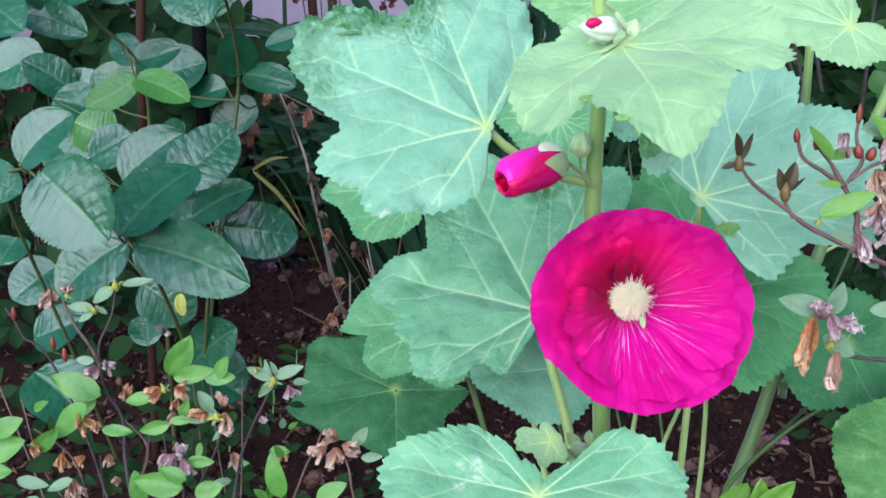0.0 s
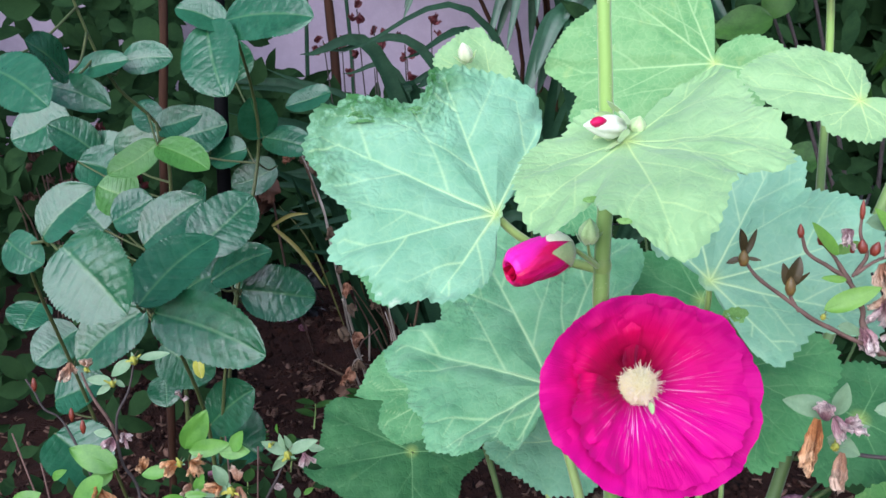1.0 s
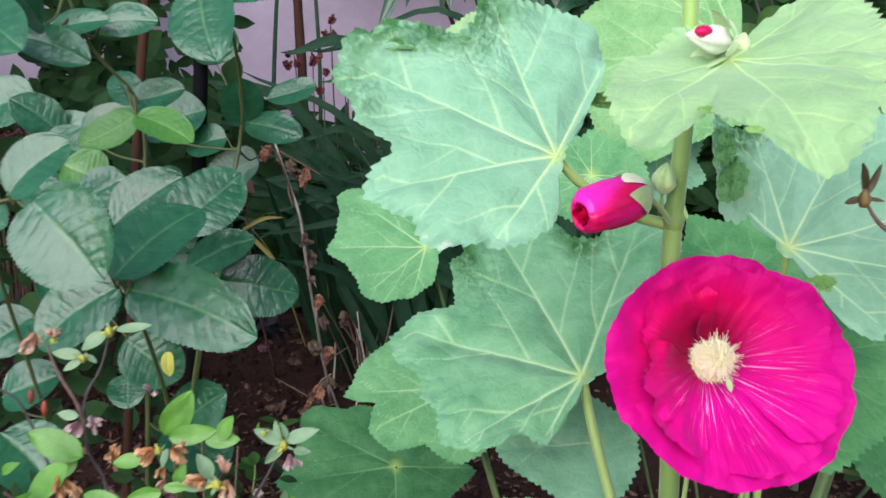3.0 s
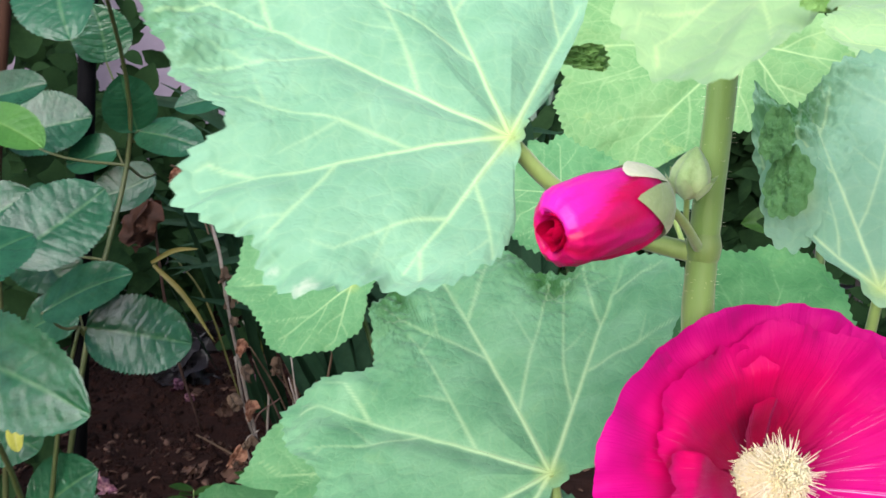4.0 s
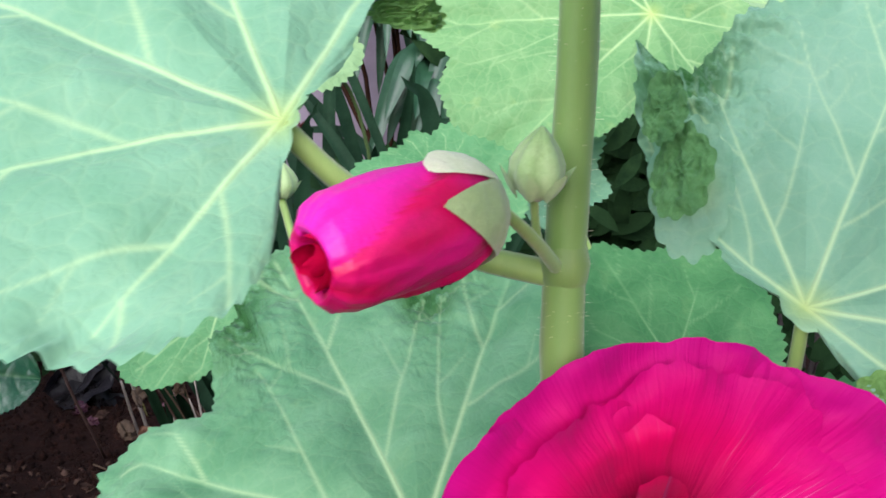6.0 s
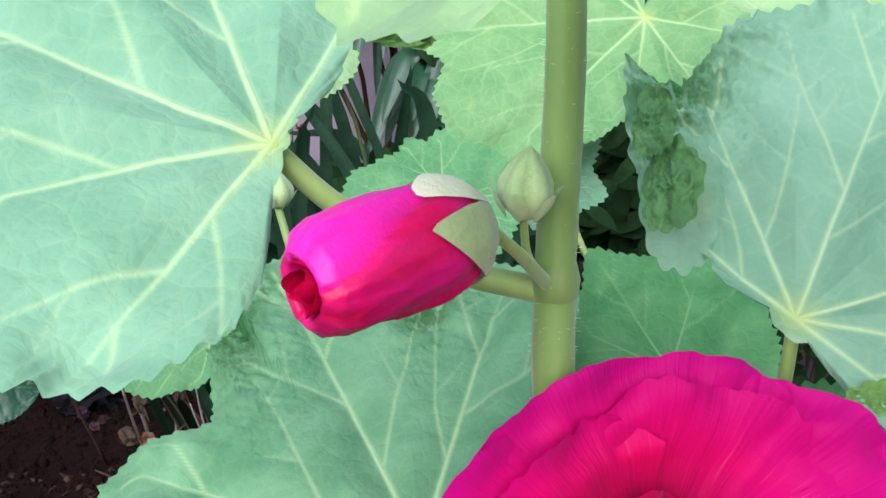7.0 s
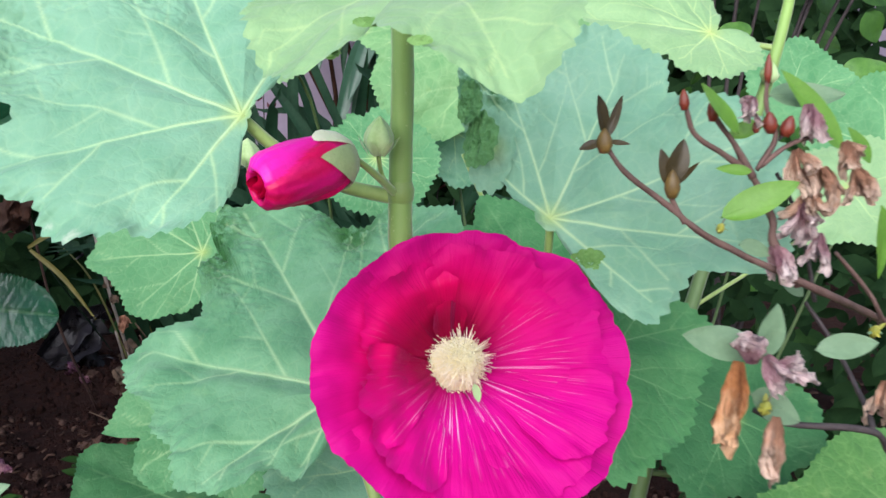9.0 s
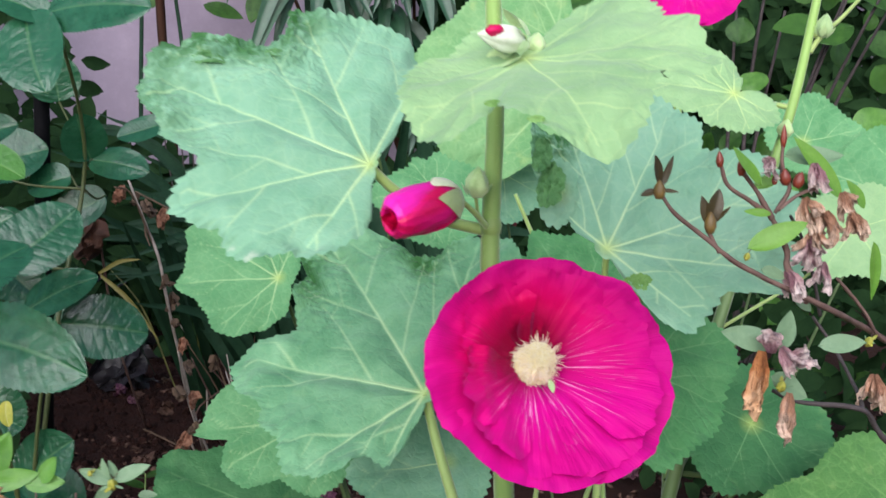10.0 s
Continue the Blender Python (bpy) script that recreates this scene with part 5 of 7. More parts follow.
pink_mallow = thing("hollyhock", (0.42, 1.12, 0.0), "far hollyhock with a pink flower", "hollyhock", "hollyhocks in the bed")
part("stalk", tube([(0.42, 1.12, -0.01), (0.41, 1.1, 0.3), (0.405, 1.09, 0.5), (0.40, 1.10, 0.62), (0.40, 1.11, 0.85)], 0.0055, 0.003, 10, 6), M_STALK_LEAN, pink_mallow)
flower(pink_mallow, (0.397, 1.05, 0.605), (-0.1, -0.9, 0.2), 0.064, "bright pink open flower", inner=False)
part("flower_stalk", tube([(0.392, 1.072, 0.60), (0.40, 1.085, 0.56), (0.405, 1.09, 0.5)], 0.003, 0.003), M_STALK, pink_mallow)

# ---- rose bush ----
rose = thing("rose_bush", (-0.25, 0.86, 0.0), "rose bush with dark glossy blue-green leaves", "rose bush")
ROSE_LEAVES = [
    ((-0.241, 0.6, 0.369), (-0.198, 0.58, 0.33), 0.051), ((-0.211, 0.64, 0.32), (-0.169, 0.69, 0.359), 0.043),
    ((-0.207, 0.66, 0.309), (-0.123, 0.617, 0.292), 0.043), ((-0.219, 0.68, 0.307), (-0.272, 0.68, 0.266), 0.042),
    ((-0.186, 0.83, 0.283), (-0.123, 0.845, 0.271), 0.046), ((-0.199, 0.74, 0.337), (-0.158, 0.77, 0.375), 0.043),
    ((-0.259, 0.8, 0.329), (-0.208, 0.8, 0.368), 0.042), ((-0.266, 0.63, 0.369), (-0.232, 0.634, 0.401), 0.031),
    ((-0.209, 0.82, 0.293), (-0.156, 0.82, 0.32), 0.034), ((-0.241, 0.8, 0.412), (-0.195, 0.78, 0.395), 0.027),
    ((-0.247, 0.82, 0.412), (-0.284, 0.8, 0.389), 0.025), ((-0.261, 0.86, 0.421), (-0.22, 0.86, 0.434), 0.028),
]
ROSE_LEAVES += [
    ((-0.259, 0.86, 0.419), (-0.28, 0.88, 0.445), 0.025), ((-0.195, 0.8, 0.509), (-0.175, 0.76, 0.454), 0.047),
    ((-0.284, 0.74, 0.471), (-0.294, 0.7, 0.496), 0.031), ((-0.324, 0.7, 0.477), (-0.269, 0.66, 0.453), 0.038),
    ((-0.3, 0.74, 0.463), (-0.248, 0.72, 0.448), 0.026), ((-0.305, 0.8, 0.47), (-0.26, 0.8, 0.482), 0.024),
    ((-0.272, 0.82, 0.479), (-0.23, 0.82, 0.483), 0.028), ((-0.181, 0.8, 0.51), (-0.106, 0.76, 0.513), 0.042),
    ((-0.179, 0.8, 0.506), (-0.219, 0.8, 0.522), 0.027), ((-0.185, 0.95, 0.405), (-0.191, 0.93, 0.443), 0.036),
    ((-0.184, 0.95, 0.405), (-0.134, 0.93, 0.396), 0.032), ((-0.213, 1.0, 0.389), (-0.252, 1.0, 0.376), 0.034),
]
ROSE_LEAVES += [
    ((-0.139, 1.1, 0.442), (-0.191, 1.1, 0.427), 0.03), ((-0.183, 1.0, 0.371), (-0.233, 1.0, 0.351), 0.035),
    ((-0.268, 0.86, 0.194), (-0.262, 0.84, 0.171), 0.03), ((-0.229, 0.86, 0.146), (-0.183, 0.84, 0.188), 0.045),
    ((-0.263, 0.84, 0.23), (-0.218, 0.84, 0.199), 0.045), ((-0.32, 0.8, 0.257), (-0.352, 0.78, 0.234), 0.04),
    ((-0.355, 0.82, 0.185), (-0.309, 0.82, 0.206), 0.04), ((-0.349, 0.8, 0.162), (-0.302, 0.78, 0.128), 0.054),
    ((-0.328, 0.75, 0.293), (-0.334, 0.73, 0.276), 0.035), ((-0.304, 0.66, 0.361), (-0.272, 0.64, 0.349), 0.026),
    ((-0.297, 0.9, 0.353), (-0.332, 0.9, 0.366), 0.044), ((-0.246, 0.9, 0.133), (-0.188, 0.88, 0.106), 0.06),
    ((-0.302, 0.85, 0.34), (-0.265, 0.85, 0.362), 0.039),
]
CANES = [[(-0.27, 0.92, -0.01), (-0.262, 0.90, 0.2), (-0.258, 0.88, 0.32), (-0.255, 0.86, 0.415), (-0.285, 0.82, 0.47), (-0.31, 0.78, 0.58)],
         [(-0.23, 0.88, -0.01), (-0.225, 0.84, 0.15), (-0.222, 0.74, 0.27), (-0.216, 0.67, 0.312)],
         [(-0.25, 0.93, -0.01), (-0.215, 0.93, 0.25), (-0.19, 0.95, 0.40), (-0.186, 0.86, 0.50), (-0.183, 0.80, 0.51)],
         [(-0.31, 0.90, -0.01), (-0.32, 0.80, 0.2), (-0.30, 0.68, 0.34), (-0.262, 0.63, 0.368)],
         [(-0.225, 0.87, 0.1), (-0.205, 0.84, 0.22), (-0.19, 0.83, 0.283)]]
for k, c in enumerate(CANES):
    part("cane", tube(c, 0.0024 if k < 3 else 0.0018, 0.0010, 8, 6, 0.08), M_ROSE_STEM, rose)
YOUNG = {9, 10, 34}
for k in range(18):
    b = Vector((rng.uniform(-0.40, -0.2), rng.uniform(0.95, 1.02), rng.uniform(0.18, 0.50)))
    a, L = rng.uniform(0, 6.28), rng.uniform(0.045, 0.07)
    t = b + Vector((math.cos(a) * L, rng.uniform(-0.02, 0.02), math.sin(a) * L * 0.8))
    if t.x < -0.2:
        ROSE_LEAVES.append((tuple(b), tuple(t), L * rng.uniform(0.62, 0.78)))
for k, (b, t, w) in enumerate(ROSE_LEAVES):
    face = Vector((rng.uniform(-0.3, 0.3), -0.75, rng.uniform(0.25, 0.75)))
    leaf = rose_leaf(rose, b, t, w, M_ROSE_LIGHT if k in YOUNG else M_ROSE, face, k, "young bright green leaf" if k in YOUNG else "")
    b, t = Vector(b), Vector(t)
    near = min((p for c in CANES for p in smooth_path(c, 6)), key=lambda p: (p - b).length)
    if (near - b).length < 0.16:
        part("leaf_stalk", tube([b, b.lerp(near, 0.5) + Vector((0, 0.004, -0.006)), near], 0.0008, 0.0012, 6, 4), M_ROSE_STEM, leaf)
rose_leaf(rose, (-0.222, 0.812, 0.228), (-0.219, 0.806, 0.210), 0.009, M_YELLOWED, (0.1, -0.9, 0.3), 97, "small yellowed leaf")
# ---- posts and stakes ----
post = part("post", lathe((-0.252, 1.02, -0.02), (-0.236, 1.02, 0.72), [(0, 0.0072), (0.96, 0.0070), (0.985, 0.0064), (1, 0.004)], 12), M_POST, None, "", (-0.252, 1.02, -0.02))
tagged(post, "thin matt black post standing in the soil", "post")
stake = part("stake", tube([(-0.30, 0.95, -0.02), (-0.279, 0.93, 0.36), (-0.268, 0.93, 0.53), (-0.262, 0.93, 0.75)], 0.0045, 0.0038, 10, 6, 0.18), M_STAKE, None)
tagged(stake, "rough brown wooden stake among rose leaves", "stake")

# ---- azaleas ----
def azalea(at, label, twigs, leaves, florets, grey, dark=()):
    plant = thing("azalea", at, label, "azalea", "azaleas in front")
    for k, tw in enumerate(twigs):
        part("twig", tube(tw, 0.0006, 0.0013 if k < 4 else 0.0008, 7, 6, 0.5), M_TWIG_GREY if k in grey else M_TWIG, plant)
    for k, (b, t, mat_, ratio) in enumerate(leaves):
        L = (Vector(t) - Vector(b)).length
        simple_leaf(plant, b, t, L * ratio, mat_, (rng.uniform(-0.5, 0.5), -0.8, rng.uniform(0.2, 0.7)), "leaf", cup=rng.uniform(0.05, 0.3), droop=rng.uniform(-0.1, 0.25), rib=mat_, veins=False, seed=k, rows=14, cols=8, blunt=0.8)
    for k, (p, size, mat_, hang) in enumerate(florets):
        withered_flower(plant, p, size * 0.84, mat_, hang, k * 7 + 1)
    return plant


def star_calyx(owner, at, w, axis=(0, -0.5, 0.8)):
    """A small yellow-green calyx left after the petals fell: a lobed knob, short sepals and a bent thread-like style."""
    at, d = Vector(at), Vector(axis).normalized()
    core = part("calyx", lathe(at - d * w * 0.5, at + d * w * 0.3, [(0, 0.10 * w), (0.35, 0.24 * w), (0.7, 0.22 * w), (0.9, 0.12 * w), (1, 0.04 * w)], 15, 5, 0.55), M_YELLOW, owner, "", at - d * w * 0.5)
    x = d.orthogonal().normalized()
    for k in range(5):
        side = Matrix.Rotation(k * 1.2566 + at.x * 40 + rng.uniform(-0.4, 0.4), 3, d) @ x
        reach = w * rng.uniform(0.3, 0.75)
        simple_leaf(core, at + side * w * 0.14 - d * w * 0.1, at + side * (w * 0.14 + reach * 0.8) + d * rng.uniform(-0.35, 0.8) * reach, w * rng.uniform(0.14, 0.24), M_YELLOW if k % 2 else M_AZ_GREY, d, "sepal", veins=False, rows=6, cols=4, droop=rng.uniform(-0.3, 0.5), seed=k)
    bow = (d + 0.8 * x).normalized()
    part("style", tube([at, at + bow * w * 0.5, at + bow * w * 0.9 + Vector((0, 0, -0.25 * w))], 0.00022, 0.00012, 4, 4), M_TWIG, core)


G, Y, D_ = M_AZ_GREY, M_AZ_BRIGHT, M_AZ_DARK
right_twigs = [
    [(0.118, 0.395, 0.404), (0.124, 0.395, 0.396), (0.136, 0.395, 0.387), (0.145, 0.395, 0.380), (0.156, 0.395, 0.374), (0.182, 0.395, 0.362), (0.214, 0.420, 0.349), (0.245, 0.440, 0.335)],
    [(0.142, 0.355, 0.343), (0.151, 0.355, 0.339), (0.172, 0.355, 0.336), (0.182, 0.360, 0.327), (0.205, 0.37, 0.30), (0.25, 0.41, 0.2), (0.27, 0.45, 0.0)],
    [(0.140, 0.395, 0.414), (0.143, 0.395, 0.406), (0.152, 0.395, 0.400), (0.160, 0.395, 0.394), (0.166, 0.395, 0.383), (0.167, 0.395, 0.376), (0.175, 0.395, 0.364)],
    [(0.148, 0.395, 0.411), (0.155, 0.395, 0.402), (0.160, 0.395, 0.394)],
    [(0.136, 0.395, 0.392), (0.138, 0.395, 0.387), (0.141, 0.395, 0.382)],
    [(0.163, 0.395, 0.421), (0.163, 0.395, 0.413), (0.166, 0.395, 0.405), (0.161, 0.395, 0.396)],
    [(0.177, 0.395, 0.405), (0.169, 0.395, 0.402), (0.162, 0.395, 0.397)],
    [(0.201, 0.420, 0.369), (0.213, 0.420, 0.356), (0.218, 0.420, 0.348), (0.24, 0.43, 0.32), (0.26, 0.44, 0.2), (0.27, 0.45, 0.0)],
    [(0.186, 0.410, 0.356), (0.190, 0.40, 0.345), (0.184, 0.375, 0.335), (0.175, 0.358, 0.335)],
    [(0.175, 0.410, 0.394), (0.180, 0.410, 0.386), (0.186, 0.410, 0.369), (0.189, 0.410, 0.356)],
    [(0.245, 0.440, 0.335), (0.26, 0.445, 0.24), (0.27, 0.45, 0.0)],
    [(0.150, 0.440, 0.224), (0.158, 0.442, 0.20), (0.20, 0.446, 0.10), (0.265, 0.45, 0.0)],
]
right_leaves = [
    ((0.153, 0.390, 0.406), (0.142, 0.390, 0.419), Y, 0.42), ((0.149, 0.390, 0.384), (0.171, 0.390, 0.393), Y, 0.34), ((0.157, 0.390, 0.396), (0.147, 0.390, 0.397), Y, 0.3),
    ((0.189, 0.400, 0.401), (0.170, 0.400, 0.423), Y, 0.28), ((0.155, 0.400, 0.405), (0.166, 0.400, 0.409), Y, 0.4), ((0.137, 0.345, 0.360), (0.119, 0.345, 0.364), G, 0.42),
    ((0.138, 0.345, 0.358), (0.142, 0.345, 0.370), G, 0.62), ((0.154, 0.350, 0.358), (0.170, 0.350, 0.359), G, 0.38), ((0.136, 0.345, 0.350), (0.148, 0.345, 0.343), G, 0.55),
    ((0.157, 0.395, 0.376), (0.167, 0.395, 0.373), G, 0.5), ((0.216, 0.420, 0.383), (0.217, 0.420, 0.360), Y, 0.3), ((0.211, 0.420, 0.396), (0.203, 0.420, 0.407), Y, 0.4),
    ((0.172, 0.400, 0.366), (0.180, 0.400, 0.360), G, 0.6), ((0.142, 0.345, 0.353), (0.151, 0.345, 0.354), G, 0.35), ((0.169, 0.405, 0.416), (0.192, 0.405, 0.416), G, 0.4),
    ((0.1385, 0.450, 0.216), (0.1500, 0.448, 0.240), Y, 0.55), ((0.152, 0.440, 0.222), (0.1525, 0.438, 0.2470), Y, 0.5), ((0.150, 0.440, 0.224), (0.1660, 0.430, 0.2480), Y, 0.42),
    # dark opened bud scales at the twig ends
    ((0.118, 0.395, 0.406), (0.1160, 0.394, 0.4160), D_, 0.46), ((0.119, 0.395, 0.405), (0.1225, 0.394, 0.4160), D_, 0.22), ((0.117, 0.395, 0.404), (0.1110, 0.394, 0.4020), D_, 0.42), ((0.119, 0.395, 0.404), (0.1245, 0.393, 0.4035), D_, 0.3),
    ((0.1365, 0.395, 0.392), (0.1335, 0.394, 0.4020), D_, 0.40), ((0.137, 0.395, 0.393), (0.1400, 0.394, 0.4045), D_, 0.50), ((0.1375, 0.395, 0.392), (0.1440, 0.394, 0.3985), D_, 0.22),
]
P, B_, O = M_DEAD_PINK, M_DEAD, M_DEAD_ORANGE
right_florets = [((0.160, 0.395, 0.415), 0.009, P, (-0.6, -0.4, -0.4)), ((0.175, 0.395, 0.414), 0.012, P, (0.1, -0.3, -1)), ((0.172, 0.395, 0.402), 0.012, B_, (0.2, -0.3, -1)), ((0.180, 0.395, 0.397), 0.013, B_, (0.1, -0.3, -1)),
                 ((0.190, 0.395, 0.397), 0.011, B_, (0.2, -0.3, -0.8)), ((0.174, 0.395, 0.388), 0.012, P, (0.1, -0.3, -1)), ((0.180, 0.395, 0.379), 0.010, P, (0, -0.3, -1)), ((0.166, 0.395, 0.376), 0.011, P, (0.5, -0.3, -0.8)),
                 ((0.133, 0.340, 0.358), 0.011, P, (-0.1, -0.2, 1)), ((0.135, 0.338, 0.361), 0.009, P, (0.3, -0.4, -0.8)), ((0.139, 0.340, 0.356), 0.010, P, (1, -0.2, 0.5)), ((0.130, 0.340, 0.360), 0.018, O, (-0.15, -0.2, -1)),
                 ((0.140, 0.340, 0.347), 0.017, B_, (0.02, -0.2, -1)), ((0.186, 0.370, 0.344), 0.014, B_, (0, -0.3, -1)), ((0.177, 0.395, 0.392), 0.012, B_, (-0.2, -0.3, -1)), ((0.183, 0.39, 0.404), 0.010, B_, (0.3, -0.3, -1))]
azalea_right = azalea((0.27, 0.45, 0.0), "azalea with bare twigs and withered pink blossoms", right_twigs, right_leaves, right_florets, {1, 8, 9})
for b, t, w in (((0.140, 0.395, 0.412), (0.1395, 0.395, 0.4175), 0.0028), ((0.148, 0.395, 0.409), (0.1478, 0.395, 0.4155), 0.0032), ((0.163, 0.395, 0.419), (0.1632, 0.395, 0.427), 0.0022), ((0.164, 0.394, 0.406), (0.1630, 0.393, 0.4115), 0.004), ((0.168, 0.394, 0.405), (0.1695, 0.393, 0.4105), 0.004), ((0.160, 0.394, 0.406), (0.1595, 0.394, 0.409), 0.002), ((0.118, 0.3945, 0.401), (0.1178, 0.394, 0.4075), 0.0043), ((0.137, 0.3945, 0.389), (0.1368, 0.394, 0.3965), 0.0043)):
    part("bud", lathe(b, t, [(0, 0.3 * w), (0.3, 0.5 * w), (0.6, 0.45 * w), (0.9, 0.2 * w), (1, 0.04 * w)], 10), M_BULB if w > 0.0042 else M_BUDSCALE, azalea_right, "", b)
for b, t, w in (((0.216, 0.420, 0.344), (0.216, 0.418, 0.352), 0.006), ((0.149, 0.390, 0.3815), (0.1495, 0.389, 0.387), 0.004), ((0.138, 0.342, 0.348), (0.138, 0.338, 0.356), 0.0052)):
    star_calyx(azalea_right, b, w)

Y = M_AZ_LEAF
left_twigs = [
    [(-0.190, 0.570, 0.306), (-0.195, 0.570, 0.286), (-0.204, 0.570, 0.267), (-0.203, 0.570, 0.240), (-0.194, 0.570, 0.221), (-0.187, 0.550, 0.197), (-0.173, 0.530, 0.13), (-0.15, 0.52, 0.0)],
    [(-0.098, 0.560, 0.250), (-0.104, 0.560, 0.236), (-0.115, 0.560, 0.214), (-0.124, 0.560, 0.184), (-0.135, 0.55, 0.11), (-0.15, 0.52, 0.0)],
    [(-0.124, 0.540, 0.236), (-0.132, 0.550, 0.211), (-0.145, 0.550, 0.182), (-0.152, 0.550, 0.14), (-0.155, 0.53, 0.0)],
    [(-0.223, 0.570, 0.297), (-0.218, 0.570, 0.283), (-0.209, 0.570, 0.267), (-0.204, 0.570, 0.254)],
    [(-0.267, 0.590, 0.286), (-0.262, 0.590, 0.277), (-0.257, 0.590, 0.266), (-0.244, 0.590, 0.254), (-0.22, 0.58, 0.2), (-0.18, 0.54, 0.1)],
    [(-0.052, 0.500, 0.232), (-0.048, 0.500, 0.215), (-0.050, 0.505, 0.17), (-0.09, 0.51, 0.05), (-0.13, 0.52, 0.0)],
    [(-0.151, 0.530, 0.214), (-0.148, 0.530, 0.196), (-0.150, 0.53, 0.16), (-0.155, 0.53, 0.0)],
    [(-0.235, 0.540, 0.228), (-0.217, 0.540, 0.213), (-0.209, 0.540, 0.191), (-0.20, 0.54, 0.13), (-0.16, 0.53, 0.0)],
    [(-0.194, 0.570, 0.221), (-0.180, 0.570, 0.202), (-0.185, 0.565, 0.179)],
    [(-0.066, 0.530, 0.231), (-0.070, 0.530, 0.221), (-0.084, 0.530, 0.189), (-0.12, 0.53, 0.08), (-0.15, 0.53, 0.0)],
    [(-0.029, 0.520, 0.205), (-0.032, 0.52, 0.18), (-0.08, 0.52, 0.07), (-0.13, 0.52, 0.0)],
]
left_leaves = [
    ((-0.187, 0.570, 0.306), (-0.168, 0.570, 0.309), G, 0.3), ((-0.192, 0.570, 0.304), (-0.206, 0.570, 0.295), G, 0.5), ((-0.205, 0.570, 0.292), (-0.221, 0.570, 0.293), G, 0.4), ((-0.205, 0.570, 0.290), (-0.215, 0.570, 0.283), G, 0.4),
    ((-0.203, 0.570, 0.292), (-0.197, 0.570, 0.288), G, 0.5), ((-0.157, 0.550, 0.256), (-0.143, 0.550, 0.280), Y, 0.55), ((-0.155, 0.550, 0.255), (-0.130, 0.550, 0.260), Y, 0.42), ((-0.137, 0.550, 0.255), (-0.118, 0.550, 0.255), Y, 0.5),
    ((-0.129, 0.550, 0.255), (-0.122, 0.550, 0.268), Y, 0.6), ((-0.202, 0.560, 0.240), (-0.231, 0.560, 0.253), Y, 0.5), ((-0.205, 0.560, 0.237), (-0.223, 0.560, 0.228), Y, 0.5), ((-0.203, 0.540, 0.243), (-0.225, 0.540, 0.222), Y, 0.5),
    ((-0.204, 0.560, 0.262), (-0.215, 0.560, 0.263), G, 0.5), ((-0.130, 0.540, 0.236), (-0.151, 0.540, 0.234), G, 0.4), ((-0.131, 0.540, 0.238), (-0.138, 0.540, 0.251), G, 0.55), ((-0.096, 0.550, 0.254), (-0.112, 0.550, 0.261), G, 0.4),
]
left_leaves += [
    ((-0.096, 0.550, 0.255), (-0.078, 0.550, 0.262), G, 0.4), ((-0.098, 0.550, 0.255), (-0.101, 0.550, 0.266), G, 0.4), ((-0.096, 0.550, 0.254), (-0.106, 0.550, 0.242), G, 0.4), ((-0.094, 0.550, 0.256), (-0.098, 0.550, 0.265), G, 0.4),
    ((-0.145, 0.520, 0.200), (-0.173, 0.520, 0.205), Y, 0.5), ((-0.143, 0.520, 0.205), (-0.158, 0.520, 0.213), Y, 0.5), ((-0.139, 0.520, 0.196), (-0.122, 0.520, 0.202), Y, 0.6), ((-0.169, 0.520, 0.190), (-0.172, 0.520, 0.211), Y, 0.5),
    ((-0.145, 0.530, 0.212), (-0.129, 0.530, 0.211), Y, 0.45), ((-0.086, 0.500, 0.204), (-0.091, 0.500, 0.231), Y, 0.42), ((-0.067, 0.500, 0.204), (-0.050, 0.500, 0.213), Y, 0.5), ((-0.046, 0.500, 0.235), (-0.038, 0.500, 0.246), G, 0.5),
    ((-0.165, 0.540, 0.247), (-0.181, 0.540, 0.245), Y, 0.5), ((-0.156, 0.540, 0.230), (-0.174, 0.540, 0.226), Y, 0.45), ((-0.149, 0.540, 0.234), (-0.144, 0.540, 0.246), Y, 0.5), ((-0.153, 0.530, 0.237), (-0.140, 0.530, 0.237), Y, 0.4),
]
left_leaves += [
    ((-0.249, 0.520, 0.234), (-0.232, 0.520, 0.243), Y, 0.6), ((-0.256, 0.520, 0.221), (-0.232, 0.520, 0.230), Y, 0.6), ((-0.232, 0.530, 0.218), (-0.217, 0.530, 0.232), Y, 0.5), ((-0.192, 0.530, 0.232), (-0.174, 0.530, 0.230), Y, 0.4),
    ((-0.042, 0.500, 0.228), (-0.030, 0.500, 0.229), G, 0.45), ((-0.239, 0.520, 0.206), (-0.221, 0.520, 0.202), G, 0.4), ((-0.207, 0.520, 0.206), (-0.222, 0.520, 0.199), G, 0.4), ((-0.260, 0.515, 0.212), (-0.238, 0.515, 0.214), Y, 0.5),
]
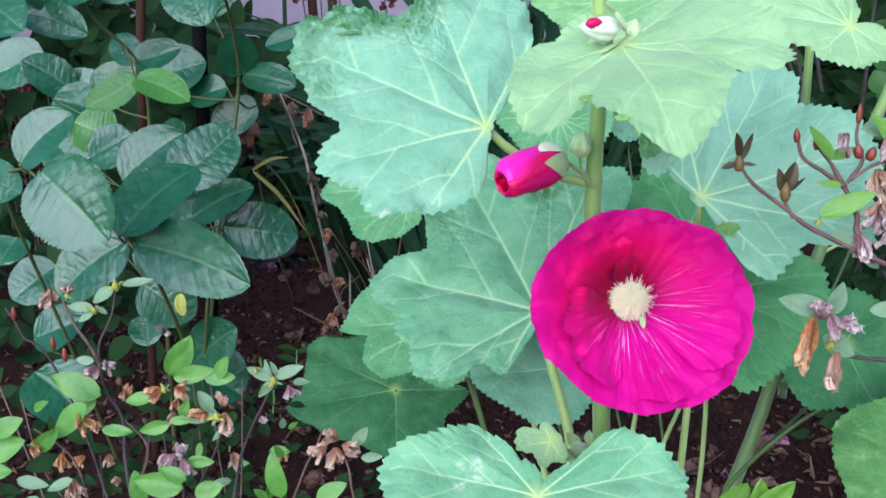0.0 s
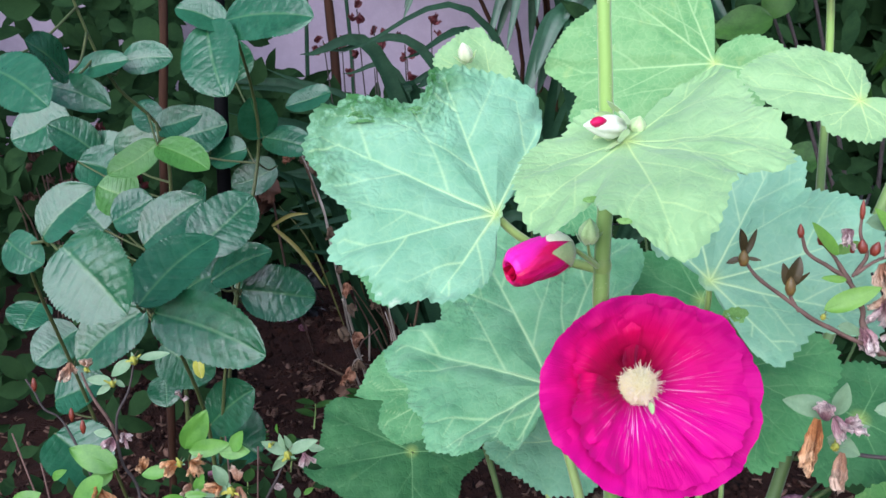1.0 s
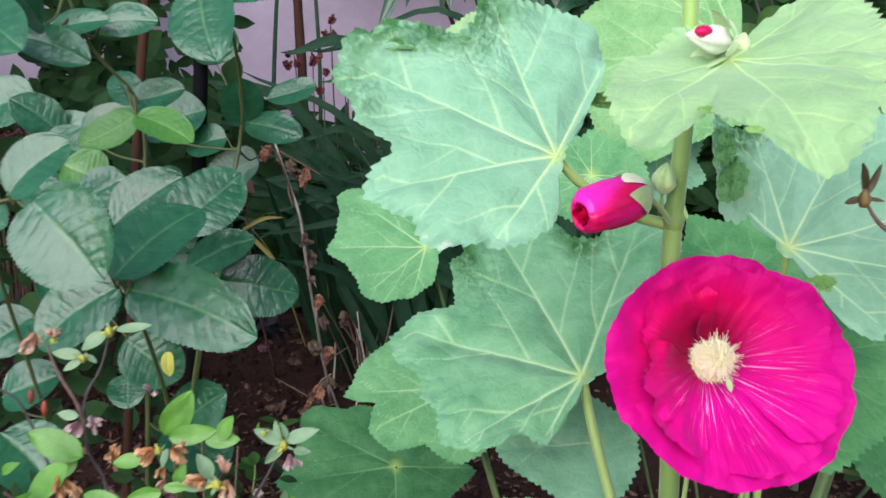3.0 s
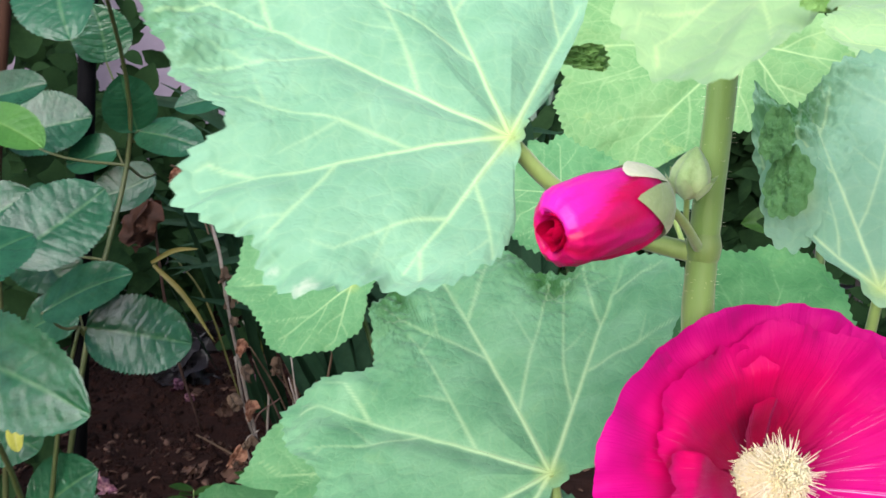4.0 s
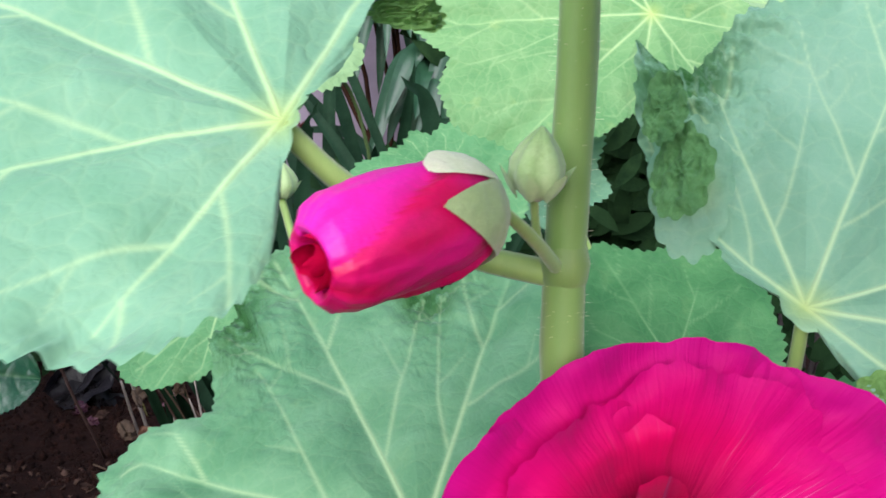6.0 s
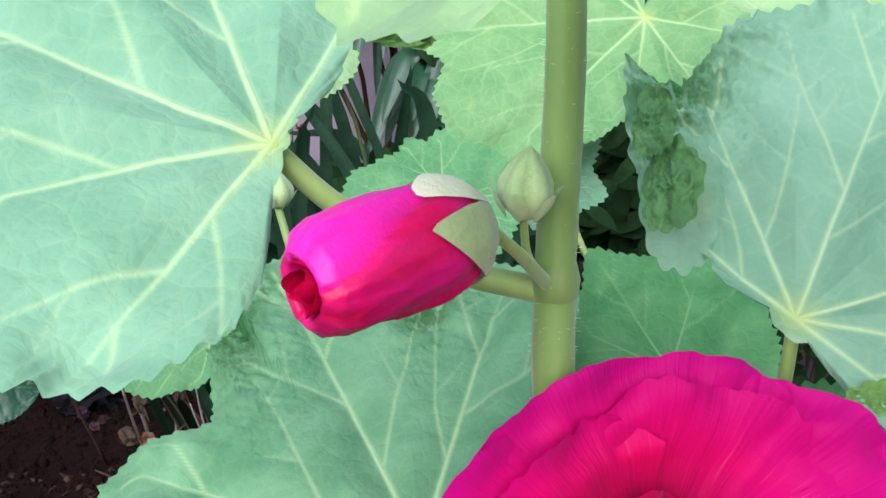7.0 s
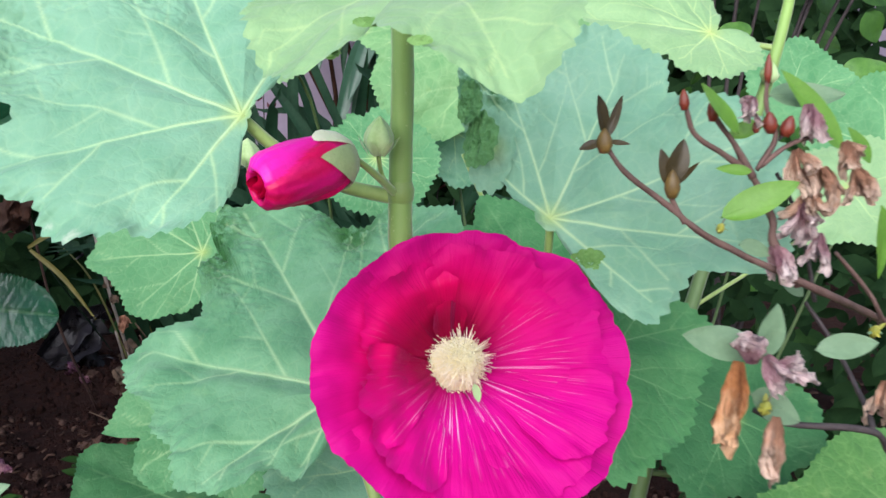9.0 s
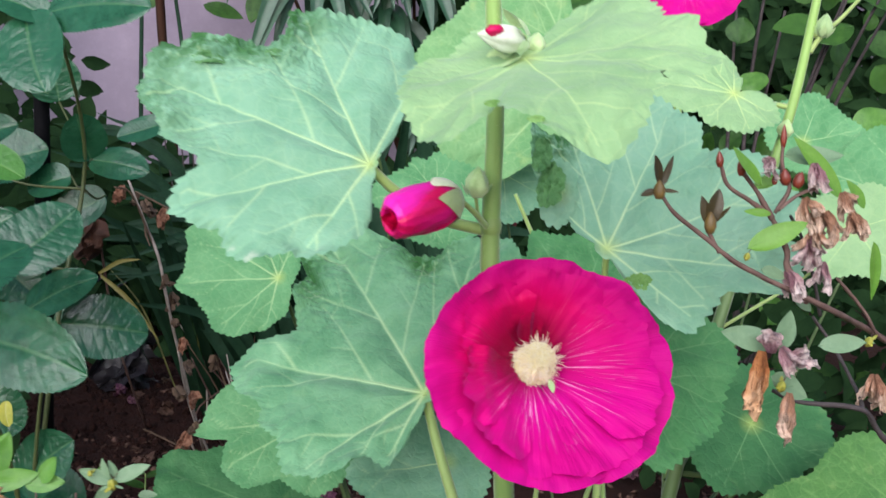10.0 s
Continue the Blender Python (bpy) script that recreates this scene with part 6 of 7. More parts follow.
left_florets = [((-0.229, 0.570, 0.304), 0.013, B_, (-0.2, -0.3, -0.8)), ((-0.219, 0.570, 0.300), 0.011, B_, (0.1, -0.3, 1)), ((-0.207, 0.570, 0.256), 0.012, P, (-0.5, -0.3, -0.7)), ((-0.202, 0.570, 0.256), 0.011, P, (0.6, -0.3, 0.2)),
                ((-0.158, 0.540, 0.252), 0.012, O, (-0.8, -0.3, -0.2)), ((-0.152, 0.540, 0.253), 0.013, O, (0.9, -0.3, 0)), ((-0.124, 0.540, 0.240), 0.015, B_, (0, -0.3, 1)), ((-0.124, 0.540, 0.238), 0.012, B_, (0.2, -0.3, -1)),
                ((-0.133, 0.540, 0.237), 0.013, O, (-0.7, -0.3, 0.2)), ((-0.150, 0.530, 0.216), 0.013, P, (-0.7, -0.3, -0.5)), ((-0.147, 0.530, 0.214), 0.013, P, (0.3, -0.3, -0.9)), ((-0.148, 0.530, 0.214), 0.013, P, (0.1, -0.3, 1)),
                ((-0.156, 0.530, 0.217), 0.010, P, (-0.5, -0.3, -1)), ((-0.054, 0.500, 0.238), 0.014, B_, (-0.6, -0.3, 0.8)), ((-0.052, 0.500, 0.236), 0.013, B_, (0.8, -0.3, -0.2)), ((-0.055, 0.500, 0.235), 0.014, B_, (-0.2, -0.3, -1)),
                ((-0.060, 0.500, 0.236), 0.012, B_, (-0.8, -0.3, -0.5)), ((-0.208, 0.540, 0.238), 0.014, O, (0.5, -0.3, -0.9)), ((-0.216, 0.530, 0.218), 0.010, O, (0.1, -0.3, -0.8)), ((-0.212, 0.530, 0.202), 0.013, B_, (0.3, -0.3, -1)),
                ((-0.213, 0.730, 0.219), 0.016, P, (0.3, -0.3, 0.9)), ((-0.231, 0.530, 0.226), 0.009, O, (0, -0.3, -1)), ((-0.187, 0.56, 0.238), 0.012, O, (0.2, -0.3, 1))]
for k in range(13):
    b = Vector((-0.20 + rng.uniform(-0.09, 0.06), 0.57 + rng.uniform(-0.03, 0.12), 0.0))
    t = b + Vector((rng.uniform(-0.10, 0.05), rng.uniform(-0.04, 0.04), rng.uniform(0.10, 0.22)))
    left_twigs.append([t, t.lerp(b, 0.35) + Vector((rng.uniform(-0.012, 0.012), 0, 0)), t.lerp(b, 0.7) + Vector((rng.uniform(-0.012, 0.012), 0, 0)), b])
for k in range(12):
    p = (-0.19 + rng.uniform(-0.09, 0.09), 0.60 + rng.uniform(-0.03, 0.08), rng.uniform(0.13, 0.22))
    left_florets.append((p, rng.uniform(0.008, 0.013), rng.choice((B_, P, B_, O)), (rng.uniform(-0.6, 0.6), -0.3, rng.uniform(-1, 0.6))))
for k in range(22):
    b = Vector((-0.19 + rng.uniform(-0.09, 0.09), 0.61 + rng.uniform(-0.03, 0.10), rng.uniform(0.10, 0.21)))
    a, L = rng.uniform(0, 6.28), rng.uniform(0.012, 0.02)
    left_leaves.append((tuple(b), tuple(b + Vector((math.cos(a) * L, -0.004, math.sin(a) * L * 0.7))), G if k % 3 == 0 else Y, rng.uniform(0.36, 0.5)))
azalea_left = azalea((-0.15, 0.52, 0.0), "low azalea with fresh leaves and withered blossoms", left_twigs, left_leaves, left_florets, {0, 1, 2, 4, 6} | set(range(11, 40, 2)))
for x, y, z, w in ((-0.190, 0.568, 0.306, 0.009), (-0.204, 0.568, 0.291, 0.007), (-0.096, 0.548, 0.254, 0.009), (-0.128, 0.538, 0.236, 0.010), (-0.219, 0.568, 0.300, 0.006), (-0.106, 0.548, 0.260, 0.005), (-0.157, 0.538, 0.253, 0.007), (-0.231, 0.528, 0.224, 0.006)):
    star_calyx(azalea_left, (x, y, z), w)
for x, y, z in ((-0.029, 0.520, 0.203), (-0.262, 0.59, 0.282), (-0.240, 0.59, 0.262), (-0.225, 0.57, 0.262)):
    part("bud", lathe((x, y, z - 0.004), (x, y, z + 0.005), [(0, 0.0008), (0.4, 0.0019), (0.8, 0.0012), (1, 0.0002)], 10), M_BUDSCALE, azalea_left, "", (x, y, z - 0.004))

# ---- plants along the wall ----
def blade(parent, base, tip, width, material, sag=0.2, name="leaf", twist=0.0, seed=0):
    """A long narrow leaf that arches from base to tip."""
    base, tip = Vector(base), Vector(tip)
    d = tip - base
    L = d.length
    mid = base.lerp(tip, 0.5) + Vector((0, 0, sag * L))
    path = smooth_path([base, mid, tip], 7)
    vs, fs = [], []
    n = len(path)
    for i, p in enumerate(path):
        t = (path[min(i + 1, n - 1)] - path[max(i - 1, 0)]).normalized()
        side = t.cross(Vector((0.15 * math.sin(seed), -1, 0.35))).normalized()
        up = side.cross(t)
        w = 0.5 * width * math.sin(math.pi * min(1, 0.08 + 0.92 * i / (n - 1)) ** 0.8) ** 0.7 + 0.0002
        for c in (-1, -0.5, 0, 0.5, 1):
            vs.append(p - base + side * w * c + up * w * 0.35 * abs(c))
    for i in range(n - 1):
        for k in range(4):
            a = i * 5 + k
            fs.append((a, a + 1, a + 6, a + 5))
    return part(name, (vs, fs), material, parent, "", base)


oleander = thing("shrub", (0.28, 2.4, 0.0), "dark shrub with long narrow hanging leaves", "shrub")
for k, (x, z) in enumerate(((0.03, 0.82), (0.14, 0.89), (0.24, 0.85), (0.35, 0.92), (0.46, 0.82), (0.56, 0.92), (0.19, 0.72), (0.33, 0.63), (0.47, 0.65), (-0.10, 0.95), (0.09, 1.02), (0.63, 0.72), (0.26, 0.55), (0.40, 0.52))):
    y = rng.uniform(2.15, 2.4)
    c = Vector((x, y, z))
    part("branch", tube([(0.28 + 0.03 * k - 0.2, 2.42, 0.0), (0.28 + (x - 0.28) * 0.5, 2.4, z * 0.55), c], 0.008, 0.003, 7, 5), M_STAKE, oleander)
    for j in range(13):
        a = 2 * math.pi * j / 13 + rng.uniform(-0.3, 0.3)
        L = rng.uniform(0.17, 0.29)
        tip = c + Vector((math.cos(a) * L * 0.55, math.sin(a) * 0.08 - 0.03, -L * rng.uniform(0.45, 1.0)))
        blade(oleander, c + Vector((0, 0, rng.uniform(-0.03, 0.03))), tip, rng.uniform(0.024, 0.042), M_OLEANDER, rng.uniform(0.15, 0.3), seed=k * 13 + j)

lily = thing("strap_plant", (0.16, 1.42, 0.0), "clump of dark arching strap leaves", "plant")
for k in range(96):
    b = Vector((0.12 + rng.uniform(-0.16, 0.12), 1.44 + rng.uniform(-0.08, 0.12), -0.01))
    a = rng.uniform(-1, 0.4)
    blade(lily, b, b + Vector((a * 0.4, rng.uniform(-0.2, 0.05), rng.uniform(0.22, 0.5))), rng.uniform(0.010, 0.023), M_STRAP, rng.uniform(0.15, 0.45), seed=k)

grass = thing("grass_clump", (-0.17, 1.32, 0.0), "yellowing grass blades and dry stalks", "grass")
for k in range(3):
    b = Vector((-0.17 + rng.uniform(-0.05, 0.05), 1.60 + rng.uniform(-0.06, 0.12), -0.005))
    blade(grass, b, b + Vector((rng.uniform(-0.16, 0.14), rng.uniform(-0.1, 0.05), rng.uniform(0.1, 0.36))), 0.6 * rng.uniform(0.004, 0.0065), M_GRASS, rng.uniform(0.0, 0.45), seed=k)
dry = thing("dry_stalks", (-0.11, 1.25, 0.0), "dead brown stalks leaning in the bed", "dead stalks")
for k in range(6):
    b = Vector((-0.09 + rng.uniform(-0.05, 0.08), 1.45 + rng.uniform(-0.10, 0.14), -0.005))
    t = b + Vector((rng.uniform(-0.10, 0.03), rng.uniform(-0.06, 0.06), rng.uniform(0.12, 0.40)))
    part("dry_stalk", tube([b, b.lerp(t, 0.5) + Vector((rng.uniform(-0.02, 0.02), 0, 0.01)), t], 0.0022, 0.0009, 5, 4, 0.3), M_STRAW if k % 3 else M_TWIG, dry)
    if k % 4 == 1:
        part("seed_head", crumple((0, 0, 0), 0.024, k + 500, (rng.uniform(-1, 1), 0, -1), 3), M_STRAW, dry, "", t)

for pts, r0, r1, mat_ in (([(-0.197, 1.2, 0.378), (-0.178, 1.2, 0.325), (-0.165, 1.2, 0.285), (-0.157, 1.24, 0.20), (-0.14, 1.40, -0.005)], 0.0013, 0.0022, M_DEADTWIG),
                          ([(-0.140, 1.2, 0.338), (-0.165, 1.2, 0.352), (-0.19, 1.2, 0.365)], 0.0010, 0.0014, M_STRAW),
                          ([(-0.172, 1.18, 0.305), (-0.178, 1.19, 0.318), (-0.18, 1.2, 0.33)], 0.0008, 0.0012, M_STRAW),
                          ([(-0.205, 1.16, 0.372), (-0.19, 1.18, 0.362), (-0.17, 1.2, 0.30)], 0.0009, 0.0012, M_STRAW),
                          ([(-0.14, 1.15, 0.19), (-0.14, 1.25, 0.10), (-0.125, 1.36, -0.005)], 0.0012, 0.002, M_DEADTWIG)):
    part("dry_stalk", tube(pts, r0, r1, 6, 6, 0.35), mat_, dry)
for k, (x, z) in enumerate(((-0.20, 0.372), (-0.188, 0.362), (-0.176, 0.356), (-0.16, 0.346), (-0.157, 0.245), (-0.152, 0.215), (-0.147, 0.19), (-0.14, 0.165), (-0.15, 0.14), (-0.13, 0.13), (-0.16, 0.27), (-0.125, 0.10), (-0.14, 0.08))):
    part("withered_leaf", crumple((0, 0, 0), rng.uniform(0.012, 0.026), k + 640, (rng.uniform(-0.6, 0.6), -0.2, -1), 2), M_STRAW if k % 3 else M_DEAD, dry, "", (x, 1.2 + rng.uniform(-0.03, 0.03), z))
for k in range(22):
    b = Vector((-0.10 + rng.uniform(-0.05, 0.06), 1.42 + rng.uniform(-0.10, 0.14), -0.005))
    t = b + Vector((rng.uniform(-0.09, 0.05), rng.uniform(-0.10, 0.02), rng.uniform(0.03, 0.17)))
    part("dry_stalk", tube([b, b.lerp(t, 0.5) + Vector((rng.uniform(-0.025, 0.025), 0, 0.012)), t], 0.0018, 0.0008, 5, 4, 0.4), (M_STRAW, M_TWIG, M_DEADTWIG)[k % 3], dry)
dead_frond = thing("dead_leaf", (-0.235, 1.52, 0.0), "rust-brown dead leaf hanging on its stalk", "dead leaf")
part("leaf", crumple((0, 0, 0), 0.046, 811, (-0.15, -0.1, -1), 3), M_RUST, dead_frond, "", (-0.233, 1.2, 0.335))
part("leaf_stalk", tube([(-0.233, 1.2, 0.336), (-0.236, 1.32, 0.17), (-0.235, 1.52, -0.005)], 0.0014, 0.002, 6, 5), M_TWIG, dead_frond)
for b, t, w, sag, mat_ in (((-0.232, 1.2, 0.272), (-0.184, 1.19, 0.289), 0.0045, 0.10, M_BLADE), ((-0.230, 1.2, 0.270), (-0.166, 1.19, 0.195), 0.005, 0.08, M_BLADE),
                           ((-0.15, 1.55, 0.0), (-0.215, 1.25, 0.33), 0.012, 0.02, M_STRAP), ((-0.14, 1.55, 0.0), (-0.18, 1.25, 0.36), 0.014, 0.0, M_STRAP), ((-0.17, 1.6, 0.0), (-0.255, 1.5, 0.27), 0.012, 0.05, M_STRAP), ((-0.12, 1.55, 0.0), (-0.155, 1.25, 0.30), 0.013, 0.0, M_STRAP),
                           ((-0.16, 1.6, 0.0), (-0.20, 1.45, 0.40), 0.012, 0.0, M_STRAP), ((-0.12, 1.5, 0.0), (-0.165, 1.35, 0.22), 0.010, 0.0, M_STRAP), ((-0.27, 1.85, 0.0), (-0.228, 1.2, 0.275), 0.008, 0.0, M_STRAP), ((-0.16, 1.12, 0.0), (-0.235, 1.08, 0.012), 0.006, 0.25, M_STRAP)):
    blade(grass, b, t, w, mat_, sag, seed=int(t[0] * -900))
heads = thing("dry_stalks", (-0.66, 1.62, 0.0), "dry brown stems with dark red seed heads", "dead stalks")
for k in range(34):
    x, z = -0.66 + rng.uniform(-0.14, 0.12), rng.uniform(0.20, 0.39)
    y = 1.62 + rng.uniform(-0.05, 0.08)
    part("dry_stalk", tube([(-0.66 + (x + 0.66) * 0.5, 1.63, -0.005), (x * 0.5 - 0.33, y, z * 0.6), (x, y, z)], 0.0022, 0.0010, 5, 5, 0.3), M_TWIG if k % 3 else M_STRAW, heads)
    part("seed_head", crumple((0, 0, 0), rng.uniform(0.018, 0.034), k + 300, (rng.uniform(-0.5, 0.5), 0, 1), 3), M_SEED if k % 2 else M_LITTER, heads, "", (x, y, z - 0.008))

sapling = thing("sapling", (-0.28, 2.41, 0.0), "thin young trunk with a green shoot against the wall", "sapling")
part("trunk", tube([(-0.29, 2.41, -0.01), (-0.30, 2.41, 0.2), (-0.305, 2.41, 0.46), (-0.325, 2.41, 0.74), (-0.335, 2.41, 1.4)], 0.013, 0.010, 9, 6, 0.2), M_STAKE, sapling, "brown bark")
part("shoot", tube([(-0.26, 2.40, -0.01), (-0.26, 2.40, 0.39), (-0.273, 2.40, 0.62), (-0.30, 2.40, 0.85)], 0.0055, 0.004, 8, 5), M_STRAP, sapling)
part("shoot", tube([(-0.38, 2.45, -0.01), (-0.38, 2.45, 0.45), (-0.372, 2.45, 0.74), (-0.36, 2.45, 1.2)], 0.006, 0.004, 8, 5), M_STRAP, sapling)
for k in range(18):
    c = Vector((rng.uniform(-0.42, -0.04), rng.uniform(2.3, 2.45), rng.uniform(0.74, 1.2)))
    a = rng.uniform(0, 6.28)
    simple_leaf(sapling, c, c + Vector((math.cos(a) * 0.10, -0.01, -abs(math.sin(a)) * 0.08)), 0.045, M_SHRUB, (0, -0.8, 0.6), "leaf", rows=12, cols=8, seed=k)
red = thing("red_seed_plant", (-0.10, 2.1, 0.0), "small plant with dark red seed heads", "plant")
for k in range(18):
    x, z = rng.uniform(-0.28, 0.0), rng.uniform(0.42, 0.60)
    if k > 9:
        x, z = rng.uniform(0.22, 0.52), rng.uniform(0.1, 0.36)
    p = Vector((x, 2.08 + rng.uniform(-0.05, 0.05), z))
    part("stem", tube([(-0.10 + 0.4 * (x + 0.10), 2.1, -0.01), (x * 0.9 - 0.006, 2.09, z * 0.6), p], 0.0022, 0.0013, 5, 5), M_TWIG_GREY, red)
    for j in range(3):
        q = p + Vector((rng.uniform(-0.02, 0.02), 0, rng.uniform(-0.05, 0.008)))
        part("seed_head", crumple((0, 0, 0), rng.uniform(0.014, 0.022), k * 31 + j, (0.2, 0, 1), 3), M_SEED, red, "", q)

shrub = thing("shrub", (0.60, 1.35, 0.0), "leafy green shrub with rounded leaves", "shrub")
for k in range(12):
    x, z = rng.uniform(0.36, 0.9), rng.uniform(0.45, 0.75)
    part("branch", tube([(0.60 + rng.uniform(-0.03, 0.03), 1.37, -0.01), (0.60 + (x - 0.60) * 0.5, 1.36, z * 0.6), (x, 1.32, z)], 0.004, 0.0018, 7, 5), M_TWIG_GREY, shrub)
for k in range(150):
    c = Vector((rng.uniform(0.30, 1.0), rng.uniform(1.12, 1.5), rng.uniform(0.08, 0.78)))
    if c.z < 0.44 and c.x < 0.52:
        c = Vector((c.x + 0.35, c.y, c.z + 0.25))
    a = rng.uniform(0, 6.28)
    L = rng.uniform(0.04, 0.085)
    fresh = k % 5 == 0
    simple_leaf(shrub, c, c + Vector((math.cos(a) * L, rng.uniform(-0.02, 0.02), math.sin(a) * L * 0.6)), L * rng.uniform(0.5, 0.78), M_AZ_LEAF if fresh else M_SHRUB, (rng.uniform(-0.5, 0.5), -0.7, rng.uniform(0.1, 0.9)), "leaf", rows=14, cols=8, blunt=0.75, cup=rng.uniform(0.0, 0.35), seed=k)



def behind_roses(rnd):
    for _ in range(4200):
        y = rnd.uniform(0.98, 1.9)
        x = rnd.uniform(-1.15, -0.16) * (y / 1.1)
        z = rnd.uniform(0.0, 0.85)
        if x / y > -0.205 or (x / y > -0.26 and z < 0.22):
            continue
        if x / y > -0.29 and z / y > 0.38:
            continue
        if -0.44 < x / y < -0.36 and 0.26 < z < 0.50:
            continue
        yield x, y, z


def along_wall(rnd):
    for _ in range(4600):
        x, y = rnd.uniform(-1.5, 1.6), rnd.uniform(1.95, 2.5)
        top = 0.40 + 0.06 * math.sin(x * 9) if x < 0.05 else 0.62 + 0.1 * math.sin(x * 7)
        if -0.05 < x < 0.30:
            top = 0.34
        if x < -0.62:
            top = 0.30 if -1.25 < x < -0.90 else 1.0
        if x > 0.36:
            top = 1.45
        yield x, y, rnd.uniform(0.0, top)


def under_azalea(rnd):
    for _ in range(330):
        x, y = rnd.uniform(-0.42, -0.02), rnd.uniform(0.56, 0.86)
        z = rnd.uniform(0.0, 0.20 - 0.25 * (y - 0.56))
        if x > -0.13 and z > 0.09 - 0.1 * (y - 0.5):
            continue
        yield x, y, z


def under_right(rnd):
    for _ in range(900):
        x, y = rnd.uniform(0.40, 0.9), rnd.uniform(0.80, 1.3)
        yield x, y, rnd.uniform(0.0, 0.34)


def hedge(rnd):
    for _ in range(4200):
        x = rnd.uniform(0.30, 1.4)
        yield x, rnd.uniform(2.25, 2.5), rnd.uniform(0.2, 1.5)


# leaf masses whose shade comes from their darkened colour
leaf_cloud("hedge_foliage", hedge, 0.10, M_SHADED_LEAF, "dark dense hedge leaves in front of the wall", "foliage", 95, 0.6)
leaf_cloud("azalea_undergrowth", under_azalea, 0.019, M_SHADED_LEAF, "dark tangle of small leaves under the azalea", "undergrowth", 93, 0.5)
leaf_cloud("low_foliage", under_right, 0.034, M_SHADED_LEAF, "dark low foliage behind the azalea", "undergrowth", 94, 0.6)
leaf_cloud("rose_foliage", behind_roses, 0.037, M_SHADED_LEAF, "mass of rose leaves, coloured near black for the shade", "foliage", 91, 0.62)
leaf_cloud("undergrowth", along_wall, 0.085, M_SHADED_LEAF, "dark undergrowth along the foot of the wall", "undergrowth", 92, 0.4)

# seedlings on the bare soil
for k, (x, y) in enumerate(((-0.19, 1.20), (-0.20, 1.08), (-0.12, 1.06), (-0.26, 1.12), (-0.08, 1.16), (-0.23, 0.98), (-0.13, 1.25))):
    z = ground_height(x, y)
    sd = thing("seedling", (x, y, z), "small green seedling sprouting from the soil", "seedling", "seedlings on the soil")
    part("stem", tube([(x, y, z - 0.005), (x + 0.003, y, z + 0.02), (x + 0.004, y - 0.003, z + 0.035)], 0.0012, 0.0008, 6, 4), M_STALK, sd)
    for j in range(6):
        a = rng.uniform(0, 6.28)
        b = Vector((x + 0.003, y, z + rng.uniform(0.015, 0.035)))
        simple_leaf(sd, b, b + Vector((math.cos(a) * 0.026, math.sin(a) * 0.02, 0.008)), 0.013, M_SHRUB, (0, -0.3, 1), "leaf", rows=10, cols=6, seed=k * 6 + j)

# ---- on the soil ----
def build_litter():
    """Shreds of bark and dead leaf, scattered."""
    rnd = random.Random(21)
    vs, fs = [], []
    for k in range(5200):
        x, y = rnd.uniform(-0.9, 0.9), rnd.uniform(0.35, 1.5)
        if rnd.random() < 0.5 and not (x > 0.05 and y < 0.95):
            if rnd.random() < 0.55:
                continue
        z = ground_height(x, y)
        L, W, H = rnd.uniform(0.003, 0.015), rnd.uniform(0.0015, 0.006), rnd.uniform(0.0006, 0.003)
        m = Matrix.Translation((x, y, z + 0.002)) @ Euler((rnd.uniform(-0.7, 0.7), rnd.uniform(-0.7, 0.7), rnd.uniform(0, 6.28))).to_matrix().to_4x4()
        i = len(vs)
        for sx in (-1, 0, 1):
            w = W * (0.4 if sx else 1.0) * rnd.uniform(0.7, 1.2)
            up = H * rnd.uniform(-0.5, 1.5)
            for sy, sz in ((-1, 0), (0, 1), (1, 0), (0, -1)):
                vs.append(tuple(m @ Vector((sx * L * 0.5, sy * w, up + sz * H * 0.5))))
        for r in range(2):
            for q in range(4):
                a, b = i + r * 4 + q, i + r * 4 + (q + 1) % 4
                fs.append((a, b, b + 4, a + 4))
        fs.append((i + 3, i + 2, i + 1, i))
        fs.append((i + 8, i + 9, i + 10, i + 11))
    ob = part("leaf_litter", (vs, fs), M_LITTER, None)
    tagged(ob, "scattered brown bark shreds and dead leaf bits", "litter", kind="stuff")


build_litter()


def build_clods():
    """Crumbs and clods of soil, too many to count."""
    rnd = random.Random(33)
    vs, fs = [], []
    for k in range(7600):
        if k % 3:
            x, y = rnd.uniform(-0.5, 0.1), rnd.uniform(0.75, 2.1)
        else:
            x, y = rnd.uniform(0.08, 0.5), rnd.uniform(0.52, 1.1)
        r = 0.0026 * (1 / (0.24 + rnd.random())) ** 0.9
        m = Matrix.Translation((x, y, ground_height(x, y) + 0.2 * r)) @ Euler((rnd.uniform(0, 6), rnd.uniform(0, 6), rnd.uniform(0, 6))).to_matrix().to_4x4()
        i = len(vs)
        for q in ((1, 0, 0), (0, 1, 0), (0, 0, 1), (-1, 0, 0), (0, -1, 0), (0, 0, -1), (0.6, 0.6, 0.6), (-0.6, -0.6, 0.6)):
            vs.append(tuple(m @ (Vector(q) * r * rnd.uniform(0.6, 1.2))))
        for q in ((0, 1, 6), (1, 2, 6), (2, 0, 6), (1, 3, 2), (3, 7, 2), (3, 4, 7), (4, 2, 7), (4, 0, 2), (1, 0, 5), (3, 1, 5), (4, 3, 5), (0, 4, 5)):
            fs.append(tuple(i + j for j in q))
    ob = part("soil_clods", (vs, fs), M_SOIL, None)
    tagged(ob, "loose dark crumbs and clods of soil", "soil", kind="stuff")


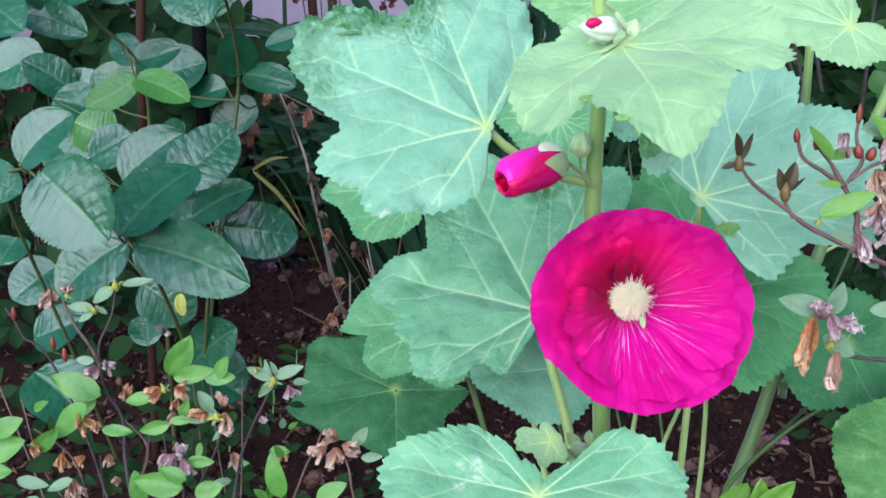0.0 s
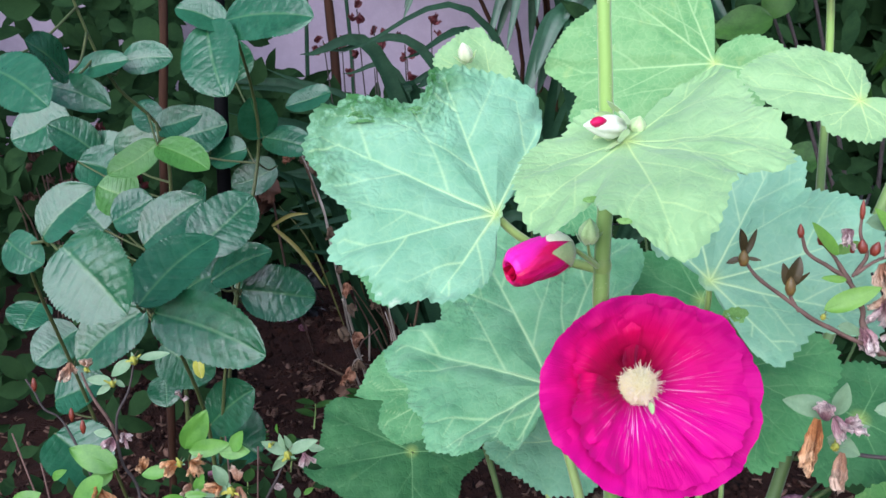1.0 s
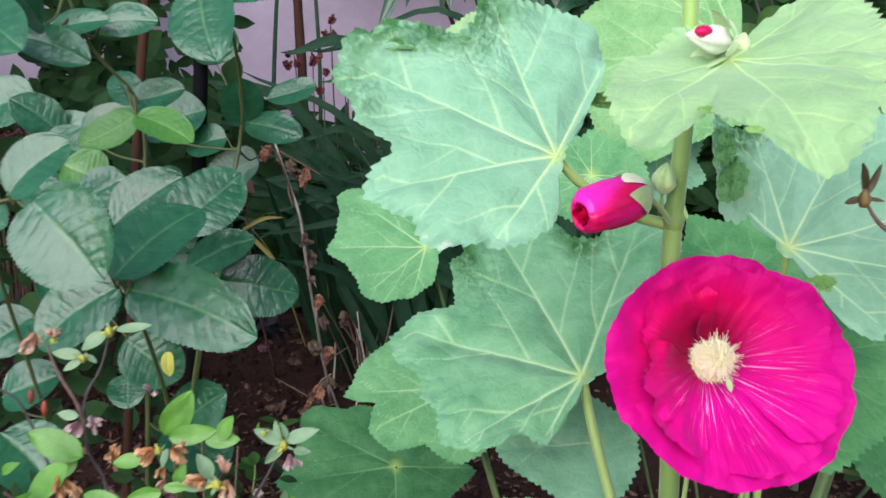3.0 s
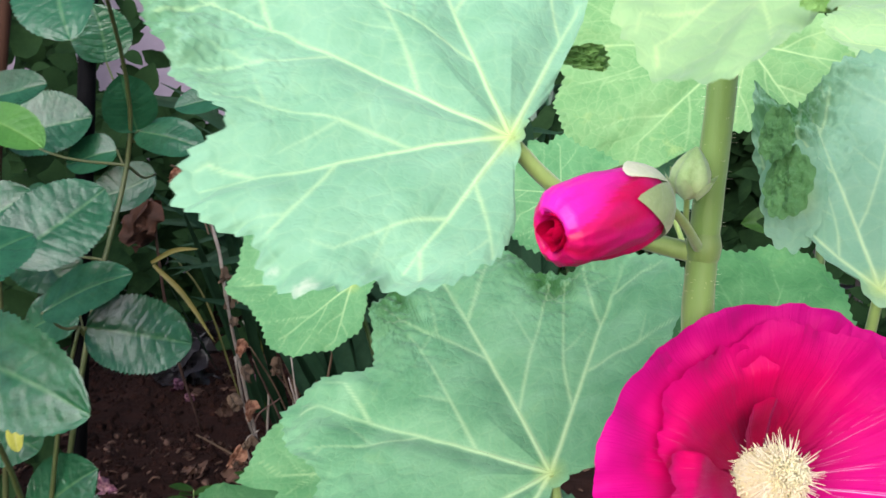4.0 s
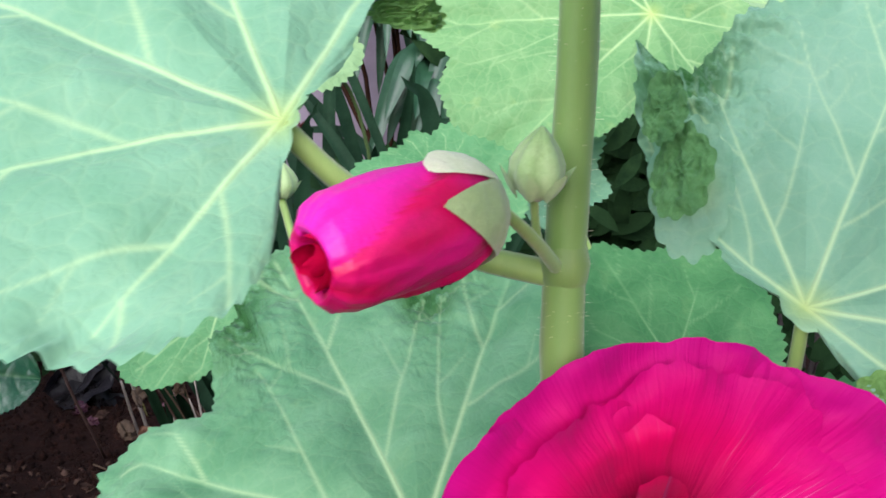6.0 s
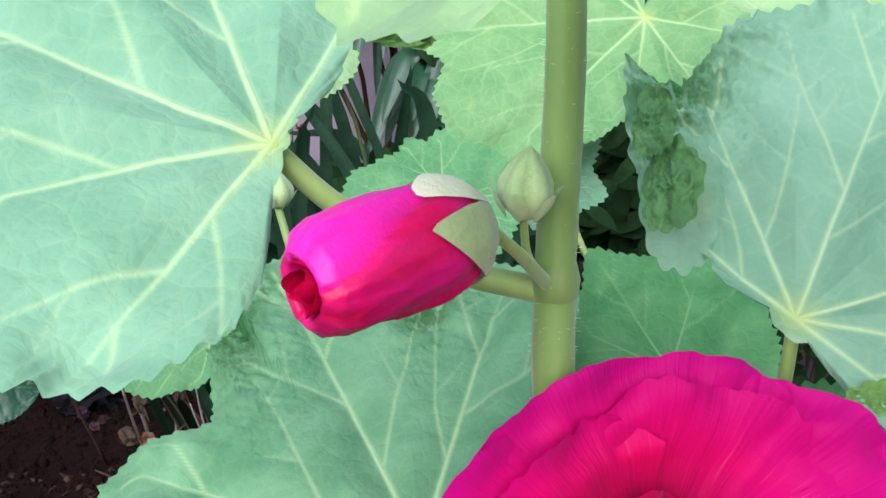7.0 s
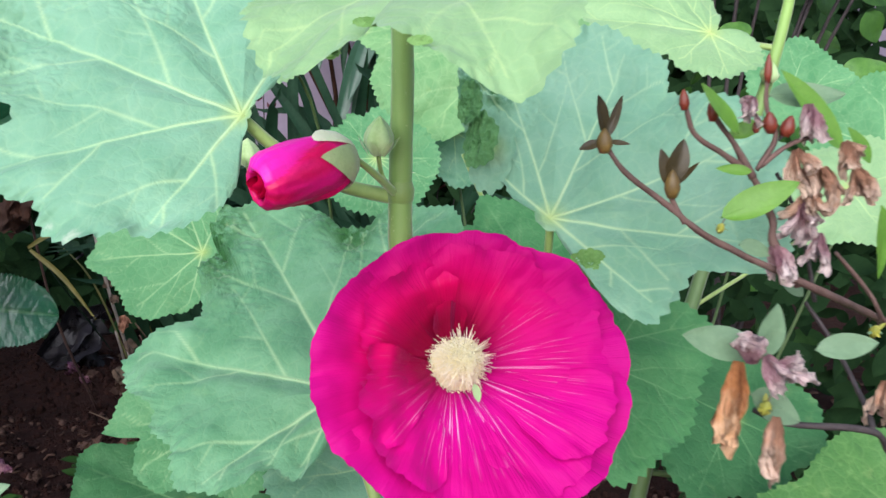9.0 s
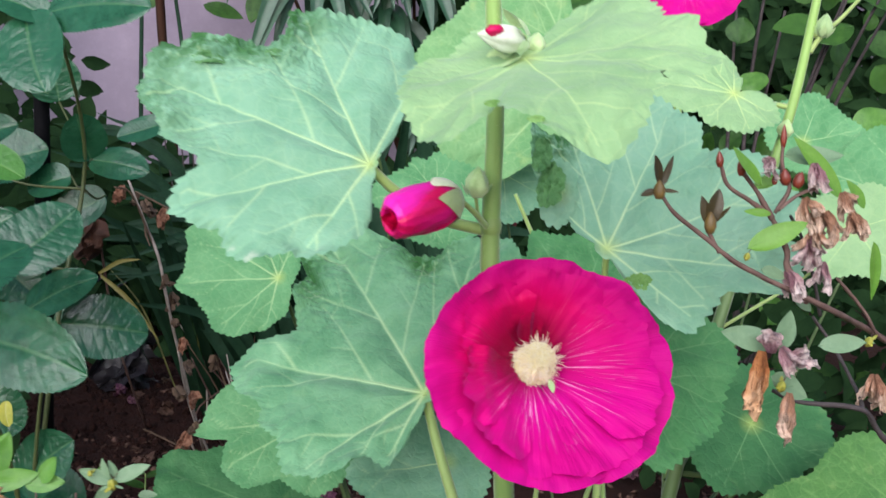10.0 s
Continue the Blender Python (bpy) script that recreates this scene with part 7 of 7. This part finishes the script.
build_clods()
for k in range(26):
    x, y = rng.uniform(0.12, 0.42), rng.uniform(0.56, 0.95)
    a, L = rng.uniform(0, 3.14), rng.uniform(0.03, 0.09)
    z = ground_height(x, y) + 0.004
    ob = part("dry_twig", tube([(0, 0, 0), (L * 0.5 * math.cos(a), L * 0.5 * math.sin(a), rng.uniform(0.002, 0.016)), (L * math.cos(a + 0.2), L * math.sin(a + 0.2), rng.uniform(0, 0.008))], 0.0011, 0.0006, 5, 5, 0.3), M_STRAW if k % 3 else M_DEADTWIG, None, "", (x, y, z))
    tagged(ob, "thin dry twig lying on the soil", "twig", "twigs on the soil")
for k in range(110):
    x, y = rng.uniform(-0.3, 0.45), rng.uniform(0.62, 1.25)
    if k > 43:
        x, y = rng.uniform(0.14, 0.42), rng.uniform(0.60, 1.0)
    if k > 83:
        x, y = rng.uniform(-0.34, 0.02), rng.uniform(1.0, 1.9)
    ob = part("dead_leaf", crumple((0, 0, 0), rng.uniform(0.014, 0.032), 900 + k, (rng.uniform(-1, 1), rng.uniform(-1, 1), 0.1), 2), rng.choice((M_STRAW, M_LITTER, M_DEAD_PINK, M_LITTER)), None, "", (x, y, ground_height(x, y) + 0.004))
    tagged(ob, "curled dead leaf lying on the soil", "dead leaf", "dead leaves on the soil")
PLX, PLY = -0.35, 1.73
bag = part("plastic_scrap", crumple((0, 0, 0), 0.10, 77, (0.6, 0.2, 0.35), 4), M_PLASTIC, None, "", (PLX, PLY, ground_height(PLX, PLY) + 0.006))
tagged(bag, "crumpled black plastic scrap on the soil", "plastic scrap")
for k, (x, y, s) in enumerate(((0.30, 0.76, 0.016), (0.325, 0.78, 0.011), (0.36, 0.83, 0.012))):
    pts, fcs = lathe((x, y, ground_height(x, y) - 0.003), (x + 0.002, y, ground_height(x, y) + s), [(0, 0.5 * s), (0.3, 0.95 * s), (0.65, 0.8 * s), (0.9, 0.4 * s), (1, 0.1 * s)], 11, 3, 0.3)
    st = part("stone", (pts, fcs), M_STONE, None, "", (x, y, ground_height(x, y) - 0.003))
    tagged(st, "small pale stone half sunk in the soil", "stone", "stones in the bed")
